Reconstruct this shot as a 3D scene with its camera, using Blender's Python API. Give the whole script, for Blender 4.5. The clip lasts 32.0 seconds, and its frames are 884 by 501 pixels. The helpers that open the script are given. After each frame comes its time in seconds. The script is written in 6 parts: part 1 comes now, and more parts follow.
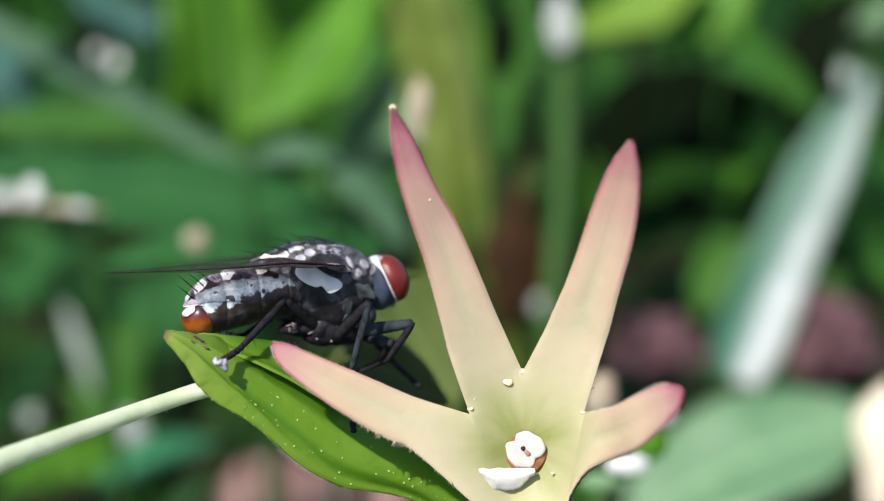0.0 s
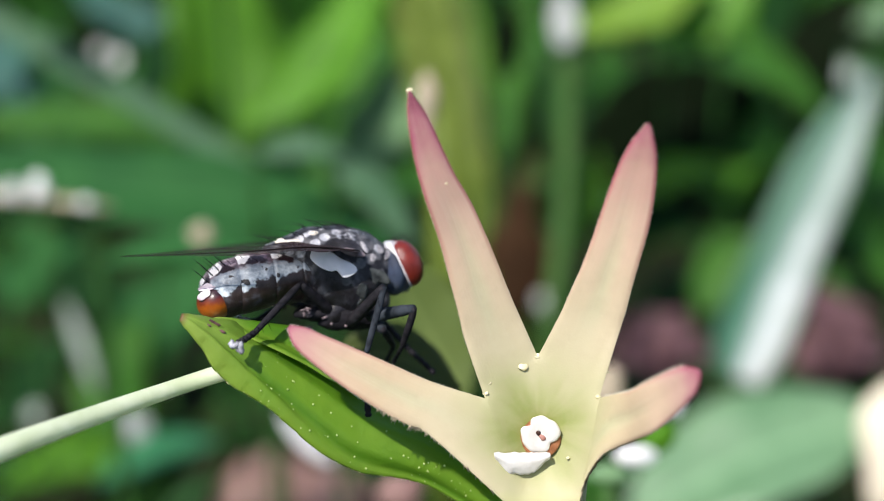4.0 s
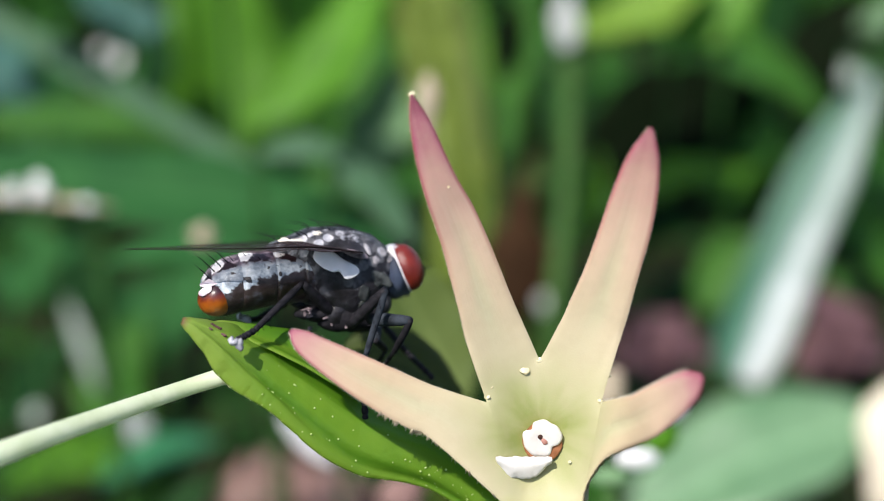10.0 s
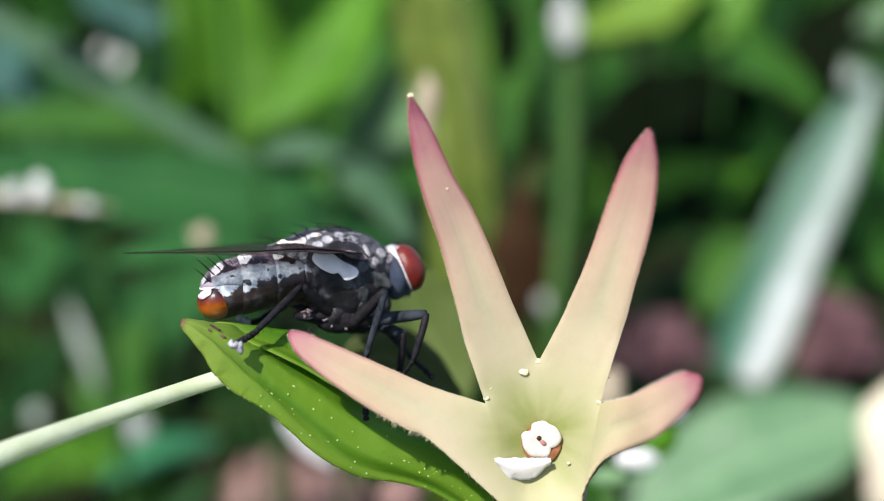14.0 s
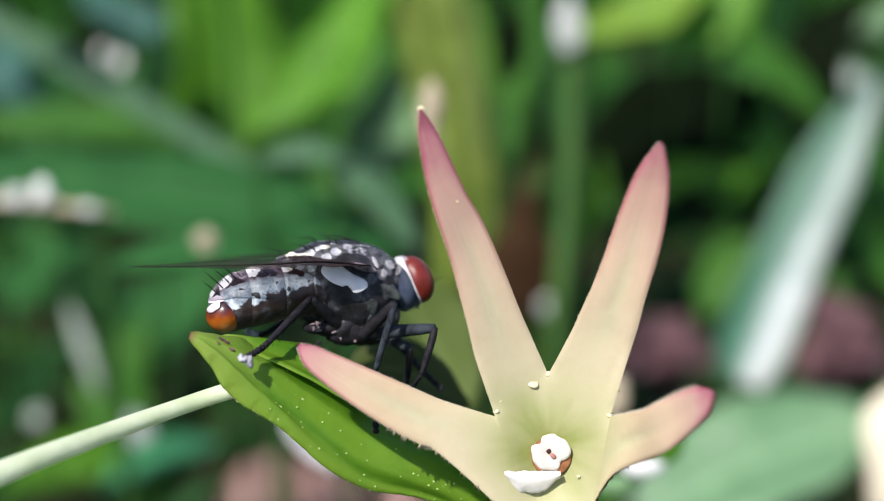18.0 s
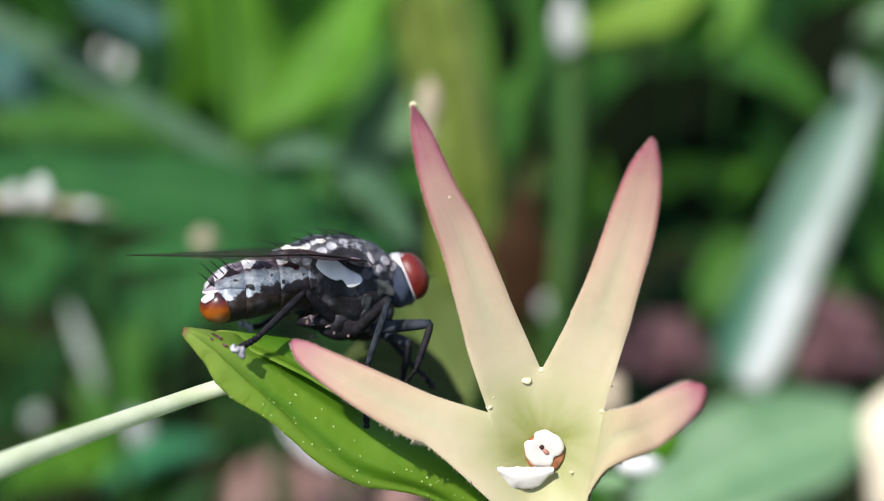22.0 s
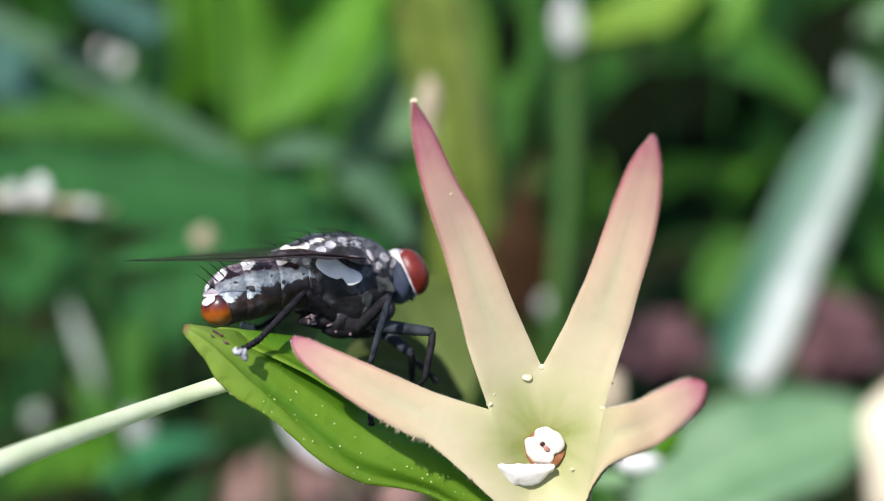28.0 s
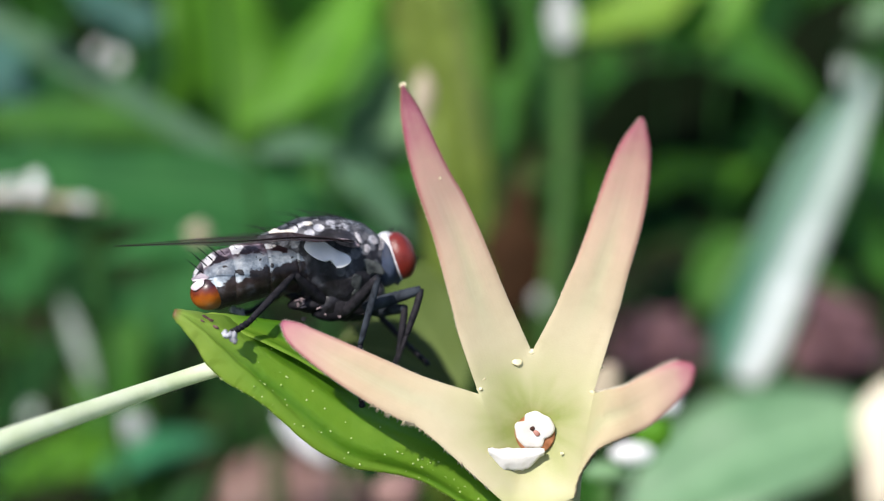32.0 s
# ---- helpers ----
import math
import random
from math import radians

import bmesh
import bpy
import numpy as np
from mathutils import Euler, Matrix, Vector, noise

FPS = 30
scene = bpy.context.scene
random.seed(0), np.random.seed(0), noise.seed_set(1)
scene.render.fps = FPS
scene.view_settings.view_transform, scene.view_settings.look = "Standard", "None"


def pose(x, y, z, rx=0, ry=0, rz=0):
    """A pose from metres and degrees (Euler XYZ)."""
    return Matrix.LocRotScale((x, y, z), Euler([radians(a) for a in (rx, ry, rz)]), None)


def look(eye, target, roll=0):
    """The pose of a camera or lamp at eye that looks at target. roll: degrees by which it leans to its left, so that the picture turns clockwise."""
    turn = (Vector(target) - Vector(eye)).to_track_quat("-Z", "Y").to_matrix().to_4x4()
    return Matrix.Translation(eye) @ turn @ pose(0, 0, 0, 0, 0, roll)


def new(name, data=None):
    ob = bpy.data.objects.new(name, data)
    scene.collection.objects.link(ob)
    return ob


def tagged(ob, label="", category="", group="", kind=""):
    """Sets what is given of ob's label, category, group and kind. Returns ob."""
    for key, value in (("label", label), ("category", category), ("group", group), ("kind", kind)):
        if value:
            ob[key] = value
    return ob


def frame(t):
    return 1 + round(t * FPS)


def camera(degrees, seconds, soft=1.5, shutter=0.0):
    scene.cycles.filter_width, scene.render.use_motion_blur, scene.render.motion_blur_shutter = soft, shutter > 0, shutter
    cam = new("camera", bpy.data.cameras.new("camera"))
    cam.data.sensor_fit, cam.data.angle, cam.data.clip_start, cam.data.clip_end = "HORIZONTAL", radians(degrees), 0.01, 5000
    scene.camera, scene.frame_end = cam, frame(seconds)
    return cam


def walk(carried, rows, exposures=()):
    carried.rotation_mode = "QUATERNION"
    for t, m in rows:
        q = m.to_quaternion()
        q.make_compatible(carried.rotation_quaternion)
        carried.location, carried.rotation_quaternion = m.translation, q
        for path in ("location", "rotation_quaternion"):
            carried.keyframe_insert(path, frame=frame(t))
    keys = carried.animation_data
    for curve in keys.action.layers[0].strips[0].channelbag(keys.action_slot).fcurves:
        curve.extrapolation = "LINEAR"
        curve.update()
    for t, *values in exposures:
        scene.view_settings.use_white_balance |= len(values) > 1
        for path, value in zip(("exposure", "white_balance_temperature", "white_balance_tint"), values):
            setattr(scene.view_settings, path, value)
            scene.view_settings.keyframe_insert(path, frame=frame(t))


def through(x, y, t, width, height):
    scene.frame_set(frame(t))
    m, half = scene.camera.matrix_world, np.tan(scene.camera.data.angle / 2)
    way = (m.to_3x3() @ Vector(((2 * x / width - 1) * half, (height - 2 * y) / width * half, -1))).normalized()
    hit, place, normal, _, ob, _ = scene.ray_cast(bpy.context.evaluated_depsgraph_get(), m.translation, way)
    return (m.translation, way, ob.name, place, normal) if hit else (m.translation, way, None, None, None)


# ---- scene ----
# The resting camera's space: x to the right, y away, z up, in millimetres.
EYE_HEIGHT, DIP = 0.17, 20.0
RIG = pose(0, 0, EYE_HEIGHT, -DIP)
MM = 0.001


def eye(x, y, z, rx, ry, rz):
    """The camera's pose: millimetres and degrees from its resting place."""
    return RIG @ pose(x * MM, y * MM, z * MM, rx, ry, rz) @ pose(0, 0, 0, 90)


cam = camera(40, 32.0, soft=1.0, shutter=0.5)
cam.data.dof.use_dof = True
cam.data.dof.focus_distance = 0.0612
cam.data.dof.aperture_fstop = 22.0
cam.data.dof.aperture_blades = 0
walk(cam, [
    (0.0, eye(0.978, -0.026, 0.406, -0.056, 0.129, -0.028)),
    (0.5, eye(1.346, -0.360, -0.585, 0.074, 0.116, -0.024)),
    (1.0, eye(2.023, -0.567, -1.845, 0.085, 0.160, -0.121)),
    (1.5, eye(1.625, -0.422, -1.904, 0.021, 0.128, -0.080)),
    (2.0, eye(1.997, -0.395, -1.717, -0.016, 0.130, -0.067)),
    (2.5, eye(1.124, -0.384, -2.102, 0.109, 0.097, -0.094)),
    (3.0, eye(1.224, -0.356, -1.505, 0.046, 0.116, -0.006)),
    (3.5, eye(0.106, -0.110, -0.627, 0.019, 0.072, -0.020)),
    (5.5, eye(0.541, -0.158, -0.227, -0.024, -0.001, -0.058)),
    (6.0, eye(0.437, 0.006, 0.143, -0.044, -0.004, 0.036)),
    (6.5, eye(-0.323, 0.109, 0.348, -0.022, -0.059, -0.027)),
    (7.0, eye(-0.108, 0.073, 0.198, 0.002, -0.068, 0.008)),
    (7.5, eye(-0.107, 0.032, 0.255, -0.005, -0.027, 0.012)),
    (8.0, eye(-0.110, 0.061, 0.196, 0.000, -0.052, 0.005)),
    (8.5, eye(-0.240, 0.067, 0.264, -0.014, -0.076, 0.000)),
    (9.0, eye(-0.219, 0.124, 0.378, -0.032, -0.062, 0.009)),
    (9.5, eye(-0.110, 0.069, 0.079, 0.017, -0.042, 0.026)),
    (10.0, eye(0.126, -0.024, -0.263, 0.015, -0.034, -0.001)),
    (10.5, eye(-0.009, 0.024, -0.164, 0.005, -0.048, -0.031)),
    (11.0, eye(0.118, -0.075, -0.277, 0.014, -0.032, -0.012)),
    (11.5, eye(0.041, 0.003, 0.047, -0.025, -0.055, -0.021)),
    (12.0, eye(0.027, 0.000, 0.244, -0.038, -0.057, 0.005)),
    (12.5, eye(0.119, -0.022, 0.074, 0.003, -0.041, 0.047)),
    (13.0, eye(-0.000, -0.000, 0.000, -0.016, -0.043, 0.015)),
    (13.5, eye(-0.088, 0.018, 0.059, -0.039, -0.026, -0.029)),
    (14.0, eye(0.223, -0.045, -0.191, 0.008, -0.003, 0.034)),
    (14.5, eye(0.605, -0.000, 0.173, -0.016, 0.018, 0.040)),
    (16.5, eye(-0.170, 0.165, 0.659, -0.035, 0.010, 0.005)),
    (17.0, eye(-0.127, 0.201, 0.622, -0.026, 0.030, 0.022)),
    (17.5, eye(-0.113, 0.161, 0.461, 0.001, 0.018, 0.017)),
    (18.0, eye(-0.300, 0.162, 0.454, -0.011, -0.024, -0.008)),
    (18.5, eye(-0.255, 0.183, 0.463, -0.022, -0.036, 0.013)),
    (19.0, eye(-0.179, 0.213, 0.468, -0.031, 0.001, 0.023)),
    (19.5, eye(-0.132, 0.219, 0.433, -0.025, -0.001, 0.029)),
    (20.0, eye(-0.195, 0.230, 0.543, -0.035, -0.010, 0.025)),
    (20.5, eye(-0.243, 0.237, 0.513, -0.007, -0.026, 0.017)),
    (21.0, eye(-0.241, 0.199, 0.447, -0.009, -0.053, 0.015)),
    (21.5, eye(-0.129, 0.204, 0.425, -0.004, -0.033, 0.038)),
    (22.0, eye(0.118, 0.126, 0.207, 0.031, -0.022, 0.056)),
    (22.5, eye(-0.114, 0.098, -0.048, 0.043, -0.074, -0.012)),
    (23.0, eye(-0.070, 0.117, -0.015, 0.025, -0.039, 0.003)),
    (23.5, eye(0.049, -0.016, -0.362, 0.047, 0.004, 0.034)),
    (24.0, eye(-0.378, 0.077, -0.207, -0.005, -0.063, -0.031)),
    (24.5, eye(0.125, 0.008, -0.304, 0.008, -0.033, 0.062)),
    (25.0, eye(0.064, -0.040, -0.771, 0.079, -0.033, 0.053)),
    (25.5, eye(0.102, 0.001, -0.596, 0.026, 0.006, 0.065)),
    (27.5, eye(-0.090, 0.144, 0.090, -0.056, 0.025, 0.003)),
    (28.0, eye(0.058, 0.131, 0.108, -0.018, -0.008, 0.027)),
    (28.5, eye(-0.028, 0.078, 0.025, -0.004, 0.015, 0.010)),
    (29.0, eye(-0.119, 0.070, 0.077, -0.020, 0.026, -0.003)),
    (29.5, eye(-0.143, 0.110, 0.176, -0.027, -0.008, -0.006)),
    (30.0, eye(-0.272, 0.186, 0.357, -0.060, 0.024, -0.024)),
    (30.5, eye(-0.115, 0.183, 0.270, -0.047, 0.024, 0.007)),
    (31.0, eye(0.104, 0.119, -0.205, 0.046, 0.001, -0.024)),
    (31.5, eye(1.423, -0.159, -0.794, 0.067, 0.025, 0.037)),
    (32.0, eye(0.439, 0.021, -0.701, 0.030, 0.082, -0.091)),
], exposures=[(0.0, 0.38), (3.5, 0.39), (6.0, 0.37), (9.0, 0.38), (13.0, 0.40), (20.0, 0.40), (23.0, 0.36), (25.5, 0.39), (28.0, 0.44), (32.0, 0.44)])

# ---- light ----
SUN_TO = Vector((-0.34, -0.52, 0.78)).normalized()
world = bpy.data.worlds.new("sky")
scene.world = world
world.use_nodes = True
wn, wl = world.node_tree.nodes, world.node_tree.links
sky = wn.new("ShaderNodeTexSky")
sky.sky_type, sky.sun_disc = "NISHITA", False
sky.sun_elevation = math.asin(SUN_TO.z)
sky.sun_rotation = math.atan2(SUN_TO.x, SUN_TO.y)
wl.new(sky.outputs["Color"], wn["Background"].inputs["Color"])
wn["Background"].inputs["Strength"].default_value = 0.145
sun = new("sun", bpy.data.lights.new("sun", "SUN"))
sun.data.energy, sun.data.angle, sun.data.color = 4.8, radians(0.6), (1.0, 0.935, 0.875)
sun.matrix_world = look(SUN_TO, (0, 0, 0))


# ---- materials ----
class Nodes:
    """A node material under construction."""

    def __init__(self, name, rough=0.5, spec=0.4):
        self.m = bpy.data.materials.new(name)
        self.m.use_nodes = True
        self.n, self.l = self.m.node_tree.nodes, self.m.node_tree.links
        self.b = self.n["Principled BSDF"]
        self.out = self.n["Material Output"]
        self.b.inputs["Roughness"].default_value = rough
        self.b.inputs["Specular IOR Level"].default_value = spec
        self.co = self.n.new("ShaderNodeTexCoord").outputs["Object"]

    def node(self, kind, **values):
        nd = self.n.new(kind)
        for k, v in values.items():
            nd.inputs[k.replace("_", " ")].default_value = v
        return nd

    def noise(self, per_mm, detail=3.0, vec=None, rough=0.55):
        nd = self.node("ShaderNodeTexNoise", Scale=per_mm * 1000.0, Detail=detail, Roughness=rough)
        self.l.new(vec or self.co, nd.inputs["Vector"])
        return nd.outputs["Fac"]

    def cells(self, per_mm, vec=None, what="Color", rnd=1.0):
        nd = self.node("ShaderNodeTexVoronoi", Scale=per_mm * 1000.0, Randomness=rnd)
        self.l.new(vec or self.co, nd.inputs["Vector"])
        return nd.outputs[what]

    def ramp(self, fac, *stops):
        nd = self.n.new("ShaderNodeValToRGB")
        el = nd.color_ramp.elements
        while len(el) < len(stops):
            el.new(0.5)
        for e, (p, c) in zip(el, stops):
            e.position, e.color = p, (*c, 1.0) if len(c) == 3 else c
        self.l.new(fac, nd.inputs["Fac"])
        return nd.outputs["Color"]

    def mix(self, fac, a, b, how="MIX"):
        nd = self.n.new("ShaderNodeMix")
        nd.data_type, nd.blend_type = "RGBA", how
        for v, i in ((fac, 0), (a, 6), (b, 7)):
            if isinstance(v, (int, float)):
                nd.inputs[i].default_value = v
            elif isinstance(v, tuple):
                nd.inputs[i].default_value = (*v, 1.0)
            else:
                self.l.new(v, nd.inputs[i])
        return nd.outputs[2]

    def math(self, how, a, b=0.0, c=0.0):
        nd = self.n.new("ShaderNodeMath")
        nd.operation = how
        for i, v in enumerate((a, b, c)):
            if isinstance(v, (int, float)):
                nd.inputs[i].default_value = v
            else:
                self.l.new(v, nd.inputs[i])
        return nd.outputs[0]

    def uv(self):
        nd = self.n.new("ShaderNodeUVMap")
        nd.uv_map = "UVMap"
        sp = self.n.new("ShaderNodeSeparateXYZ")
        self.l.new(nd.outputs["UV"], sp.inputs[0])
        return sp.outputs["X"], sp.outputs["Y"], nd.outputs["UV"]

    def xyz(self):
        sp = self.n.new("ShaderNodeSeparateXYZ")
        self.l.new(self.co, sp.inputs[0])
        return sp.outputs

    def rnd(self):
        return self.n.new("ShaderNodeObjectInfo").outputs["Random"]

    def color(self, c):
        if isinstance(c, tuple):
            self.b.inputs["Base Color"].default_value = (*c, 1.0)
        else:
            self.l.new(c, self.b.inputs["Base Color"])
        self.c = c
        return self

    def rough(self, fac):
        self.l.new(fac, self.b.inputs["Roughness"])
        return self

    def bump(self, height, depth_mm=0.05, strength=0.5):
        nd = self.node("ShaderNodeBump", Strength=strength, Distance=depth_mm * MM)
        self.l.new(height, nd.inputs["Height"])
        self.l.new(nd.outputs["Normal"], self.b.inputs["Normal"])
        return self

    def leafy(self, part=0.35, tint=None):
        """Lets light through the thin tissue."""
        tr = self.n.new("ShaderNodeBsdfTranslucent")
        c = tint if tint is not None else self.c
        if isinstance(c, tuple):
            tr.inputs["Color"].default_value = (*c, 1.0)
        else:
            self.l.new(c, tr.inputs["Color"])
        mx = self.n.new("ShaderNodeMixShader")
        mx.inputs[0].default_value = part
        self.l.new(self.b.outputs[0], mx.inputs[1])
        self.l.new(tr.outputs[0], mx.inputs[2])
        self.l.new(mx.outputs[0], self.out.inputs["Surface"])
        return self


def leaf_material(name, dark, light, through=0.35, rough=0.45, per_mm=0.12, vein=0.5, tint=None, spec=0.25):
    k = Nodes(name, rough, spec)
    u, v, uv = k.uv()
    blot = k.noise(per_mm, 4)
    c = k.ramp(blot, (0.3, dark), (0.7, light))
    mid = k.math("ABSOLUTE", k.math("SUBTRACT", u, 0.5))
    rib = k.ramp(mid, (0.0, (1, 1, 1)), (0.05, (0, 0, 0)))
    c = k.mix(k.math("MULTIPLY", rib, vein), c, tuple(min(1.0, 1.7 * q + 0.03) for q in light))
    c = k.mix(k.math("MULTIPLY", k.rnd(), 0.35), c, tuple(0.55 * q for q in dark))
    k.color(c)
    lines = k.n.new("ShaderNodeTexWave")
    lines.inputs["Scale"].default_value = 9.0
    lines.inputs["Distortion"].default_value = 1.5
    k.l.new(uv, lines.inputs["Vector"])
    k.bump(k.math("ADD", k.math("MULTIPLY", lines.outputs["Fac"], 0.5), k.noise(1.2, 3)), 0.25, 0.35)
    return k.leafy(through, tint).m


def plain_material(name, a, b, per_mm=1.0, rough=0.5, spec=0.4, bump=0.04, through=0.0, metal=0.0):
    k = Nodes(name, rough, spec)
    k.color(k.ramp(k.noise(per_mm, 4), (0.32, a), (0.68, b)))
    k.b.inputs["Metallic"].default_value = metal
    if bump:
        k.bump(k.noise(per_mm * 4, 4), bump, 0.5)
    if through:
        k.leafy(through)
    return k.m


def heart_tone(k):
    """Green deep in the throat, cream away from it, with green streaks running up the sepals."""
    x, y, z = k.xyz()
    dx, dz = k.math("MULTIPLY", k.math("ADD", x, 0.00008), 1000.0), k.math("MULTIPLY", k.math("SUBTRACT", z, 0.0021), 1000.0)
    r = k.math("SQRT", k.math("ADD", k.math("MULTIPLY", dx, dx), k.math("MULTIPLY", dz, dz)))
    a = k.math("ARCTAN2", dx, dz)
    at = k.n.new("ShaderNodeCombineXYZ")
    k.l.new(k.math("MULTIPLY", a, 1.3), at.inputs[0])
    k.l.new(k.math("MULTIPLY", r, 0.16), at.inputs[1])
    ray = k.node("ShaderNodeTexNoise", Scale=1.0, Detail=2.5)
    k.l.new(at.outputs[0], ray.inputs["Vector"])
    far = k.math("MULTIPLY", k.math("ADD", r, k.math("MULTIPLY", k.math("SUBTRACT", ray.outputs["Fac"], 0.5), -4.5)), 0.1)
    far = k.math("ADD", far, k.math("MULTIPLY", k.math("SUBTRACT", k.noise(0.6), 0.5), 0.06))
    c = k.ramp(far, (0.08, (0.25, 0.29, 0.085)), (0.18, (0.345, 0.36, 0.155)), (0.30, (0.46, 0.44, 0.25)), (0.46, (0.55, 0.49, 0.325)), (0.72, (0.61, 0.52, 0.365)))
    base = k.ramp(k.math("ADD", k.math("MULTIPLY", z, -250.0), k.math("MULTIPLY", k.math("SUBTRACT", k.noise(0.5), 0.5), 0.25)), (0.20, (0, 0, 0)), (0.56, (0.85, 0.85, 0.85)))
    return k.mix(base, c, (0.40, 0.44, 0.14))


def sepal_material(name, margin, *upper, tip=((0.89, (0.40, 0.125, 0.175)), (0.98, (0.23, 0.05, 0.09)))):
    k = Nodes(name, 0.55, 0.3)
    u, v, uv = k.uv()
    edge = k.math("MULTIPLY", k.math("ABSOLUTE", k.math("SUBTRACT", u, 0.5)), 2.0)
    # the pink climbs higher along the margins than in the middle
    w = k.math("ADD", v, k.math("MULTIPLY", k.math("SUBTRACT", k.noise(0.6), 0.5), 0.16))
    w = k.math("ADD", w, k.math("MULTIPLY", k.math("POWER", edge, 3.0), 0.10))
    c = k.ramp(w, (0.05, (0.60, 0.50, 0.31)), *upper, *tip)
    rim = k.ramp(edge, (0.80, (0, 0, 0)), (0.98, (1, 1, 1)))
    tipward = k.ramp(v, (0.15, (0, 0, 0)), (0.65, (1, 1, 1)))
    c = k.mix(k.math("MULTIPLY", k.math("MULTIPLY", rim, tipward), margin), c, (0.36, 0.06, 0.09))
    # a greenish middle and tan sides towards the base
    lower = k.ramp(v, (0.02, (0.3, 0.3, 0.3)), (0.16, (1, 1, 1)), (0.62, (0, 0, 0)))
    wander = k.math("ADD", edge, k.math("MULTIPLY", k.math("SUBTRACT", k.noise(0.7, 3), 0.5), 0.5))
    c = k.mix(k.math("MULTIPLY", lower, k.ramp(wander, (0.10, (0.65, 0.65, 0.65)), (0.45, (0, 0, 0)))), c, (0.52, 0.56, 0.34))
    c = k.mix(k.math("MULTIPLY", lower, k.ramp(wander, (0.62, (0, 0, 0)), (0.95, (0.6 * margin, 0.6 * margin, 0.6 * margin)))), c, (0.54, 0.38, 0.23))
    streak = k.node("ShaderNodeMapping")
    streak.inputs["Scale"].default_value = (9.0, 0.9, 1.0)
    k.l.new(uv, streak.inputs["Vector"])
    st = k.node("ShaderNodeTexNoise", Scale=3.0, Detail=3.0)
    k.l.new(streak.outputs[0], st.inputs["Vector"])
    c = k.mix(k.ramp(st.outputs["Fac"], (0.5, (0, 0, 0)), (0.75, (0.16, 0.16, 0.16))), c, (0.78, 0.70, 0.52))
    near = heart_tone(k)
    c = k.mix(k.ramp(v, (0.0, (1, 1, 1)), (0.40, (0, 0, 0))), c, near)
    c = k.mix(k.ramp(k.noise(1.4, 5), (0.45, (0, 0, 0)), (0.75, (0.22, 0.22, 0.22))), c, (0.46, 0.38, 0.25))
    k.color(c)
    k.bump(k.math("ADD", k.noise(9, 3), k.math("MULTIPLY", st.outputs["Fac"], 0.7)), 0.03, 0.3)
    return k.leafy(0.16).m


def cup_material():
    k = Nodes("cup_skin", 0.55, 0.3)
    c = heart_tone(k)
    c = k.mix(k.ramp(k.noise(1.4, 5), (0.45, (0, 0, 0)), (0.75, (0.22, 0.22, 0.22))), c, (0.46, 0.38, 0.25))
    k.color(c)
    k.bump(k.noise(9, 3), 0.03, 0.3)
    return k.leafy(0.16).m


def bract_material():
    k = Nodes("bract_skin", 0.45, 0.35)
    u, v, uv = k.uv()
    w = k.math("ADD", u, k.math("MULTIPLY", k.math("SUBTRACT", k.noise(0.5, 3), 0.5), 0.10))
    w = k.math("SUBTRACT", w, k.math("MULTIPLY", k.math("MINIMUM", v, 0.75), 0.40))
    # darker greens: shade of the keel and under the sepal put into the colour
    c = k.ramp(w, (0.02, (0.085, 0.22, 0.012)), (0.22, (0.12, 0.27, 0.016)), (0.34, (0.175, 0.33, 0.026)), (0.52, (0.165, 0.32, 0.024)),
               (0.60, (0.085, 0.21, 0.010)), (0.67, (0.18, 0.33, 0.028)), (1.0, (0.27, 0.40, 0.05)))
    c = k.mix(k.ramp(k.noise(0.9, 5), (0.42, (0, 0, 0)), (0.72, (0.30, 0.30, 0.30))), c, (0.09, 0.25, 0.02))
    c = k.mix(k.ramp(v, (0.03, (0.7, 0.7, 0.7)), (0.34, (0, 0, 0))), c, (0.33, 0.44, 0.085))
    c = k.mix(k.ramp(v, (0.0, (1, 1, 1)), (0.022, (0, 0, 0))), c, (0.20, 0.09, 0.05))
    k.color(c)
    k.bump(k.math("ADD", k.noise(2.5, 4), k.math("MULTIPLY", k.noise(0.8, 2), 2.0)), 0.10, 0.4)
    return k.leafy(0.42, (0.26, 0.46, 0.03)).m


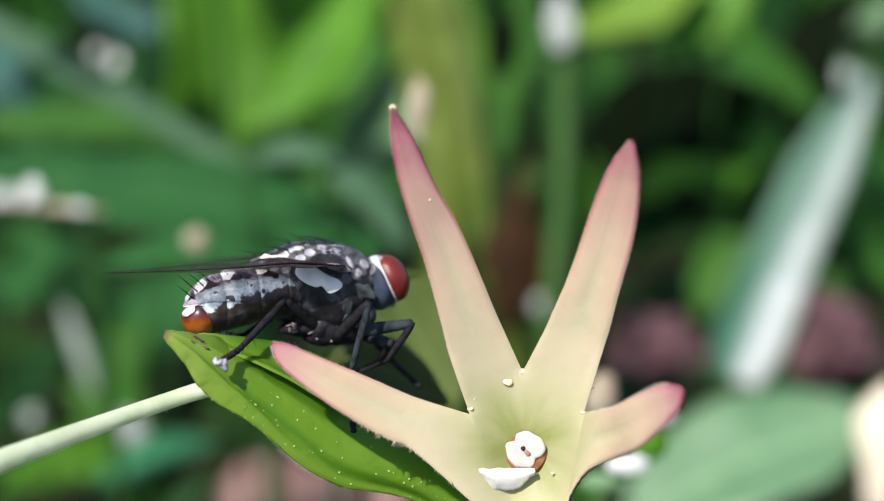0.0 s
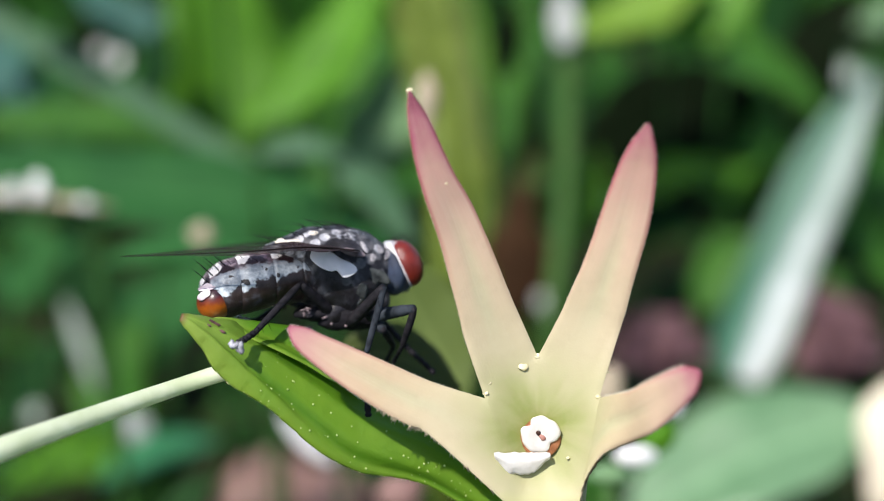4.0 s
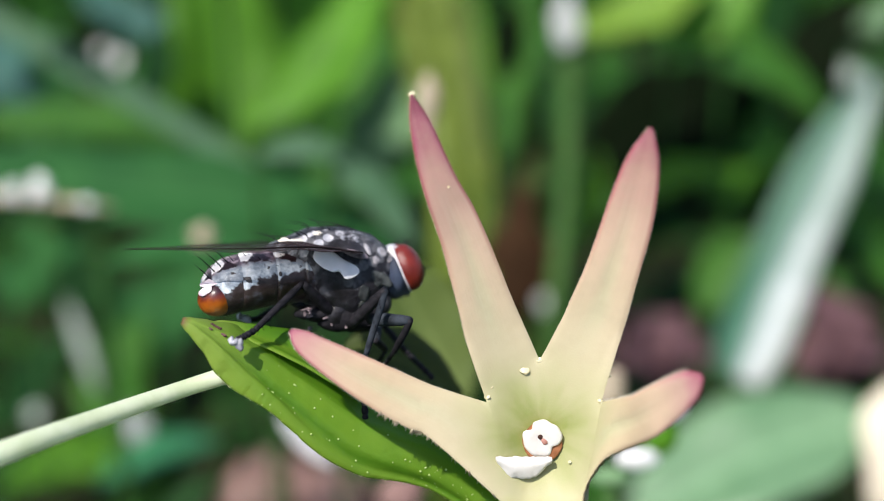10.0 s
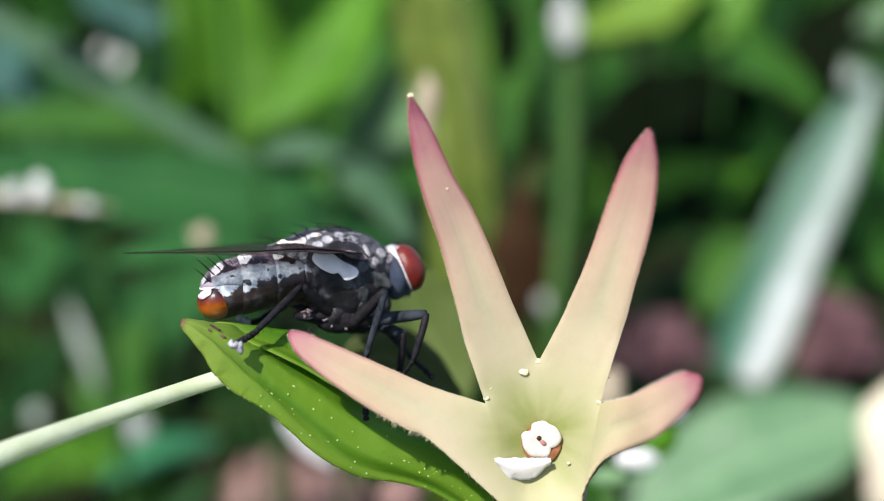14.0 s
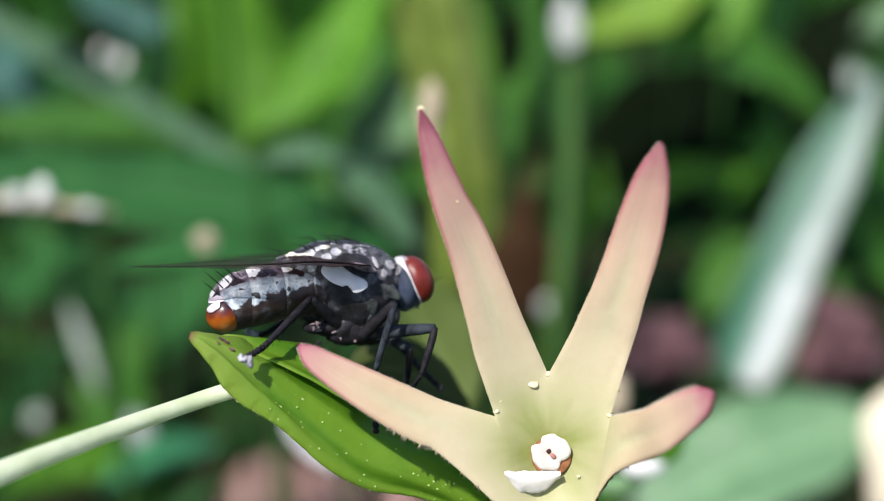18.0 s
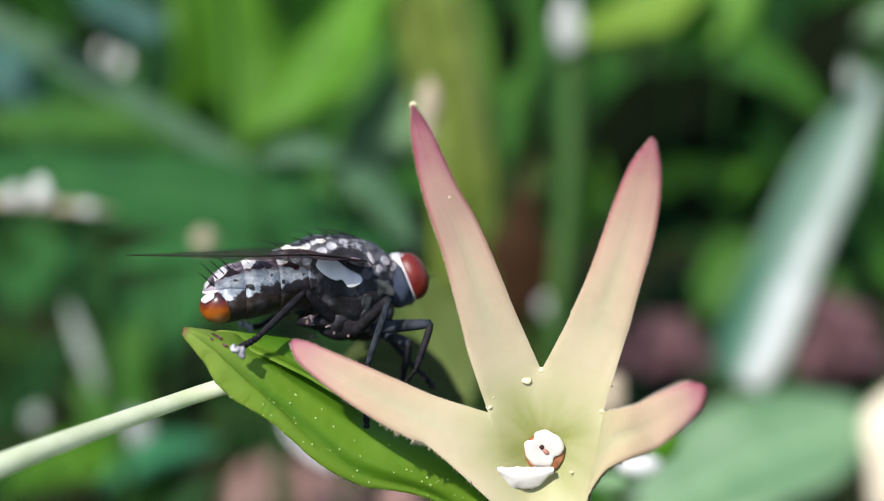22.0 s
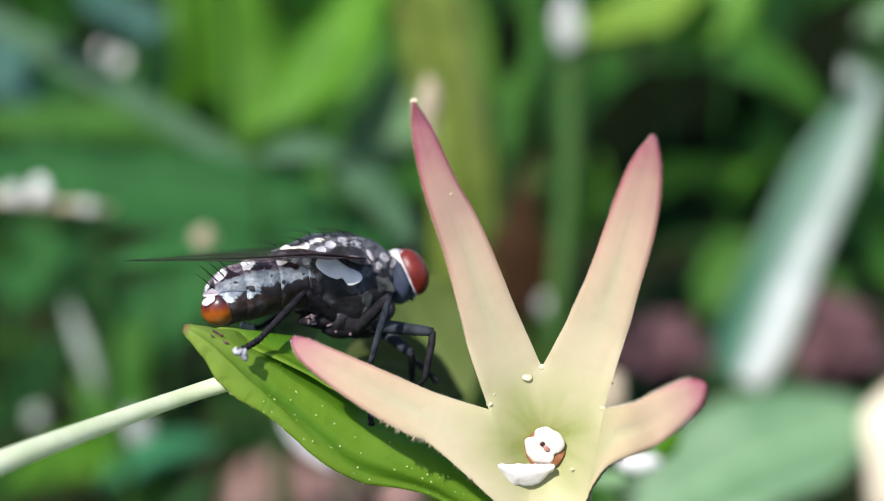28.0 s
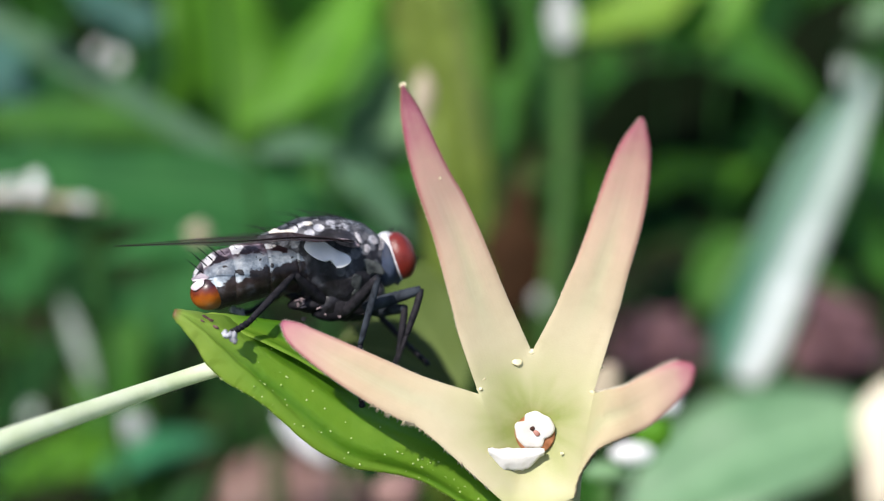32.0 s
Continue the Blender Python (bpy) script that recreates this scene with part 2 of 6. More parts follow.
def abdomen_material():
    """Each plate: silvery side with a jagged lower edge, a dark blotch and a white patch above, one black dot."""
    k = Nodes("abdomen_cuticle", 0.40, 0.45)
    u, v, uv = k.uv()
    j1 = k.math("SUBTRACT", k.noise(1.3, 4, rough=0.65), 0.5)
    j2 = k.math("SUBTRACT", k.noise(3.2, 3, rough=0.6), 0.5)
    plate = k.math("FLOOR", u)
    p = k.math("ADD", k.math("FRACT", u), k.math("MULTIPLY", j1, 0.35))
    e = k.math("ADD", v, k.math("MULTIPLY", j1, 0.45))

    def spot(pc, ec, rp, re, soft=0.25):
        a = k.math("DIVIDE", k.math("SUBTRACT", p, pc), rp)
        b = k.math("DIVIDE", k.math("SUBTRACT", e, ec), re)
        d = k.math("ADD", k.math("ADD", k.math("MULTIPLY", a, a), k.math("MULTIPLY", b, b)), k.math("MULTIPLY", j2, 0.9))
        return k.ramp(d, (1.0 - soft, (1, 1, 1)), (1.0, (0, 0, 0)))

    # the silver reaches lower towards the tail and towards the back of each plate
    low = k.math("ADD", k.math("ADD", 0.48, k.math("MULTIPLY", p, -0.45)), k.math("MULTIPLY", plate, -0.13))
    edge = k.math("ADD", k.math("SUBTRACT", e, low), k.math("MULTIPLY", j2, 0.5))
    side = k.ramp(k.math("ADD", edge, 0.5), (0.47, (0, 0, 0)), (0.54, (1, 1, 1)))
    high = k.ramp(k.math("ADD", e, k.math("MULTIPLY", j2, 0.4)), (0.50, (0, 0, 0)), (0.76, (1, 1, 1)))
    silver = k.ramp(k.noise(1.6, 5, rough=0.65), (0.30, (0.10, 0.125, 0.16)), (0.47, (0.22, 0.26, 0.31)), (0.58, (0.42, 0.47, 0.52)), (0.70, (0.72, 0.76, 0.79)))
    hem = k.ramp(k.math("ABSOLUTE", k.math("SUBTRACT", k.math("FRACT", u), 0.90)), (0.0, (0.5, 0.5, 0.5)), (0.09, (0, 0, 0)))
    silver = k.mix(hem, silver, (0.62, 0.66, 0.70))
    brown = k.ramp(k.noise(1.6, 4), (0.35, (0.014, 0.008, 0.008)), (0.55, (0.036, 0.024, 0.024)), (0.70, (0.085, 0.082, 0.10)))
    purple = k.ramp(k.noise(2.2, 4, rough=0.7), (0.40, (0.040, 0.018, 0.022)), (0.56, (0.16, 0.10, 0.12)), (0.66, (0.42, 0.33, 0.36)))
    c = k.mix(high, silver, purple)
    c = k.mix(side, brown, c)
    c = k.mix(spot(0.52, 0.72, 0.30, 0.15), c, (0.020, 0.008, 0.010))
    c = k.mix(spot(0.80, 0.86, 0.25, 0.15), c, (0.84, 0.80, 0.78))
    c = k.mix(spot(0.86, 0.12, 0.09, 0.09), c, (0.012, 0.009, 0.010))
    c = k.mix(spot(0.30, 0.40, 0.05, 0.05), c, (0.03, 0.025, 0.03))
    k.color(c)
    k.rough(k.ramp(k.noise(4, 3), (0.3, (0.28, 0.28, 0.28)), (0.7, (0.50, 0.50, 0.50))))
    k.bump(k.math("ADD", k.noise(14, 3), k.math("MULTIPLY", k.noise(2.5, 3), 1.5)), 0.04, 0.5)
    return k.m


def thorax_material():
    k = Nodes("thorax_cuticle", 0.42, 0.25)
    x, y, z = k.xyz()
    wob = k.math("SUBTRACT", k.noise(1.1, 4, rough=0.65), 0.5)
    band = k.math("SINE", k.math("ADD", k.math("MULTIPLY", y, 3900.0), k.math("MULTIPLY", wob, 5.0)))
    up = k.ramp(k.math("ADD", k.math("MULTIPLY", z, 400.0), k.math("MULTIPLY", wob, 0.5)), (0.44, (0, 0, 0)), (0.6, (1, 1, 1)))
    # rounded pale scales broken by black
    sc = k.node("ShaderNodeTexVoronoi", Scale=1500.0, Randomness=0.9)
    k.l.new(k.co, sc.inputs["Vector"])
    scale = k.ramp(k.math("ADD", sc.outputs["Distance"], k.math("MULTIPLY", wob, 0.35)), (0.44, (1, 1, 1)), (0.54, (0, 0, 0)))
    broken = k.ramp(k.noise(0.75, 4, rough=0.7), (0.40, (0, 0, 0)), (0.47, (1, 1, 1)))
    pale = k.math("MULTIPLY", k.math("MULTIPLY", k.ramp(band, (-0.1, (0, 0, 0)), (0.25, (1, 1, 1))), up), k.math("MAXIMUM", k.math("MULTIPLY", scale, broken), k.math("MULTIPLY", broken, 0.18)))
    side = k.math("MULTIPLY", k.ramp(k.noise(0.50, 3, rough=0.5), (0.48, (0, 0, 0)), (0.60, (0.22, 0.23, 0.22))), scale)
    f = k.math("MAXIMUM", pale, side)
    grey = k.ramp(k.noise(2.5, 4, rough=0.65), (0.32, (0.16, 0.17, 0.20)), (0.50, (0.36, 0.36, 0.39)), (0.66, (0.62, 0.60, 0.61)))
    dark = k.ramp(k.noise(1.2, 4), (0.35, (0.008, 0.007, 0.008)), (0.60, (0.026, 0.025, 0.031)), (0.75, (0.060, 0.060, 0.074)))
    k.color(k.mix(f, dark, grey))
    k.bump(k.math("ADD", k.math("ADD", k.noise(9, 4), k.math("MULTIPLY", scale, 0.3)), k.math("MULTIPLY", k.noise(1.2, 3), 2.0)), 0.06, 0.6)
    return k.m


def eye_material():
    k = Nodes("compound_eye", 0.32, 0.5)
    c = k.ramp(k.noise(1.6, 3), (0.3, (0.095, 0.009, 0.006)), (0.7, (0.165, 0.018, 0.011)))
    k.color(c)
    k.bump(k.cells(22, None, "Distance", 0.2), 0.02, 0.5)
    return k.m


def tail_material():
    k = Nodes("orange_tail_chitin", 0.34, 0.4)
    x, y, z = k.xyz()
    w = k.math("ADD", k.math("MULTIPLY", z, 1000.0), k.math("MULTIPLY", k.math("SUBTRACT", k.noise(1.5, 4), 0.5), 0.8))
    w = k.math("ADD", w, k.math("MULTIPLY", x, -110.0))
    c = k.ramp(k.math("ADD", k.math("MULTIPLY", k.math("SUBTRACT", w, 0.72), 0.5), 0.64), (0.05, (0.42, 0.21, 0.09)), (0.16, (0.38, 0.12, 0.014)), (0.34, (0.31, 0.075, 0.006)), (0.50, (0.14, 0.024, 0.007)), (0.60, (0.07, 0.010, 0.010)), (0.70, (0.028, 0.010, 0.018)))
    k.color(c)
    k.bump(k.noise(4, 3), 0.05, 0.4)
    return k.m


def wing_material():
    """Smoky brown membrane, denser at the root and the front, with darker veins."""
    k = Nodes("wing_membrane", 0.6, 0.10)
    k.color(k.ramp(k.noise(0.8, 3), (0.3, (0.018, 0.010, 0.011)), (0.7, (0.040, 0.026, 0.028))))
    tr = k.n.new("ShaderNodeBsdfTransparent")
    tr.inputs["Color"].default_value = (0.93, 0.91, 0.89, 1)
    mx = k.n.new("ShaderNodeMixShader")
    u, v, uv = k.uv()
    cell = k.node("ShaderNodeTexVoronoi", Scale=4.0)
    cell.feature = "DISTANCE_TO_EDGE"
    k.l.new(uv, cell.inputs["Vector"])
    vein = k.ramp(cell.outputs["Distance"], (0.02, (0.12, 0.12, 0.12)), (0.05, (0, 0, 0)))
    body = k.ramp(v, (0.0, (0.92, 0.92, 0.92)), (0.36, (0.82, 0.82, 0.82)), (0.52, (0.45, 0.45, 0.45)), (1.0, (0.18, 0.18, 0.18)))
    k.l.new(k.math("MINIMUM", k.math("ADD", body, vein), 1.0), mx.inputs[0])
    k.l.new(tr.outputs[0], mx.inputs[1])
    k.l.new(k.b.outputs[0], mx.inputs[2])
    k.l.new(mx.outputs[0], k.out.inputs["Surface"])
    return k.m


def occiput_material():
    """Back of the head: near black below, bluish dusting on the cheek, whitish on the crown."""
    k = Nodes("grey_head_dusting", 0.6, 0.15)
    x, y, z = k.xyz()
    h = k.math("ADD", k.math("MULTIPLY", z, 330.0), k.math("MULTIPLY", k.math("SUBTRACT", k.noise(1.4, 4), 0.5), 0.7))
    c = k.ramp(k.math("ADD", h, 0.5), (0.02, (0.07, 0.082, 0.11)), (0.22, (0.050, 0.066, 0.105)), (0.60, (0.022, 0.027, 0.044)), (0.88, (0.045, 0.055, 0.085)), (1.0, (0.30, 0.30, 0.32)))
    c = k.mix(k.ramp(k.noise(0.9, 3), (0.42, (0, 0, 0)), (0.7, (0.6, 0.6, 0.6))), c, (0.052, 0.072, 0.125))
    # whitish towards the middle of the back of the head, dark on the cheek
    near = k.ramp(k.math("ADD", k.math("MULTIPLY", k.math("ABSOLUTE", y), 600.0), k.math("MULTIPLY", k.math("SUBTRACT", k.noise(2.0, 3), 0.5), 0.3)), (0.50, (1, 1, 1)), (0.75, (0, 0, 0)))
    upper = k.ramp(k.math("ADD", h, 0.5), (0.55, (0.04, 0.04, 0.04)), (0.95, (0.9, 0.9, 0.9)))
    c = k.mix(k.math("MULTIPLY", near, upper), c, (0.52, 0.53, 0.56))
    k.color(c)
    k.bump(k.noise(5, 4), 0.05, 0.5)
    return k.m


def striped_leaf_material():
    k = Nodes("striped_leaf_skin", 0.5, 0.3)
    u, v, uv = k.uv()
    w = k.math("ADD", u, k.math("MULTIPLY", k.math("SUBTRACT", k.noise(0.12), 0.5), 0.3))
    c = k.ramp(w, (0.04, (0.016, 0.085, 0.04)), (0.28, (0.06, 0.19, 0.12)), (0.42, (0.16, 0.29, 0.22)), (0.57, (0.46, 0.53, 0.52)), (0.80, (0.62, 0.66, 0.66)), (0.97, (0.50, 0.56, 0.50)))
    # the white thins out into green streaks towards the far end
    far = k.ramp(k.math("ADD", v, k.math("MULTIPLY", k.math("SUBTRACT", k.noise(0.10, 3), 0.5), 0.5)), (0.42, (0, 0, 0)), (0.70, (0.55, 0.55, 0.55)))
    c = k.mix(far, c, (0.15, 0.26, 0.19))
    k.color(c)
    k.bump(k.noise(0.8), 0.2, 0.3)
    return k.leafy(0.25).m


def soil_material():
    k = Nodes("damp_soil", 0.95, 0.05)
    c = k.ramp(k.noise(0.03, 6), (0.3, (0.010, 0.010, 0.006)), (0.7, (0.030, 0.026, 0.016)))
    k.color(k.mix(k.ramp(k.noise(0.2, 5), (0.5, (0, 0, 0)), (0.7, (0.8, 0.8, 0.8))), c, (0.016, 0.045, 0.008)))
    k.bump(k.noise(0.15, 6), 3.0, 0.8)
    return k.m


def stuff_material():
    k = Nodes("undergrowth_leaves", 0.6, 0.2)
    r = k.n.new("ShaderNodeNewGeometry").outputs["Random Per Island"]
    c = k.ramp(r, (0.0, (0.010, 0.060, 0.010)), (0.35, (0.020, 0.10, 0.012)), (0.6, (0.045, 0.19, 0.012)), (0.85, (0.08, 0.27, 0.018)), (1.0, (0.02, 0.12, 0.04)))
    k.color(k.mix(k.noise(0.15, 3), c, (0.02, 0.07, 0.02)))
    k.bump(k.noise(0.7, 3), 0.3, 0.3)
    return k.leafy(0.35).m


SEPAL = sepal_material("sepal_skin", 0.75, (0.20, (0.66, 0.525, 0.345)), (0.45, (0.67, 0.485, 0.355)), (0.72, (0.59, 0.345, 0.285)))
LOWSEPAL = sepal_material("low_sepal_skin", 0.55, (0.20, (0.63, 0.51, 0.31)), (0.52, (0.64, 0.47, 0.32)), (0.76, (0.57, 0.31, 0.28)))
SHORTSEPAL = sepal_material("short_sepal_skin", 0.30, (0.35, (0.64, 0.51, 0.33)), (0.70, (0.65, 0.475, 0.34)), (0.84, (0.59, 0.37, 0.31)), tip=((0.95, (0.47, 0.20, 0.225)), (1.0, (0.30, 0.08, 0.12))))
CUPSKIN = cup_material()
BRACT = bract_material()
STALK = plain_material("pale_stalk_skin", (0.64, 0.72, 0.48), (0.78, 0.84, 0.64), 0.8, 0.5, 0.3, 0.05, 0.4)
TOOTH = plain_material("sepal_teeth", (0.72, 0.58, 0.42), (0.84, 0.74, 0.54), 1.0, 0.5, 0.3, 0, 0.4)
HAIR = plain_material("plant_hair", (0.75, 0.72, 0.58), (0.85, 0.82, 0.7), 2, 0.5, 0.3, 0, 0.4)
WHITE = plain_material("white_flower_tissue", (0.70, 0.67, 0.62), (0.80, 0.78, 0.75), 1.2, 0.55, 0.3, 0.05, 0.2)
BROWN = plain_material("brown_style_side", (0.22, 0.08, 0.03), (0.36, 0.15, 0.07), 2.5, 0.5, 0.4, 0.05)
PIT = plain_material("dark_pit", (0.03, 0.012, 0.008), (0.07, 0.03, 0.02), 3, 0.7, 0.2, 0)
SPOT = plain_material("withered_brown_spot", (0.05, 0.025, 0.025), (0.14, 0.075, 0.07), 3, 0.7, 0.2, 0.05)
STAIN = plain_material("reddish_stain", (0.28, 0.12, 0.09), (0.42, 0.22, 0.18), 3, 0.6, 0.3, 0)
GLAND = plain_material("resin_gland", (0.75, 0.66, 0.38), (0.86, 0.80, 0.58), 2, 0.2, 0.5, 0, 0.3)
VEIN = plain_material("wing_vein", (0.004, 0.003, 0.003), (0.014, 0.008, 0.008), 1.2, 0.6, 0.12, 0)
GREENGLAND = plain_material("green_resin_gland", (0.42, 0.58, 0.16), (0.62, 0.74, 0.30), 2, 0.3, 0.4, 0, 0.3)
ABDOMEN = abdomen_material()
THORAX = thorax_material()
EYE = eye_material()
WING = wing_material()
BLACK = plain_material("black_chitin", (0.006, 0.006, 0.008), (0.022, 0.020, 0.024), 3, 0.62, 0.12, 0.05)
GREYLEG = plain_material("dusted_leg_chitin", (0.009, 0.011, 0.014), (0.042, 0.050, 0.062), 1.2, 0.8, 0.06, 0.06)
OCCIPUT = occiput_material()
CREAMPLATE = plain_material("cream_dusting", (0.62, 0.55, 0.46), (0.80, 0.74, 0.66), 3, 0.5, 0.3, 0.04)
PINKDUST = plain_material("pink_grey_dusting", (0.07, 0.05, 0.055), (0.32, 0.25, 0.27), 1.5, 0.6, 0.3, 0.04)
PINKPLATE = plain_material("pink_white_dusting", (0.42, 0.32, 0.36), (0.70, 0.62, 0.66), 2.5, 0.5, 0.3, 0.04)
PLEURA = plain_material("side_dusting", (0.014, 0.016, 0.017), (0.085, 0.092, 0.09), 2.2, 0.5, 0.25, 0.05)
SHOULDER = plain_material("shoulder_dusting", (0.10, 0.095, 0.105), (0.42, 0.40, 0.42), 2.4, 0.5, 0.3, 0.05)
SILVER = plain_material("silver_dusting", (0.34, 0.33, 0.36), (0.74, 0.72, 0.72), 2.2, 0.45, 0.5, 0.02)
LOBE = plain_material("calypter_membrane", (0.74, 0.71, 0.74), (0.88, 0.85, 0.87), 0.8, 0.4, 0.4, 0.05, 0.15)
ORANGE = tail_material()
PAD = plain_material("foot_pad", (0.10, 0.10, 0.12), (0.48, 0.48, 0.52), 2.6, 0.5, 0.4, 0)
SOIL = soil_material()
STUFF = stuff_material()
LEAF_BRIGHT = leaf_material("bright_leaf_skin", (0.085, 0.25, 0.015), (0.15, 0.39, 0.028), 0.5)
LEAF_MID = leaf_material("green_leaf_skin", (0.036, 0.135, 0.014), (0.070, 0.22, 0.024), 0.4)
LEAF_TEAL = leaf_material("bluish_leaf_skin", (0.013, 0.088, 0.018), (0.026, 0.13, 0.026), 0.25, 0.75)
# brighter copy of the bluish leaf, with sunlight put into its colour
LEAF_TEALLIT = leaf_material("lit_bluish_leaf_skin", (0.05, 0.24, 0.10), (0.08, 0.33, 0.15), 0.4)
# the blue is the sky's reflection, put into the leaf colour
LEAF_SKY_SHEEN = leaf_material("sky_sheen_leaf_skin", (0.020, 0.090, 0.070), (0.042, 0.15, 0.115), 0.25)
# darkest green; shade between the plants is put into this colour
LEAF_SHADE_DARK = leaf_material("shade_dark_leaf_skin", (0.006, 0.032, 0.008), (0.012, 0.052, 0.013), 0.2, 0.8, spec=0.08)
LEAF_PALE = leaf_material("pale_leaf_skin", (0.15, 0.30, 0.14), (0.24, 0.40, 0.20), 0.35)
LEAF_LIME = leaf_material("lime_leaf_skin", (0.20, 0.38, 0.04), (0.30, 0.48, 0.07), 0.5)
LEAF_OLIVE = leaf_material("olive_leaf_skin", (0.10, 0.15, 0.034), (0.165, 0.215, 0.056), 0.4)
LEAF_GREY = leaf_material("greyish_blade_skin", (0.065, 0.155, 0.075), (0.11, 0.22, 0.115), 0.35)
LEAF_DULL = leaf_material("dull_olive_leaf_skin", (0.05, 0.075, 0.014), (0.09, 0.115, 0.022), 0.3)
LEAF_SAGE = leaf_material("sage_leaf_skin", (0.125, 0.265, 0.125), (0.21, 0.37, 0.20), 0.3, 0.36, spec=0.55)
# near-black: the deep shade of the gaps is put into this colour
LEAF_GAP_SHADE = leaf_material("gap_shade_leaf_skin", (0.003, 0.008, 0.003), (0.009, 0.012, 0.006), 0.1, 0.9, spec=0.0, vein=0.1)
STRIPED = striped_leaf_material()
STEM_OLIVE = plain_material("olive_stem_skin", (0.10, 0.15, 0.018), (0.18, 0.245, 0.04), 0.12, 0.55, 0.3, 0.2, 0.2)
STEM_DARK = plain_material("shaded_stem_skin", (0.02, 0.07, 0.015), (0.04, 0.12, 0.025), 0.2, 0.6, 0.2, 0.1, 0.1)
STEM_PALE = plain_material("pale_green_stem_skin", (0.034, 0.095, 0.018), (0.064, 0.14, 0.032), 0.2, 0.6, 0.2, 0.1, 0.2)
MAUVE = plain_material("withered_mauve_petal", (0.05, 0.022, 0.028), (0.23, 0.125, 0.135), 0.15, 0.7, 0.25, 0.5, 0.3)
PINKISH = plain_material("withered_pink_petal", (0.24, 0.13, 0.12), (0.48, 0.32, 0.28), 0.15, 0.7, 0.25, 0.5, 0.3)
GREYPETAL = plain_material("grey_petal", (0.40, 0.42, 0.40), (0.56, 0.58, 0.56), 0.3, 0.6, 0.2, 0.2, 0.25)
FADED = plain_material("faded_leaf_skin", (0.27, 0.33, 0.28), (0.42, 0.47, 0.42), 0.3, 0.6, 0.2, 0.2, 0.25)
TAN = plain_material("dry_tan_leaf", (0.34, 0.27, 0.18), (0.54, 0.46, 0.34), 0.12, 0.65, 0.3, 0.4, 0.3)
BROWNLEAF = plain_material("dead_brown_leaf", (0.022, 0.011, 0.005), (0.050, 0.024, 0.010), 0.1, 0.8, 0.1, 0.5, 0.2)
CREAM = plain_material("cream_petal", (0.72, 0.63, 0.47), (0.84, 0.76, 0.61), 0.3, 0.5, 0.3, 0.2, 0.15)
PETAL = plain_material("white_petal", (0.78, 0.78, 0.76), (0.86, 0.86, 0.84), 0.3, 0.4, 0.4, 0.2, 0.25)


# ---- building helpers ----
def V(*p):
    return Vector(p[0] if len(p) == 1 else p)


def part(name, bm, material, parent=None, label="", at=None, smooth=True, kind=""):
    """Links a bmesh, in millimetres, as one mesh under a thing or part; at: its own pivot in the parent's space."""
    if at is not None:
        bmesh.ops.translate(bm, verts=bm.verts, vec=-V(at))
    bmesh.ops.scale(bm, verts=bm.verts, vec=(MM, MM, MM))
    bm.normal_update()
    me = bpy.data.meshes.new(name)
    bm.to_mesh(me)
    bm.free()
    if smooth:
        me.polygons.foreach_set("use_smooth", [True] * len(me.polygons))
    me.materials.append(material)
    ob = new(name, me)
    if parent is not None:
        ob.parent = parent
    if at is not None:
        ob.location = V(at) * MM
    return tagged(ob, label, kind=kind)


def thing(name, p, label, category, group="", turn=(0, 0, 0), kind=""):
    """An empty at p in the resting camera's space, to carry parts."""
    ob = new(name)
    ob.empty_display_size = 0.004
    ob.matrix_basis = RIG @ pose(p[0] * MM, p[1] * MM, p[2] * MM, *turn)
    return tagged(ob, label, category, group, kind)


def curve_points(pts, n):
    """n points on a smooth line through pts."""
    p = [V(q) for q in pts]
    p = [2 * p[0] - p[1], *p, 2 * p[-1] - p[-2]]
    out = []
    for i in range(n):
        s = i / (n - 1) * (len(p) - 3)
        j = min(int(s), len(p) - 4)
        f = s - j
        a, b, c, d = p[j:j + 4]
        out.append(0.5 * (2 * b + (c - a) * f + (2 * a - 5 * b + 4 * c - d) * f * f + (3 * b - a - 3 * c + d) * f ** 3))
    return out


def even_points(pts):
    """The same line with its points evenly spaced."""
    run = [0.0]
    for a, b in zip(pts, pts[1:]):
        run.append(run[-1] + (b - a).length)
    out, j = [], 0
    for i in range(len(pts)):
        d = run[-1] * i / (len(pts) - 1)
        while j < len(pts) - 2 and run[j + 1] < d:
            j += 1
        out.append(pts[j].lerp(pts[j + 1], (d - run[j]) / max(1e-9, run[j + 1] - run[j])))
    return out


def interp(stops, s):
    """Piecewise smooth value of (position, value) stops."""
    for (a, x), (b, y) in zip(stops, stops[1:]):
        if s <= b:
            f = max(0.0, (s - a) / (b - a))
            f = f * f * (3 - 2 * f) * 0.5 + f * 0.5
            return x + (y - x) * f
    return stops[-1][1]


def loft(bm, rings, close=True, uv=None):
    """Joins rings of equal count; uv(i, j) gives each corner its place on the skin."""
    lay = bm.loops.layers.uv.get("UVMap") or bm.loops.layers.uv.new("UVMap")
    vs = [[bm.verts.new(q) for q in r] for r in rings]
    n = len(vs[0])
    for i in range(len(vs) - 1):
        for j in range(n if close else n - 1):
            k = (j + 1) % n
            f = bm.faces.new((vs[i][j], vs[i][k], vs[i + 1][k], vs[i + 1][j]))
            if uv:
                for lp, (a, b) in zip(f.loops, ((i, j), (i, j + 1), (i + 1, j + 1), (i + 1, j))):
                    lp[lay].uv = uv(a, b)
    if close:
        for r, i in ((vs[0], 0), (vs[-1], len(vs) - 1)):
            f = bm.faces.new(r if i else r[::-1])
            if uv:
                for lp in f.loops:
                    lp[lay].uv = uv(i, 0)
    return vs


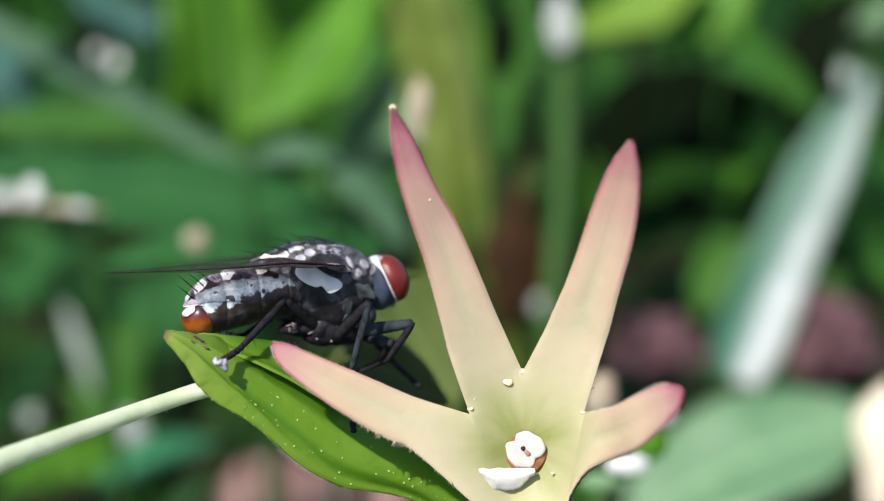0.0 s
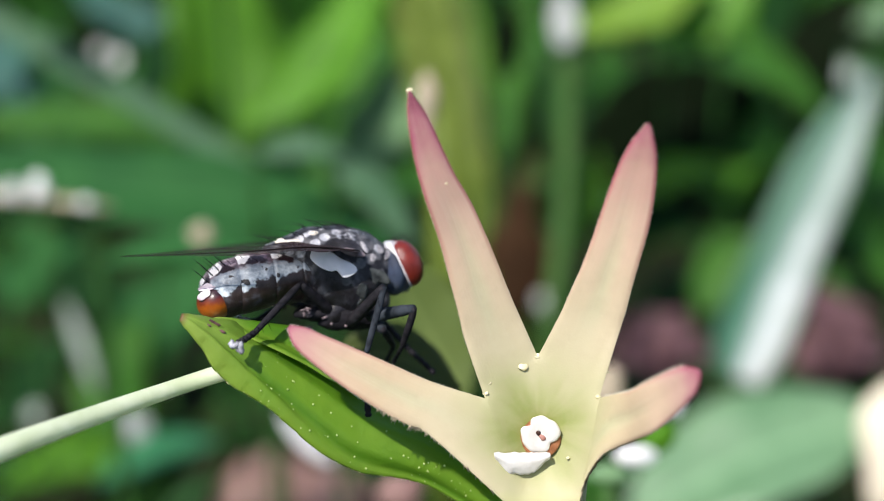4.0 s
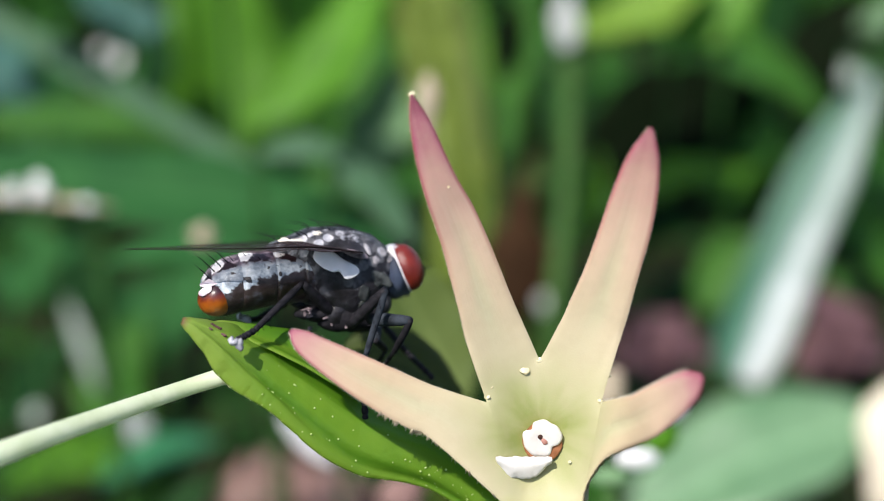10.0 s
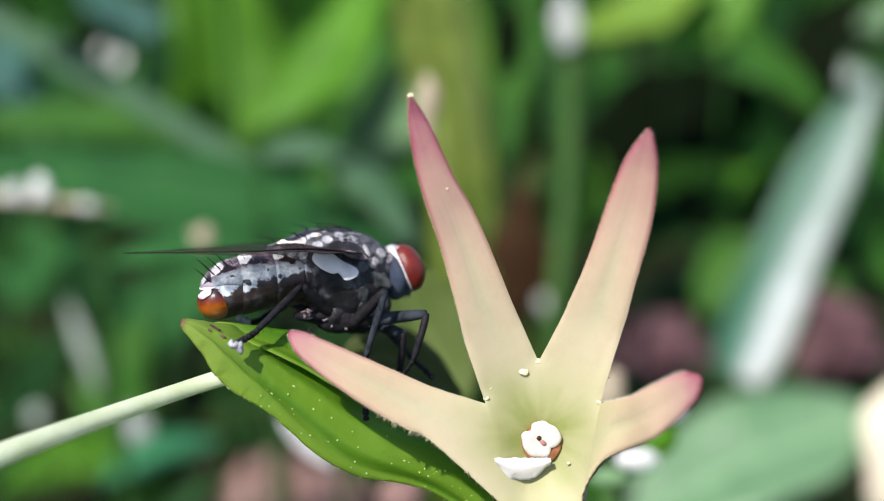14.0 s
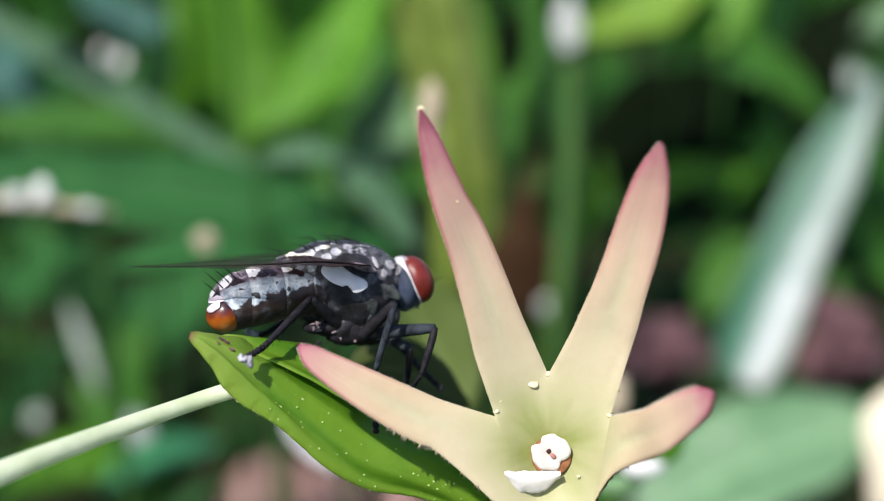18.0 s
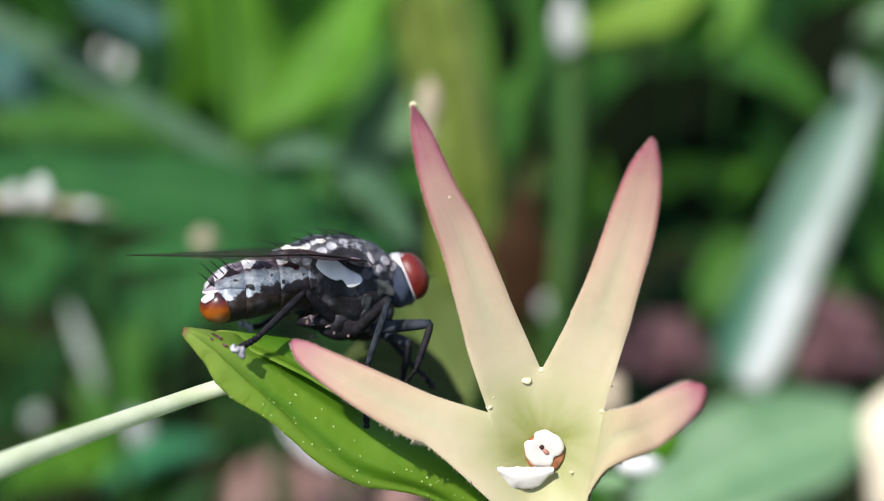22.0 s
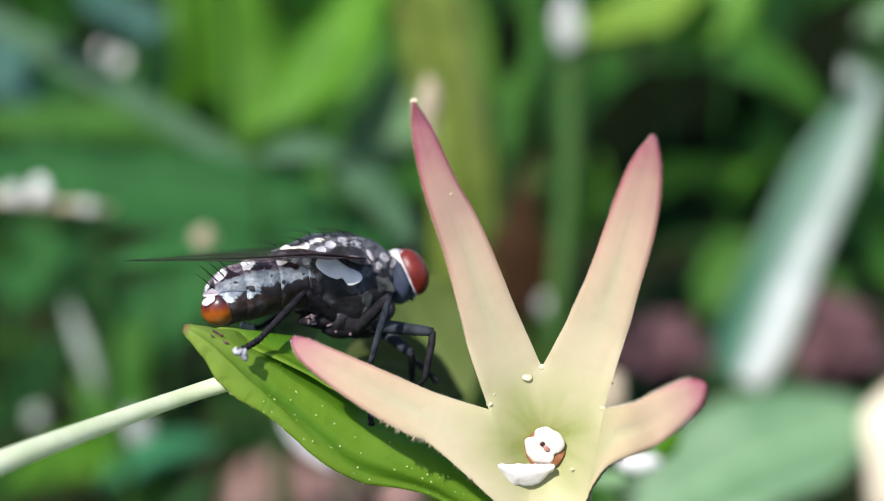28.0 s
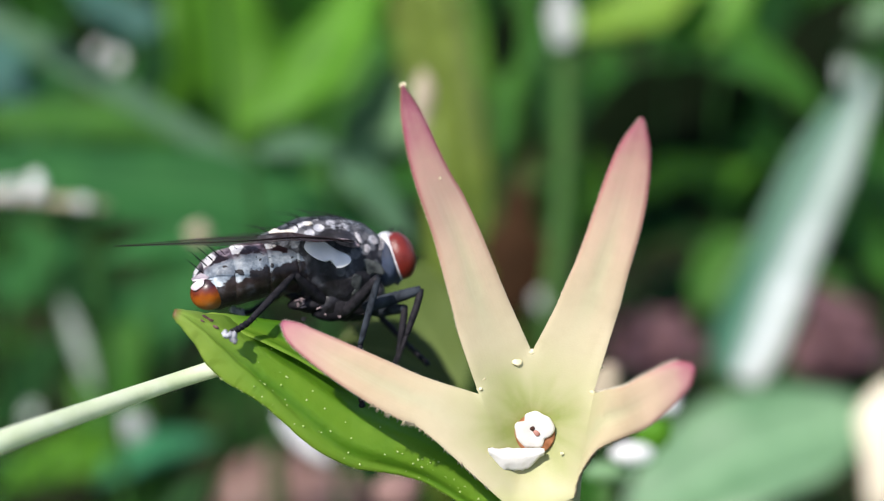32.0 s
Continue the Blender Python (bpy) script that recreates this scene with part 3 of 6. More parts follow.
def tube(bm, pts, radius, n=12, seg=8):
    """A round stalk; radius: a number or (position, value) stops."""
    line = curve_points(pts, n) if n > len(pts) else [V(q) for q in pts]
    rings = []
    side = None
    for i, q in enumerate(line):
        t = (line[min(i + 1, len(line) - 1)] - line[max(i - 1, 0)]).normalized()
        if side is None:
            side = t.orthogonal().normalized()
        side = (side - t * side.dot(t)).normalized()
        up = t.cross(side)
        r = radius if isinstance(radius, (int, float)) else interp(radius, i / (len(line) - 1))
        rings.append([q + (side * math.cos(a) + up * math.sin(a)) * r for a in (math.tau * j / seg for j in range(seg))])
    loft(bm, rings, uv=lambda i, j: (j / seg, i / (len(line) - 1)))
    return line


def ball(bm, c, r, turn=None, u=20, v=12):
    """An ellipsoid with its own radii and turn."""
    m = Matrix.Translation(c) @ (turn.to_4x4() if turn else Matrix()) @ Matrix.Diagonal((*r, 1))
    return bmesh.ops.create_uvsphere(bm, u_segments=u, v_segments=v, radius=1.0, matrix=m)["verts"]


def hair(bm, p, d, r=0.02):
    """A tapering bristle from p by the vector d."""
    p, d = V(p), V(d)
    s = d.orthogonal().normalized() * r
    t = d.normalized().cross(s)
    base = [bm.verts.new(p + s * math.cos(a) + t * math.sin(a)) for a in (0, 2.1, 4.2)]
    tip = bm.verts.new(p + d)
    for i in range(3):
        bm.faces.new((base[i], base[(i + 1) % 3], tip))


def bristle(bm, p, d, bend, r=0.02):
    """A tapering bristle from p by the vector d that curves over by bend."""
    p, d, bend = V(p), V(d), V(bend)
    tube(bm, [p, p + d * 0.35 + bend * 0.10, p + d * 0.7 + bend * 0.42, p + d + bend], ((0, r), (0.5, r * 0.75), (1, r * 0.15)), 6, 4)


def blade(bm, pts, stops, face=(0, -1, 0), thick=0.3, fold=0.15, n=18, cols=6, wave=0.0, seed=0, reach=1.0):
    """A leaf blade with thickness along a spine; stops: width over its length; face: where its broad side looks."""
    line = curve_points(pts, n)
    rng = random.Random(seed)
    ph = rng.uniform(0, 6)
    rings = []
    for i, q in enumerate(line):
        t = (line[min(i + 1, n - 1)] - line[max(i - 1, 0)]).normalized()
        f = V(face)
        f = (f - t * f.dot(t)).normalized()
        side = t.cross(f)
        w = max(0.02, interp(stops, i / (n - 1)))
        top, low = [], []
        for j in range(cols + 1):
            u = 2 * j / cols - 1
            lift = fold * w * (abs(u) - 0.5) + wave * w * math.sin(3 * i / n * 6 + ph + (2 if u > 0 else 0)) * u * u
            th = thick if isinstance(thick, (int, float)) else interp(thick, i / (n - 1))
            e = th * (1.0 - 0.85 * abs(u) ** 3) * min(1.0, w / max(th, 0.01))
            base = q + side * (u * w / 2) + f * lift
            top.append(base + f * e / 2)
            low.append(base - f * e / 2)
        rings.append(top + low[::-1])
    half = cols + 1

    def uv(i, j):
        j = j % (2 * half)
        u = j / cols if j < half else (2 * half - 1 - j) / cols
        return u, reach * i / (n - 1)
    loft(bm, rings, uv=uv)
    return line


LANCE = ((0, 0.12), (0.25, 0.8), (0.5, 1.0), (0.78, 0.72), (0.95, 0.2), (1, 0.03))
STRAP = ((0, 0.75), (0.3, 1.0), (0.75, 0.9), (0.95, 0.45), (1, 0.1))
OVAL = ((0, 0.1), (0.12, 0.6), (0.4, 1.0), (0.7, 0.92), (0.92, 0.5), (1, 0.08))


def scaled(stops, w):
    return [(a, b * w) for a, b in stops]


DOWN = V(0, math.sin(radians(DIP)), -math.cos(radians(DIP)))


def to_ground(p, sink=2.0):
    """The place on the ground straight under p."""
    p = V(p)
    h = (RIG @ (p * MM)).z / MM
    return p + DOWN * (h + sink)


def leaf_plant(name, pts, width, material, label, category="leaf", face=(0, -1, 0.3), shape=LANCE, fold=0.15, wave=0.03,
               stalk=None, seed=0, thick=0.5, group="plants behind the flower", girth=1.0):
    """A blade that hangs on its own stalk from the ground."""
    root = to_ground(pts[0])
    ob = thing(name, root, label, category, group)
    bm = bmesh.new()
    blade(bm, [V(p) - root for p in pts], scaled(shape, width), face, thick, fold, wave=wave, seed=seed)
    part("blade", bm, material, ob)
    bm = bmesh.new()
    a = V(pts[0]) - root
    tube(bm, [(0, 0, 0), a * 0.5 + V(0, 3, 0), a * 0.9 + V(0, 0.6, 0), a], ((0, 0.8 * girth), (0.8, 0.6 * girth), (1, 0.2 * girth)), 10, 7)
    part("stalk", bm, stalk or STEM_DARK, ob)
    return ob


# ---- ground ----
def make_ground():
    bm = bmesh.new()
    n, grid = 60, []
    for i in range(n + 1):
        row = []
        for j in range(n + 1):
            a, b = 2 * i / n - 1, 2 * j / n - 1
            x, y = 400 * a * abs(a) ** 3.0, 400 * b * abs(b) ** 3.0
            r = math.hypot(x, y - 0.3)
            z = 0.006 * noise.noise(V(x * 9, y * 9, 0)) if r < 3 else 0.3 * noise.noise(V(x / 40, y / 40, 2)) * min(1, r / 80)
            row.append(bm.verts.new((x * 1000, y * 1000, z * 1000)))
        grid.append(row)
    for i in range(n):
        for j in range(n):
            bm.faces.new((grid[i][j], grid[i + 1][j], grid[i + 1][j + 1], grid[i][j + 1]))
    ob = part("ground", bm, SOIL, kind="structure")
    tagged(ob, "dark damp soil under the low plants", "ground", kind="structure")


make_ground()


def make_undergrowth():
    """Countless small leaves and blades over the soil, behind and around the flower."""
    rng = random.Random(5)
    verts, faces = [], []

    def leaf(p, d, w, n, side):
        k = len(verts)
        for i in range(n + 1):
            s = i / n
            c = p + d * s + V(0, 0, -0.35 * d.length * s * s)
            h = side * (w * math.sin(math.pi * min(1, s * 0.9 + 0.08)) / 2)
            lift = V(0, 0, 0.12 * w)
            verts.extend((c - h + lift, c, c + h + lift))
        for i in range(n):
            for j in (0, 1):
                a = k + 3 * i + j
                faces.append((a, a + 1, a + 4, a + 3))

    for i in range(9000):
        far = rng.random() ** 1.7
        y = -0.25 + 1.9 * far if i % 3 else rng.uniform(0.22, 0.75)
        x = rng.uniform(-0.9, 0.9) * (0.45 + 0.8 * max(0, y))
        z = rng.uniform(0.0, 0.03)
        if y < 0.2 and abs(x) < 0.12:
            z = 0.0
        a = rng.uniform(0, math.tau)
        ln = rng.uniform(0.02, 0.055)
        if y < 0.46:
            ln, z = ln * 0.45, z * 0.3
        d = V(math.cos(a), math.sin(a), rng.uniform(0.15, 1.6)).normalized() * ln
        side = V(-math.sin(a), math.cos(a), rng.uniform(-0.4, 0.4)).normalized()
        leaf(V(x, y, z), d, ln * rng.uniform(0.12, 0.5), 4, side)
    me = bpy.data.meshes.new("undergrowth")
    me.from_pydata(verts, [], faces)
    me.polygons.foreach_set("use_smooth", [True] * len(me.polygons))
    me.materials.append(STUFF)
    tagged(new("undergrowth", me), "dense low green leaves and grass over the soil", "undergrowth", kind="stuff")


make_undergrowth()


def make_far_grass():
    """Sparser, coarser grass out to several metres."""
    rng = random.Random(12)
    verts, faces = [], []
    for i in range(9000):
        a, rad = rng.uniform(0, math.tau), 1.4 + 9.0 * rng.random() ** 1.4
        x, y = rad * math.cos(a), rad * math.sin(a)
        hgt = rng.uniform(0.08, 0.24) * (1 + 0.08 * rad)
        lean = V(rng.uniform(-0.8, 0.8), rng.uniform(-0.8, 0.8), 0) * hgt
        b = rng.uniform(0, math.tau)
        side = V(math.cos(b), math.sin(b), 0) * rng.uniform(0.008, 0.02) * (1 + 0.25 * rad)
        k = len(verts)
        for j in range(3):
            c = V(x, y, -0.02) + lean * (j / 2) ** 2 + V(0, 0, hgt * j / 2)
            w = side * (1 - 0.45 * j)
            verts.extend((c - w, c + w))
        faces.extend(((k, k + 1, k + 3, k + 2), (k + 2, k + 3, k + 5, k + 4)))
    me = bpy.data.meshes.new("far_grass")
    me.from_pydata(verts, [], faces)
    me.materials.append(STUFF)
    tagged(new("far_grass", me), "rough green grass farther off", "grass", kind="stuff")


make_far_grass()


def make_sky_block_grass():
    """Grass all round, at some distance from the flower, added to block low sky light."""
    rng = random.Random(8)
    verts, faces = [], []
    for i in range(5200):
        a = rng.uniform(0, math.tau)
        rad = rng.uniform(0.5, 1.7)
        x, y = rad * math.cos(a), 0.06 + rad * math.sin(a)
        if y > 0 and abs(x) < 0.42 * y + 0.08 and y < 0.85:
            continue
        hgt = rng.uniform(0.12, 0.30) * min(1.0, rad / 0.7) * (0.75 if y > 0.5 else 1.0)
        lean = V(rng.uniform(-0.5, 0.5), rng.uniform(-0.5, 0.5), 0) * hgt
        b = rng.uniform(0, math.tau)
        side = V(math.cos(b), math.sin(b), 0) * rng.uniform(0.003, 0.011)
        k = len(verts)
        for j in range(5):
            s = j / 4
            c = V(x, y, 0) + lean * s * s + V(0, 0, hgt * s * (1 - 0.15 * s))
            w = side * (1 - s ** 2.2) + side * 0.03
            verts.extend((c - w, c + w))
        for j in range(4):
            q = k + 2 * j
            faces.append((q, q + 1, q + 3, q + 2))
    me = bpy.data.meshes.new("tall_grass")
    me.from_pydata(verts, [], faces)
    me.polygons.foreach_set("use_smooth", [True] * len(me.polygons))
    me.materials.append(STUFF)
    tagged(new("tall_grass", me), "tall green grass added round the flower to block low sky", "grass", kind="stuff")


make_sky_block_grass()


# ---- plants behind ----
def make_background():
    lp = leaf_plant
    lp("long_leaf", [(-93.06, 192.00, 12.12), (-56.51, 192.00, 10.16), (-27.99, 192.00, 6.77), (-3.51, 194.00, -1.26)], 16.5, LEAF_TEAL,
       "long dark bluish-green leaf, out of focus", face=(0, -0.8, 0.6), fold=0.1)
    lp("pale_leaf", [(-25.05, 190.00, -25.67), (-21.08, 190.00, -29.81), (-16.58, 190.00, -33.87)], 3.6, PETAL, "greyish-white withered leaf behind the bract", face=(0.2, -0.7, 0.7))
    lp("pale_leaf", [(-93.15, 330.00, -39.22), (-97.74, 330.00, -25.43), (-102.34, 330.00, -13.18)], 4.0, FADED, "long pale dry leaf among green ones")
    lp("dry_grass", [(-80.65, 188.00, 8.64), (-64.59, 187.00, 7.73), (-50.00, 186.00, 6.22)], 1.5, TAN, "pale dry grass blade catching the sun", "grass", shape=STRAP)
    lp("grass_blade", [(-99.41, 245.00, 51.5), (-75.52, 245.00, 38.2), (-55.05, 245.00, 26.2), (-30.03, 245.00, 11.5)], 5.6, LEAF_GREY, "pale greyish-green grass blade", "grass", shape=STRAP)
    lp("broad_leaf", [(-148.89, 380.00, -13.41), (-127.72, 380.00, -4.59), (-106.55, 380.00, 2.47)], 20, LEAF_TEAL, "vivid green leaf low down", face=(0, -0.5, 0.85))
    lp("broad_leaf", [(-90.02, 350.00, -35.10), (-79.77, 355.00, -17.47), (-60.84, 360.00, -4.35)], 28, LEAF_TEAL, "vivid green leaf behind the bract", face=(-0.1, -0.7, 0.7))
    lp("broad_leaf", [(-119.44, 320.00, -48.43), (-112.60, 335.00, -38.26), (-116.02, 350.00, -25.35)], 14, LEAF_SHADE_DARK, "dark green leaf beside a pale streak")
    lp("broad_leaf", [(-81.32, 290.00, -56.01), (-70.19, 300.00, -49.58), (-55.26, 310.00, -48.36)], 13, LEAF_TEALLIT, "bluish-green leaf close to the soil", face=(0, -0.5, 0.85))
    lp("broad_leaf", [(-103.73, 285.00, -56.36), (-93.43, 290.00, -51.97), (-81.32, 290.00, -53.31)], 12, LEAF_BRIGHT, "vivid green leaf close to the soil", face=(0, -0.5, 0.85))
    lp("broad_leaf", [(-121.45, 400.00, 88.02), (-102.88, 400.00, 76.88), (-84.31, 400.00, 69.45)], 15, LEAF_SKY_SHEEN, "leaf at the back with bluish sky sheen painted in")
    lp("broad_leaf", [(-156.73, 400.00, 62.02), (-141.87, 400.00, 54.60), (-134.45, 400.00, 36.03)], 18, LEAF_SKY_SHEEN, "dark leaf at the back with blue sky sheen painted in")
    lp("broad_leaf", [(125.01, 330.00, -11.64), (115.82, 330.00, 3.68), (114.29, 330.00, 19.00)], 14, LEAF_MID, "green leaf beside the striped leaf", face=(0, -0.7, 0.7))
    lp("broad_leaf", [(132.59, 350.00, 73.77), (122.84, 350.00, 62.39), (116.34, 350.00, 54.27)], 9, LEAF_PALE, "pale green leaf at the back")
    lp("broad_leaf", [(21.73, 300.00, -16.16), (24.51, 300.00, -3.62), (30.08, 300.00, 6.13)], 10, LEAF_PALE, "pale leaf behind the sepals")
    lp("broad_leaf", [(67.74, 320.00, -17.23), (75.17, 320.00, -5.35), (85.57, 320.00, 3.57)], 15, LEAF_MID, "green leaf in half shade behind")
    lp("broad_leaf", [(13.30, 258.00, 17.25), (16.05, 258.00, 36.41), (18.69, 258.00, 60.37)], 11, LEAF_MID, "green leaf beside the pale stem", face=(-0.4, -0.6, 0.7))
    lp("broad_leaf", [(8.17, 345.00, 18.26), (6.57, 345.00, 51.89), (2.56, 345.00, 87.13)], 18, LEAF_BRIGHT, "bright green leaf behind the thick stem", face=(-0.4, -0.7, 0.6))
    lp("broad_leaf", [(-42.64, 410.00, 8.38), (-25.51, 410.00, 38.83), (-12.18, 410.00, 73.09)], 36, LEAF_MID, "broad green leaf at the back", face=(-0.3, -0.6, 0.7))
    lp("broad_leaf", [(-48.79, 174.00, -2.10), (-35.87, 174.00, 0.32), (-21.33, 174.00, -2.10)], 7.5, LEAF_TEAL, "dark green leaf under the long leaf", face=(-0.2, -0.6, 0.8))
    lp("broad_leaf", [(-58.14, 310.00, 9.21), (-55.26, 310.00, 46.63), (-62.46, 310.00, 86.93)], 33, LEAF_BRIGHT, "broad bright green leaf lit by the sun", face=(0.3, -0.8, 0.6))
    lp("broad_leaf", [(-46.84, 285.00, 19.05), (-28.31, 285.00, 40.22), (-8.47, 285.00, 74.62)], 24, LEAF_BRIGHT, "broad bright green leaf lit by the sun", face=(-0.4, -0.8, 0.5))
    lp("broad_leaf", [(-24.77, 290.00, 12.66), (-14.67, 290.00, 27.46), (-5.92, 290.00, 49.01)], 20, LEAF_PALE, "narrow green leaf behind the flower", face=(-0.2, -0.7, 0.6))
    # two pale blades added in place of the sheen on the long leaf
    lp("grass_blade", [(-27.95, 183.00, 13.93), (-20.62, 182.00, 15.29), (-13.51, 183.00, 13.93)], 4.2, LEAF_GREY, "short greyish blade standing in for the long leaf's sheen", "grass")
    lp("grass_blade", [(-16.57, 184.00, 13.58), (-9.74, 184.00, 8.46), (-3.61, 185.00, -0.09)], 5.5, LEAF_GREY, "short greyish blade standing in for the long leaf's sheen", "grass")
    lp("broad_leaf", [(-135.93, 335.00, 34.06), (-98.60, 335.00, 35.61), (-64.39, 335.00, 29.39)], 19, LEAF_MID, "low green leaf in the sun", face=(0, -0.7, 0.8))
    lp("broad_leaf", [(-121.00, 360.00, 66.18), (-136.00, 360.00, 52.48), (-158.40, 360.00, 50.81)], 20, LEAF_SKY_SHEEN, "broad leaf in deep shade with blue sky sheen painted in")
    lp("broad_leaf", [(-97.23, 385.00, -26.10), (-82.20, 390.00, -6.52), (-62.02, 400.00, 8.17)], 22, LEAF_MID, "green leaf below the long leaf")
    lp("broad_leaf", [(-120.59, 340.00, -18.31), (-114.28, 340.00, -0.95), (-120.59, 340.00, 8.52)], 16, LEAF_TEAL, "small dark green leaf low down", face=(0, -0.6, 0.8))
    lp("broad_leaf", [(-75.17, 315.00, -56.45), (-90.83, 335.00, -38.26), (-85.14, 350.00, -18.85)], 20, LEAF_MID, "green leaf in half shade")
    lp("broad_leaf", [(-100.17, 290.00, -58.70), (-91.09, 300.00, -52.37), (-65.34, 310.00, -51.23)], 20, LEAF_BRIGHT, "bright green leaf near the ground", face=(0, -0.6, 0.8))
    lp("broad_leaf", [(34.37, 335.00, 57.83), (54.25, 335.00, 64.05), (76.25, 335.00, 80.38)], 22, LEAF_LIME, "yellowish-green leaf lit by the sun", face=(0, -0.7, 0.8))
    lp("broad_leaf", [(45.16, 380.00, 20.11), (70.78, 385.00, 37.36), (102.48, 390.00, 53.23)], 44, LEAF_GAP_SHADE, "near-black leaf standing in for shade in the gap")
    lp("broad_leaf", [(114.39, 400.00, 39.74), (123.34, 405.00, 60.92), (130.57, 410.00, 84.51)], 26, LEAF_GAP_SHADE, "near-black leaf standing in for shade in the gap")
    lp("broad_leaf", [(66.0, 345.00, 60.0), (76.0, 345.00, 70.0), (88.0, 345.00, 88.0)], 27, LEAF_BRIGHT, "bright green leaf at the back")
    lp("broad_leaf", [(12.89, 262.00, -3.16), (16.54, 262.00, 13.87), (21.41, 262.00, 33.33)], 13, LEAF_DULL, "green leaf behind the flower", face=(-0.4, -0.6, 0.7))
    lp("broad_leaf", [(27.99, 300.00, -5.01), (35.65, 300.00, 8.91), (39.14, 300.00, 24.23)], 12, LEAF_BRIGHT, "green leaf between the sepals", face=(-0.4, -0.6, 0.7))
    lp("broad_leaf", [(53.01, 330.00, 12.87), (63.73, 330.00, 20.53), (83.65, 330.00, 22.06)], 13, LEAF_BRIGHT, "small green leaf in the gap", face=(0, -0.7, 0.8))
    lp("broad_leaf", [(46.72, 340.00, -4.10), (56.19, 340.00, 5.37), (75.13, 340.00, 8.52)], 10, LEAF_SHADE_DARK, "small dark leaf in the gap")
    lp("broad_leaf", [(135.11, 340.00, -18.31), (117.75, 340.00, 10.10), (109.86, 340.00, 32.20)], 22, LEAF_SHADE_DARK, "dark leaf with shade put into its colour")
    lp("broad_leaf", [(139.09, 350.00, 62.39), (116.34, 350.00, 65.64), (100.09, 350.00, 57.52)], 17, LEAF_GAP_SHADE, "dark leaf with shade put into its colour")
    lp("striped_leaf", [(72.8, 300.00, -32.0), (77.5, 300.00, -20.0), (90.2, 300.00, 10.31), (106.8, 300.00, 44.0)], 18, STRIPED,
       "long leaf with a white stripe, out of focus", shape=STRAP, face=(0, -1, 0.35), fold=0.08)
    lp("broad_leaf", [(39.18, 255.00, -57.53), (66.00, 258.00, -43.24), (94.39, 262.00, -36.00)], 28, LEAF_SAGE, "broad pale green leaf, out of focus",
       face=(0, -0.7, 0.7), shape=OVAL)
    # near-black leaf in place of the shade beside the stem
    lp("broad_leaf", [(12.30, 240.00, 33.0), (13.10, 240.00, 41.0), (14.40, 240.00, 50.0)], 7.0, LEAF_GAP_SHADE, "narrow near-black leaf standing in for a dark gap")
    lp("broad_leaf", [(8.20, 256.00, 14.0), (6.60, 256.00, 36.0), (4.60, 256.00, 60.0)], 4.0, LEAF_OLIVE, "narrow olive leaf along the thick stem", face=(-0.3, -0.7, 0.5))
    lp("grass_blade", [(80.0, 338.00, 63.0), (94.0, 338.00, 50.0), (108.0, 338.00, 36.0)], 10, LEAF_MID, "green grass blade slanting over the dark gap", "grass")
    # two dark leaves in place of shaded gaps among the others
    lp("broad_leaf", [(-150.0, 420.00, -8.0), (-126.0, 420.00, -12.0), (-100.0, 420.00, -22.0)], 22, LEAF_SHADE_DARK, "dark green leaf standing in for shade low down")
    lp("broad_leaf", [(-71.0, 292.00, 31.0), (-68.5, 292.00, 43.0), (-66.0, 292.00, 55.0)], 9, LEAF_SHADE_DARK, "dark green leaf standing in for shade between bright ones")
    # the fly's shade is put into this leaf's dull colour
    lp("shaded_leaf", [(1.32, 75.00, -9.09), (-2.89, 74.00, -6.73), (-6.66, 74.00, -7.08)], 4.2, LEAF_DULL, "dark olive leaf with the fly's shade in its colour", face=(0, -0.8, 0.6), thick=0.25, girth=0.25)
    lp("olive_leaf", [(2.39, 112.00, -14.35), (-1.25, 112.00, -7.59), (-4.89, 112.00, -1.35)], 10, LEAF_OLIVE, "pale olive-green leaf behind the fly", face=(0, -0.8, 0.6), thick=0.3, girth=0.3)
    # stems
    for pts, r, mat, lab in (
            ([(-3.01, 270.00, 63.17), (6.44, 272.00, 30.81), (11.58, 274.00, 3.05), (17.43, 276.00, -19.99)], 4.6, STEM_OLIVE, "thick olive-brown plant stem"),
            ([(-11.11, 285.00, 66.68), (-2.51, 285.00, 34.93), (2.12, 285.00, 3.18)], 4.4, STEM_OLIVE, "thin olive plant stem"),
            ([(26.04, 246.00, 46.14), (25.81, 246.00, 16.45), (22.96, 246.00, -17.82)], 2.1, STEM_PALE, "pale green upright plant stem")):
        root = to_ground(pts[-1])
        ob = thing("plant_stem", root, lab, "stem", "plants behind the flower")
        bm = bmesh.new()
        tube(bm, [V(p) - root for p in pts] + [V(0, 0, 0)], r, 20, 10)
        part("stalk", bm, mat, ob)
        for k in (0.35, 0.7):
            q = V(pts[0]).lerp(V(pts[1]), k) - root
            bm = bmesh.new()
            ball(bm, q, (r * 1.12, r * 1.12, r * 0.5), None, 12, 8)
            part("node", bm, mat, ob, "swollen joint of the stem")
    # unseen leaves added above the view to cast shade on the gaps
    to_sun = RIG.to_3x3().inverted() @ SUN_TO
    for q, up, w, ln, tilt in (((104.29, 540.00, 48.63), 300, 80, 150, 0.3), ((69.86, 380.00, -6.35), 220, 46, 80, -0.4), ((170.55, 560.00, 89.43), 290, 50, 110, 0.9),
                               ((-124.20, 380.00, 67.74), 160, 32, 70, -0.6), ((-12.87, 330.00, -17.77), 230, 22, 60, 0.1)):
        c = V(q) + to_sun * up
        e = V(math.cos(tilt), 0.2, math.sin(tilt) * 0.5) * (ln / 2)
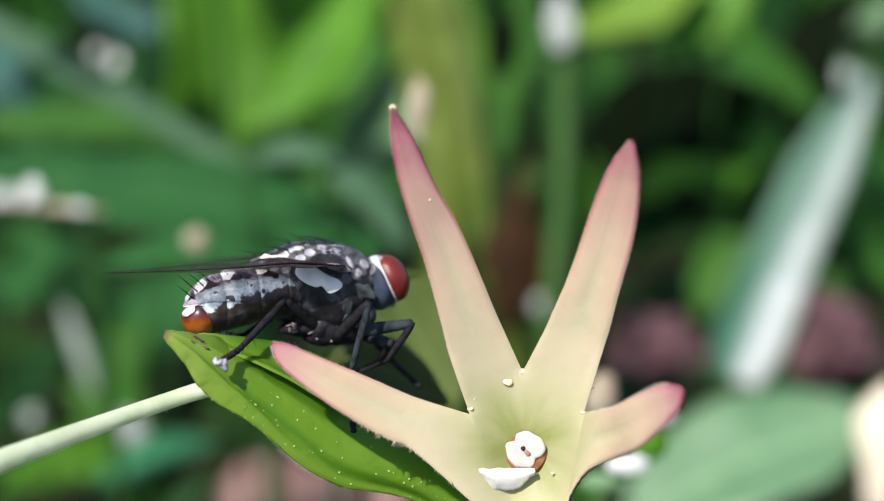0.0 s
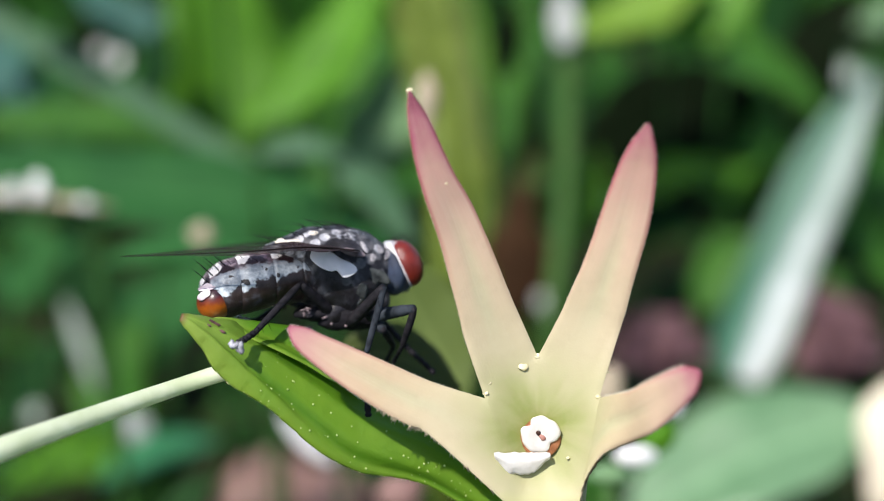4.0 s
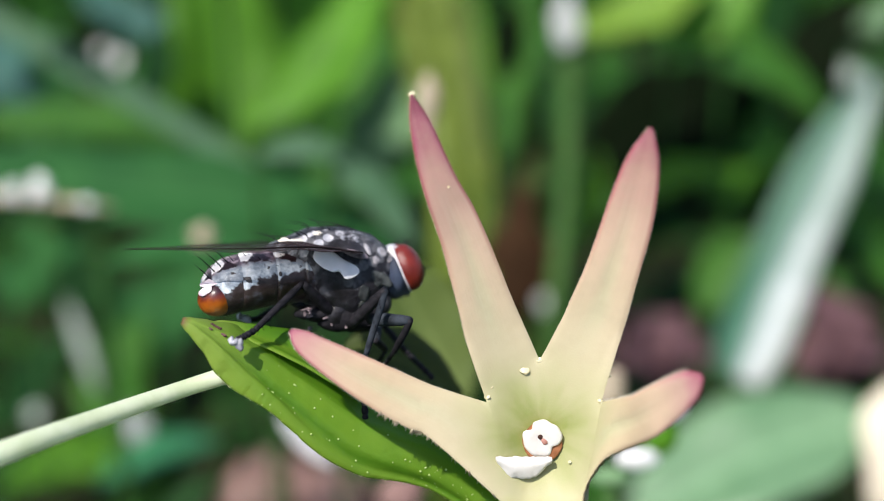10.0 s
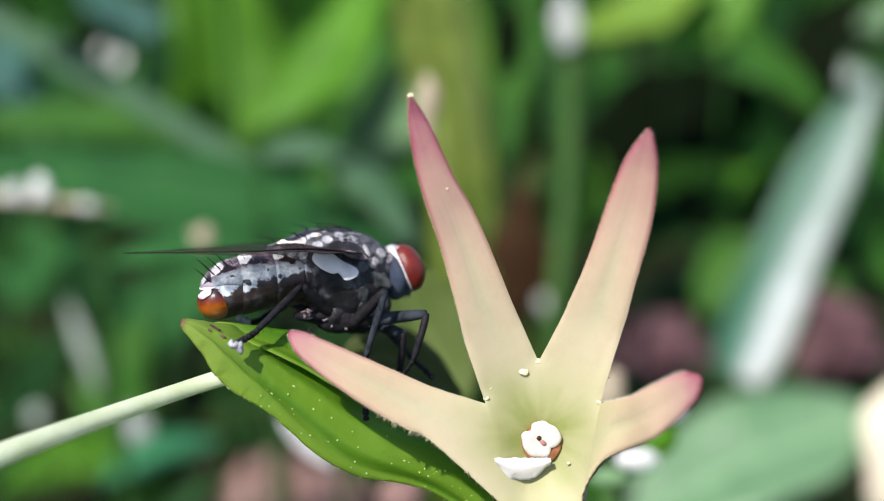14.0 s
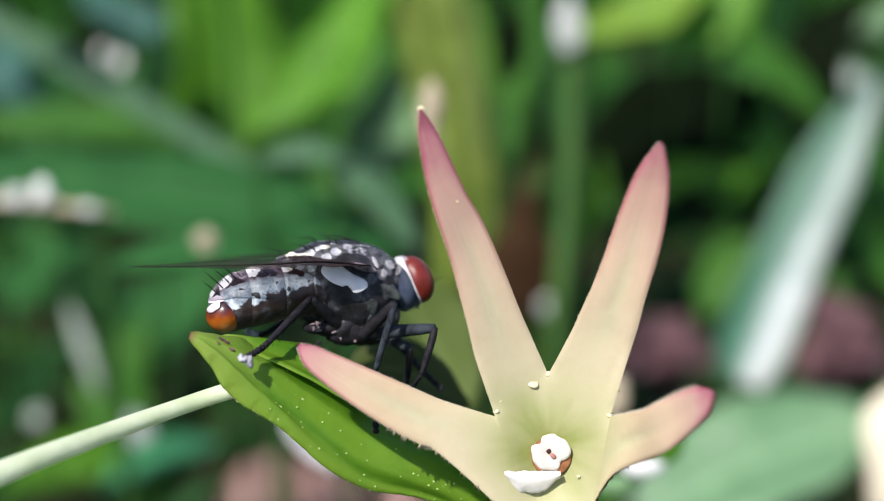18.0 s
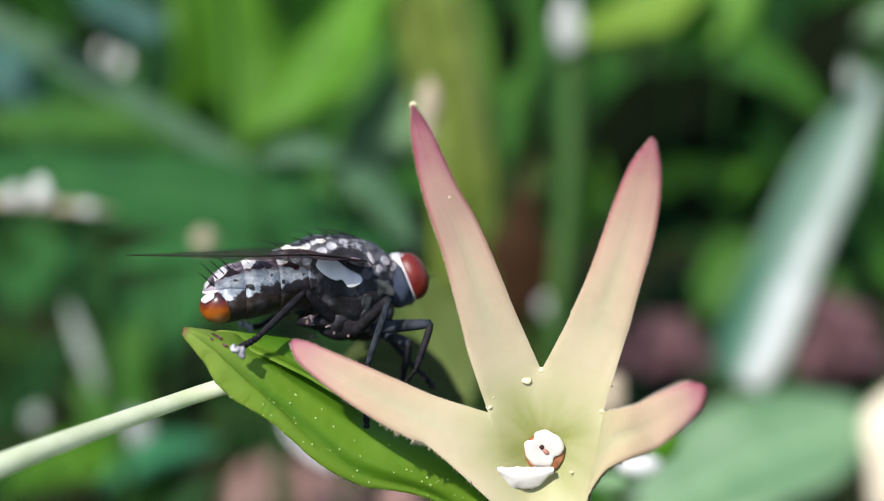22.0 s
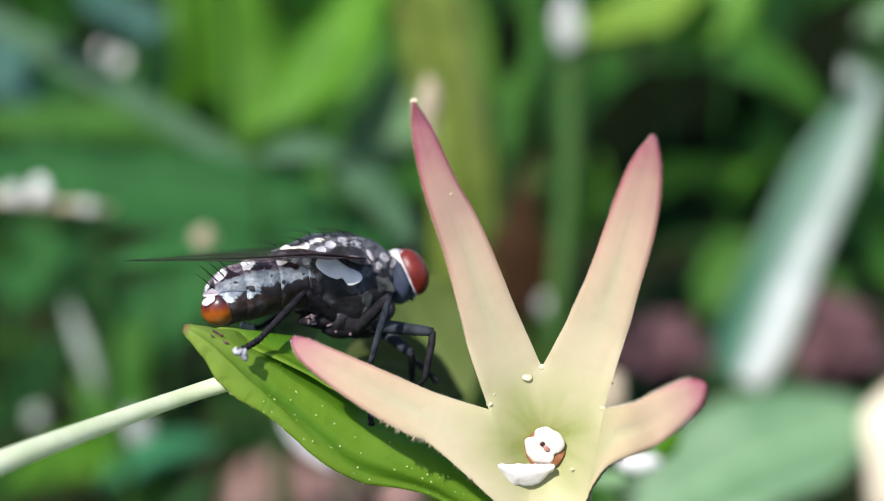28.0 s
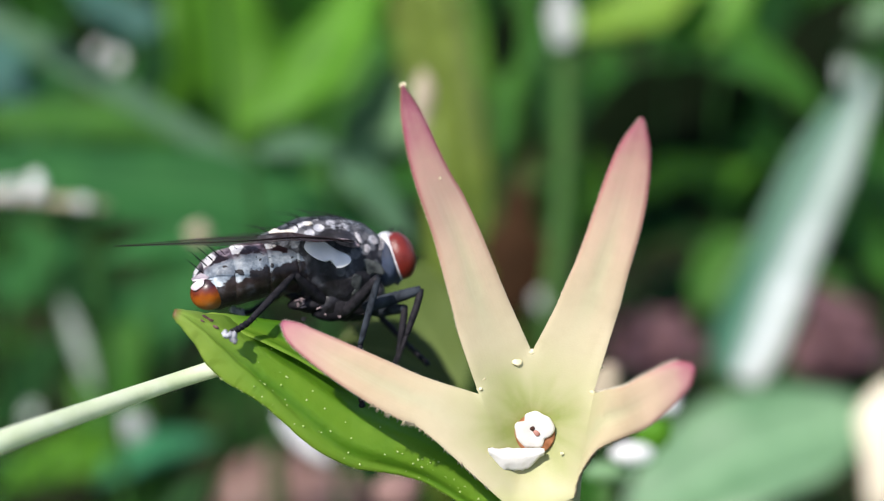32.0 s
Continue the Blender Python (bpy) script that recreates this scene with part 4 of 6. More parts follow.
        lp("shade_caster_leaf", [c - e, c + V(0, 0, 4), c + e], w, LEAF_MID, "unseen leaf added to shade the plants below", face=tuple(to_sun), shape=OVAL)
    # petals and withered bits on stalks, then flecks that stand in for highlights
    for name, c, w, h, mat, lab in (
            ("withered_flower", (99.0, 300.00, -22.5), 29, 22, MAUVE, "withered mauve flower, out of focus"),
            ("withered_flower", (55.0, 300.00, -24.0), 27, 17, MAUVE, "withered mauve flower, out of focus"),
            ("withered_flower", (-46.5, 300.00, -58.5), 28, 16, PINKISH, "withered pinkish-brown flower, out of focus"),
            ("withered_flower", (-29.80, 300.00, -60.72), 24, 10, PINKISH, "withered pinkish-brown flower, out of focus"),
            ("dead_leaf", (16.20, 252.00, -2.2), 13, 26, BROWNLEAF, "dead reddish-brown leaf at the stem"),
            ("dry_petal", (-1.56, 140.00, 16.51), 2.6, 6.5, TAN, "dry tan petal behind the sepal"),
            ("white_petal", (24.93, 243.00, 45.58), 5.5, 10, GREYPETAL, "small white petal on a stem"),
            ("cream_petal", (92.4, 250.00, -41.0), 11, 26, CREAM, "pale tan petal, out of focus"),
            ("dry_petal", (16.07, 115.00, -13.40), 3.0, 4.2, TAN, "tan petal behind the sepals"),
            ("fallen_petal", (-4.35, 130.00, -26.19), 5.5, 3.6, PINKISH, "pinkish withered petal under the bract"),
            ("dry_petal", (21.18, 248.00, -11.05), 3, 5, GREYPETAL, "small grey petal between the sepals"),
            # from here on: pale flecks in place of bright highlights on leaves
            ("dry_petal", (78.61, 295.00, -31.23), 2.6, 2.6, GREYPETAL, "pale fleck for a highlight below the striped leaf"),
            ("dry_petal", (-100.0, 300.00, -40.8), 5.0, 5.0, FADED, "pale fleck for a highlight low among leaves"),
            ("white_petal", (-98.25, 370.00, 57.72), 4, 6, PETAL, "white fleck for a highlight among leaves"),
            ("white_petal", (-103.19, 368.00, 60.14), 3, 4, PETAL, "white fleck for a highlight among leaves"),
            ("white_petal", (-65.54, 186.00, 8.55), 2.6, 2.8, PETAL, "white fleck for a glint on the dry grass"),
            ("white_petal", (-61.48, 186.00, 9.15), 3.0, 4.2, PETAL, "white fleck for a glint on the dry grass"),
            ("white_petal", (-54.31, 186.00, 6.74), 2.6, 1.8, PETAL, "white fleck for a glint on the dry grass"),
            ("dry_petal", (99.8, 296.00, 42.4), 5.2, 5.2, FADED, "pale fleck for a highlight at a leaf tip"),
            ("dry_petal", (-32.52, 166.00, 1.70), 3.0, 3.0, TAN, "small fleck for a highlight among leaves"),
            ("dry_petal", (-64.5, 255.00, -37.2), 7.0, 6.6, GREYPETAL, "small fleck for a highlight among leaves")):
        c = V(c)
        root = to_ground(c)
        ob = thing(name, root, lab, "petal", "petals behind the flower")
        rng = random.Random(int(w * 10 + h))
        if name == "withered_flower":
            m = c - root
            for k in range(7):
                a = rng.uniform(0, math.tau)
                e = V(math.cos(a) * w * 0.55, rng.uniform(-3, 3), math.sin(a) * h * 0.55)
                bm = bmesh.new()
                blade(bm, [m - e * 0.4 + V(0, 2, 0), m + e * 0.2 + V(0, rng.uniform(-4, 0), 0), m + e + V(0, rng.uniform(-2, 4), rng.uniform(-2, 2))],
                      scaled(OVAL, max(w, h) * rng.uniform(0.3, 0.55)), (rng.uniform(-0.6, 0.6), -1, rng.uniform(-0.5, 0.8)), 0.4, rng.uniform(-0.3, 0.4), wave=0.15, seed=k)
                part("petal", bm, mat, ob)
        else:
            bm = bmesh.new()
            for v in ball(bm, c - root, (w / 2, max(0.8, w / 5), h / 2), None, 16, 10):
                v.co += (v.co - (c - root)) * 0.45 * noise.noise(v.co * (2.2 / max(w, h)) * 2 + V(w, h, 0))
            part("petal", bm, mat, ob)
        bm = bmesh.new()
        tube(bm, [(0, 0, 0), (c - root) * 0.5 + V(0, 2, 0), (c - root) + V(0, 0.5, -h * 0.3)], ((0, 0.35), (1, 0.2)), 8, 6)
        part("stalk", bm, STEM_PALE, ob)


make_background()


# ---- the calyx ----
CUP = V(5.2, 63.4, -11.6)


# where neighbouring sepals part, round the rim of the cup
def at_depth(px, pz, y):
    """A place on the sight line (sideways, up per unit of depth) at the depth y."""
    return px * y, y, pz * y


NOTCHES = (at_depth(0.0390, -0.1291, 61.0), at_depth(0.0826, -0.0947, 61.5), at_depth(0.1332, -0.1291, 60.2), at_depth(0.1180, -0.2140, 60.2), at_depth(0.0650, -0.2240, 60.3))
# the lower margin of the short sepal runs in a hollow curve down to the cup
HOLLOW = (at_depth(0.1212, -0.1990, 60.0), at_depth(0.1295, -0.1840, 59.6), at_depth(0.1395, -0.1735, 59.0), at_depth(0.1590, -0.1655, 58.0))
SEPALS = (
    (((4.64, 62.90, -11.27), (3.96, 62.20, -8.40), (3.21, 61.20, -5.71), (2.24, 60.20, -2.82), (1.04, 58.90, 0.66), (-0.13, 57.60, 3.32), (-1.30, 56.20, 6.97)),
     ((0, 2.4), (0.17, 3.4), (0.34, 3.25), (0.5, 2.7), (0.67, 2.28), (0.83, 1.68), (0.94, 1.02), (0.985, 0.48), (1, 0.15)), (0.1, -1, 0.25), "upright cream sepal with a pink tip", 0.40, 0),
    (((5.87, 62.90, -11.27), (6.42, 62.00, -8.52), (6.98, 60.90, -5.82), (7.72, 59.80, -3.50), (8.38, 58.60, -1.12), (8.93, 57.40, 1.17), (9.32, 56.10, 3.49), (9.58, 55.00, 5.26)),
     ((0, 2.4), (0.14, 3.4), (0.29, 3.25), (0.43, 2.9), (0.57, 2.6), (0.71, 2.36), (0.86, 1.76), (0.95, 1.05), (0.985, 0.6), (1, 0.25)), (-0.1, -1, 0.25), "upright cream sepal with a pink tip", 0.36, 1),
    (((6.29, 61.60, -14.04), (6.85, 60.20, -11.15), (7.77, 58.90, -9.38), (9.37, 56.80, -8.10), (10.70, 54.60, -6.69), (11.53, 53.30, -5.77)),
     ((0, 2.0), (0.2, 2.75), (0.4, 2.5), (0.6, 2.22), (0.8, 1.74), (0.93, 1.24), (0.98, 0.7), (1, 0.3)), (0.0, -0.95, 0.3), "short cream sepal with a pink tip", 0.60, 2),
    (((5.48, 61.80, -14.37), (4.18, 60.90, -12.27), (2.76, 60.60, -10.18), (0.73, 60.30, -8.76), (-1.55, 59.60, -7.64), (-3.92, 58.70, -6.27), (-6.03, 58.00, -4.93), (-7.05, 57.70, -4.07)),
     ((0, 2.2), (0.14, 3.1), (0.3, 3.15), (0.43, 2.75), (0.57, 2.38), (0.71, 2.0), (0.86, 1.34), (0.95, 0.9), (0.985, 0.55), (1, 0.25)), (0.1, -0.95, 0.3), "cream sepal with a rosy tip, lying under the fly", 0.46, 4),
)


def make_flower():
    ob = thing("flower_calyx", CUP, "star-shaped cream calyx with pink sepal tips, petals fallen", "flower")
    cols, rows = 10, 34
    verts, uvs = [], []

    def vert(p, uv):
        verts.append(V(p))
        uvs.append(uv)
        return len(verts) - 1

    # the rim, round from the notch at the first sepal; each notch is one place shared by its neighbours
    front, back = [], []
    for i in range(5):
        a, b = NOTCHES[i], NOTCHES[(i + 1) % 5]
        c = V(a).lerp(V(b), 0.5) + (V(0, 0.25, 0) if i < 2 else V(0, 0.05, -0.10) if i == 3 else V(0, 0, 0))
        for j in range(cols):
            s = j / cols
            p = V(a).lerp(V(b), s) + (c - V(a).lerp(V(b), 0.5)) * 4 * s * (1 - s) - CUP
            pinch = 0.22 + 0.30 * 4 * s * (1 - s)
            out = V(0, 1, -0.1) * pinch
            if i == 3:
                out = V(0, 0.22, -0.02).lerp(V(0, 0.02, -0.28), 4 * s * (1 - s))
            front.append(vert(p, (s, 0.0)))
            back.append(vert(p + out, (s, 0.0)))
    total = 5 * cols
    # sepals grow from their stretch of the rim
    groups, edges = [], []
    for seed, (pts, widths, face, label, first, slot) in enumerate(SEPALS):
        made = []
        spine = curve_points([V(p) - CUP for p in pts], 40)
        left, right, lean = [], [], []
        for i, q in enumerate(spine):
            s = i / 39
            if s < first:
                continue
            t = (spine[min(i + 1, 39)] - spine[max(i - 1, 0)]).normalized()
            f = V(face)
            f = (f - t * f.dot(t)).normalized()
            w = interp(widths, s) / 2 * (1 + 0.02 * math.sin(17 * s + seed))
            left.append(q - t.cross(f) * w)
            right.append(q + t.cross(f) * w)
            lean.append(f)
        la, ra = verts[front[slot * cols]], verts[front[(slot + 1) * cols % total]]
        swap = (left[0] - la).length + (right[0] - ra).length > (left[0] - ra).length + (right[0] - la).length
        if swap:
            left, right = right, left
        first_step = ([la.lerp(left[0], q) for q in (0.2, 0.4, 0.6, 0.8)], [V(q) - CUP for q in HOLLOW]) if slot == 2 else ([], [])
        left, right = curve_points([la] + first_step[0] + left[::3] + [left[-1]], rows), curve_points([ra] + first_step[1] + right[::3] + [right[-1]], rows)
        if slot == 2:
            left, right = even_points(left), even_points(right)
        pf = [front[(slot * cols + j) % total] for j in range(cols + 1)]
        pb = [back[(slot * cols + j) % total] for j in range(cols + 1)]
        for i in range(1, rows):
            s = i / (rows - 1)
            f = lean[min(len(lean) - 1, int(s * len(lean)))]
            w = (left[i] - right[i]).length
            rf, rb = [], []
            for j in range(cols + 1):
                u = 2 * j / cols - 1
                p = left[i].lerp(right[i], j / cols)
                # the rim's own bow fades out along the sepal
                fade = max(0.0, 1 - s / 0.30)
                bow = (verts[front[(slot * cols + j) % total]] - la.lerp(ra, j / cols)) * fade * fade
                dish = -0.05 * w * (1 - u * u) * min(1, s * 4) * (1 - s)
                rib = 0.035 * w * math.exp(-(u / 0.16) ** 2) * (1 - s)
                th = min(0.42, 0.40 * w) * (1 - 0.72 * abs(u) ** 4)
                rf.append(vert(p + bow + f * (dish - rib + th * 0.3), (j / cols, s)))
                rb.append(vert(p + bow + f * (dish - rib - th * 0.7), (j / cols, s)))
            for j in range(cols):
                made.append((pf[j], pf[j + 1], rf[j + 1], rf[j]))
                made.append((pb[j + 1], pb[j], rb[j], rb[j + 1]))
            for j in (0, cols):
                q = (pf[j], pb[j], rb[j], rf[j])
                made.append(q[::-1] if j == 0 else q)
            pf, pb = rf, rb
        made.extend((pf[j], pf[j + 1], pb[j + 1], pb[j]) for j in range(cols))
        groups.append((made, label))
        edges.append((left, right, lean))
    # the cup: the throat inside, the wall outside, grown together with the sepals
    made = []
    throat = V((5.18, 61.75, -9.80)) - CUP
    prev = front
    for k in range(1, 13):
        s = k / 12
        ring = []
        for j in range(total):
            p = verts[front[j]]
            a = math.tau * j / total
            q = throat + V(0.95 * (p.x - throat.x), 0, 0.95 * (p.z - throat.z)).normalized() * 0.62
            m = p.lerp(q, s)
            m.y = p.y + (q.y - p.y) * math.sin(0.5 * math.pi * s) ** 1.15 + 1.0 * max(0.0, s - 0.7) ** 1.5
            # shallow folds run down from the sepals
            m.y += 0.015 * math.sin(math.pi * s) * math.cos(a * 10 + 0.8)
            ring.append(vert(m, (j / total, 0.0)))
        for j in range(total):
            n = (j + 1) % total
            made.append((prev[n], prev[j], ring[j], ring[n]))
        prev = ring
    made.append(tuple(prev))
    prev = back
    for c, rx, ry, s in (((5.65, 61.9, -14.0), 1.75, 1.75, 0.15), ((5.7, 61.9, -14.3), 1.72, 1.72, 0.5), ((5.75, 61.9, -14.8), 1.68, 1.66, 1.0), ((6.2, 62.3, -15.6), 1.5, 1.55, 1.0), ((6.6, 62.8, -16.4), 1.32, 1.35, 1.0)):
        ring = []
        for j in range(total):
            # the front stretch of the rim lies before the axis
            a = -math.pi / 2 + math.tau * (3.5 * cols - j) / total
            p = V(c) - CUP + V(rx * math.cos(a), ry * math.sin(a), 0)
            ring.append(vert(verts[back[j]].lerp(p, s), (j / total, 0.0)))
        for j in range(total):
            n = (j + 1) % total
            made.append((prev[j], prev[n], ring[n], ring[j]))
        prev = ring
    for j in range(3 * cols, 4 * cols):
        n = (j + 1) % total
        made.append((front[j], front[n], back[n], back[j]))
    groups.append((made, "pale green fused base"))
    # one skin: the normals run on over the seams
    normals = [V(0, 0, 0) for _ in verts]
    for made, _ in groups:
        for q in made:
            a, b, c = verts[q[0]], verts[q[1]], verts[q[2]]
            n = (b - a).cross(verts[q[-1]] - a) + (c - b).cross(a - b)
            for i in q:
                normals[i] += n
    soft = set(front)
    for made, _ in groups[:4]:
        soft.update(i for i in {i for q in made for i in q} if 0 < uvs[i][1] < 0.22 and 0.12 < uvs[i][0] < 0.88)
    soft.update(i for q in groups[4][0] for i in q)
    beside = {}
    for made, _ in groups:
        for q in made:
            for i, j in zip(q, q[1:] + q[:1]):
                if i in soft and j in soft:
                    beside.setdefault(i, set()).add(j)
                    beside.setdefault(j, set()).add(i)
    normals = [n.normalized() for n in normals]
    for _ in range(10):
        normals = [(n + sum((normals[j] for j in beside[i]), V(0, 0, 0))).normalized() if i in beside else n for i, n in enumerate(normals)]
    sepal_parts = []
    for made, label in groups:
        used = sorted({i for q in made for i in q})
        where = {i: k for k, i in enumerate(used)}
        name = "cup" if label.startswith("pale green") else "sepal"
        me = bpy.data.meshes.new(name)
        me.from_pydata([verts[i] * MM for i in used], [], [[where[i] for i in q] for q in made])
        lay = me.uv_layers.new(name="UVMap")
        for lp in me.loops:
            lay.data[lp.index].uv = uvs[used[lp.vertex_index]]
        me.polygons.foreach_set("use_smooth", [True] * len(me.polygons))
        me.normals_split_custom_set_from_vertices([normals[i].normalized() for i in used])
        me.materials.append(CUPSKIN if name == "cup" else (SEPAL, SEPAL, SHORTSEPAL, LOWSEPAL)[len(sepal_parts)])
        s = tagged(new(name, me), label)
        s.parent = ob
        sepal_parts.append(s)
    # fine hairs and soft teeth on the margins
    for seed, (left, right, lean) in enumerate(edges):
        rng = random.Random(seed)
        for what, count, mat, label in (("hairs", 700 if seed < 2 else 1100, HAIR, "fine pale hairs on the margin"), ("teeth", 150, TOOTH, "tiny soft teeth on the margin")):
            bm = bmesh.new()
            for k in range(count):
                e, other = (left, right) if rng.random() < 0.5 else (right, left)
                s = rng.uniform(0.04, 0.93) * (rows - 2)
                i = int(s)
                p = e[i].lerp(e[i + 1], s - i)
                t = (e[i + 1] - e[i]).normalized()
                side = (e[i] - other[i]).normalized()
                f = lean[min(len(lean) - 1, int(s / rows * len(lean)))]
                p = p - f * rng.uniform(0.0, 0.16)
                if what == "hairs":
                    long = 1.9 if seed == 2 else 1.3 if seed > 1 else 0.9
                    hair(bm, p - side * 0.02, (side + t * rng.uniform(-0.5, 0.8) + f * rng.uniform(-0.4, 0.6)) * rng.uniform(0.03, 0.10) * long, 0.0065)
                else:
                    hair(bm, p - side * 0.05, (side + t * rng.uniform(-0.2, 0.6)) * rng.uniform(0.07, 0.13), rng.uniform(0.02, 0.045))
            if what == "teeth" and seed > 1:
                # coarser teeth where the lower margin nears the cup
                e, other = (right, left) if seed == 2 else (left, right)
                for k in range(64):
                    s = rng.uniform(0.0, 0.36) * (rows - 2)
                    i = int(s)
                    q = e[i].lerp(e[i + 1], s - i)
                    side = (e[i] - other[i]).normalized()
                    hair(bm, q - side * 0.06, (side + V(rng.uniform(-0.4, 0.4), 0, 0)) * rng.uniform(0.18, 0.36), rng.uniform(0.05, 0.085))
            part(what, bm, mat, sepal_parts[seed], label, kind="stuff")
    # resin lumps in the notches and on the sepals
    for q, rad in (((5.08, 61.30, -5.80), 0.17), ((4.33, 61.25, -6.35), 0.24), ((2.55, 60.88, -7.10), 0.16), ((2.42, 60.84, -7.62), 0.16), ((8.00, 60.05, -7.72), 0.15), ((3.08, 61.2, -6.27), 0.09),
                   ((0.08, 58.45, 1.25), 0.15), ((0.81, 58.20, 2.05), 0.10), ((-1.28, 56.10, 6.98), 0.17), ((6.53, 60.60, -10.85), 0.09),
                   ((8.17, 59.45, -3.62), 0.06), ((7.85, 59.95, -4.56), 0.07), ((8.48, 60.0, -6.5), 0.06), ((1.70, 59.20, -0.71), 0.06), ((0.43, 57.55, 2.78), 0.06), ((2.2, 60.9, -6.6), 0.07)):
        bm = bmesh.new()
        q = V(q) - CUP
        rad *= 0.85
        for v in ball(bm, q + V(0, 0.20 if rad > 0.12 else 0.30, 0), (rad * 1.3, rad * 0.35, rad * 0.9), None, 14, 9):
            v.co += (v.co - q) * 0.5 * noise.noise(v.co * 4)
        part("resin_lump", bm, GLAND, ob, "pale resin lump")
    # style scar
    c = V((5.20, 61.30, -9.74)) - CUP
    bm = bmesh.new()
    rings = []
    for y, r in ((1.6, 0.95), (1.0, 1.0), (0.7, 1.02), (0.35, 1.02), (0.16, 1.0), (0.10, 0.9)):
        rings.append([c + V(0.04 + r * (1 + 0.05 * noise.noise(V(3 * math.cos(a), 3 * math.sin(a), y))) * math.cos(a), y, -0.24 + r * 0.98 * math.sin(a)) for a in (math.tau * j / 30 for j in range(30))])
    loft(bm, rings)
    sty = part("style_stump", bm, BROWN, ob, "brown side of the broken style")
    bm = bmesh.new()
    rings = []
    for k, y in ((0.80, 0.20), (0.97, 0.10), (1.0, 0.0), (0.96, -0.08), (0.86, -0.12), (0.6, -0.15), (0.3, -0.13), (0.10, -0.12)):
        ring = []
        for j in range(64):
            a = math.tau * j / 64
            dent = sum(d * math.exp(-((math.remainder(a - m, math.tau)) / w) ** 2) for d, m, w in ((0.27, 2.40, 0.22), (0.34, -0.72, 0.30), (0.04, 1.2, 0.5)))
            rr = 1.0 * k * (1 - dent * k * k) * (1 + 0.025 * math.sin(5 * a) + 0.02 * math.sin(9 * a + 1))
            ring.append(c + V(rr * math.cos(a), y - 0.18 * rr * math.sin(a), rr * 0.98 * math.sin(a)))
        rings.append(ring)
    loft(bm, rings)
    bmesh.ops.recalc_face_normals(bm, faces=bm.faces)
    part("style_cap", bm, WHITE, sty, "white two-lobed cut face")
    bm = bmesh.new()
    for v in ball(bm, c + V(-0.12, -0.16, 0.10), (0.12, 0.05, 0.12), None, 12, 8):
        v.co += V(0.04, 0, 0.04) * noise.noise(v.co * 6)
    part("pore", bm, PIT, sty, "small dark pore")
    bm = bmesh.new()
    for v in ball(bm, c + V(0.07, -0.14, -0.13), (0.20, 0.045, 0.11), Euler((0, 0.7, 0)).to_matrix(), 12, 8):
        v.co += V(0.05, 0, 0.05) * noise.noise(v.co * 5)
    part("pore_stain", bm, STAIN, sty, "reddish-brown stain beside the pore")
    # torn white rim, folded over the front of the cup
    bm = bmesh.new()
    rings = []
    for i in range(25):
        s = i / 24
        x = 2.80 + 2.86 * s
        high = -10.52 - 0.10 * s + 0.07 * noise.noise(V(7 * s, 1, 0)) + 0.04 * noise.noise(V(19 * s, 2, 0))
        low = high - 0.16 - 0.98 * min(1, s / 0.30, (1.0 - s) / 0.42 + 0.1) ** 0.7 + 0.12 * noise.noise(V(6 * s, 4, 0))
        ring = []
        for j in range(9):
            u = j / 8
            z = high + (low - high) * u
            ring.append(V(x, 61.22 - 0.60 * (1 - s) ** 1.5 - 0.35 * math.sin(math.pi * min(1, 0.25 + u * 0.75)) - 0.10 * u + 0.07 * noise.noise(V(5 * s, 4 * u, 2)), z) - CUP)
        rings.append(ring + [q + V(0, 0.14, 0) for q in ring[::-1]])
    loft(bm, rings)
    bmesh.ops.recalc_face_normals(bm, faces=bm.faces)
    part("torn_rim", bm, WHITE, ob, "white torn petal remnant")
    # stalk down to the ground
    bm = bmesh.new()
    foot_c = V((6.6, 62.8, -16.3)) - CUP
    g = to_ground(CUP + V(2, 6, 0)) - CUP
    tube(bm, [foot_c, foot_c + V(0.3, 0.8, -3), (foot_c + g) * 0.5 + V(1, 2, 0), g], ((0, 1.30), (0.12, 1.22), (1, 1.3)), 18, 14)
    part("stalk", bm, STALK, ob, "pale green stalk")
    return ob


make_flower()


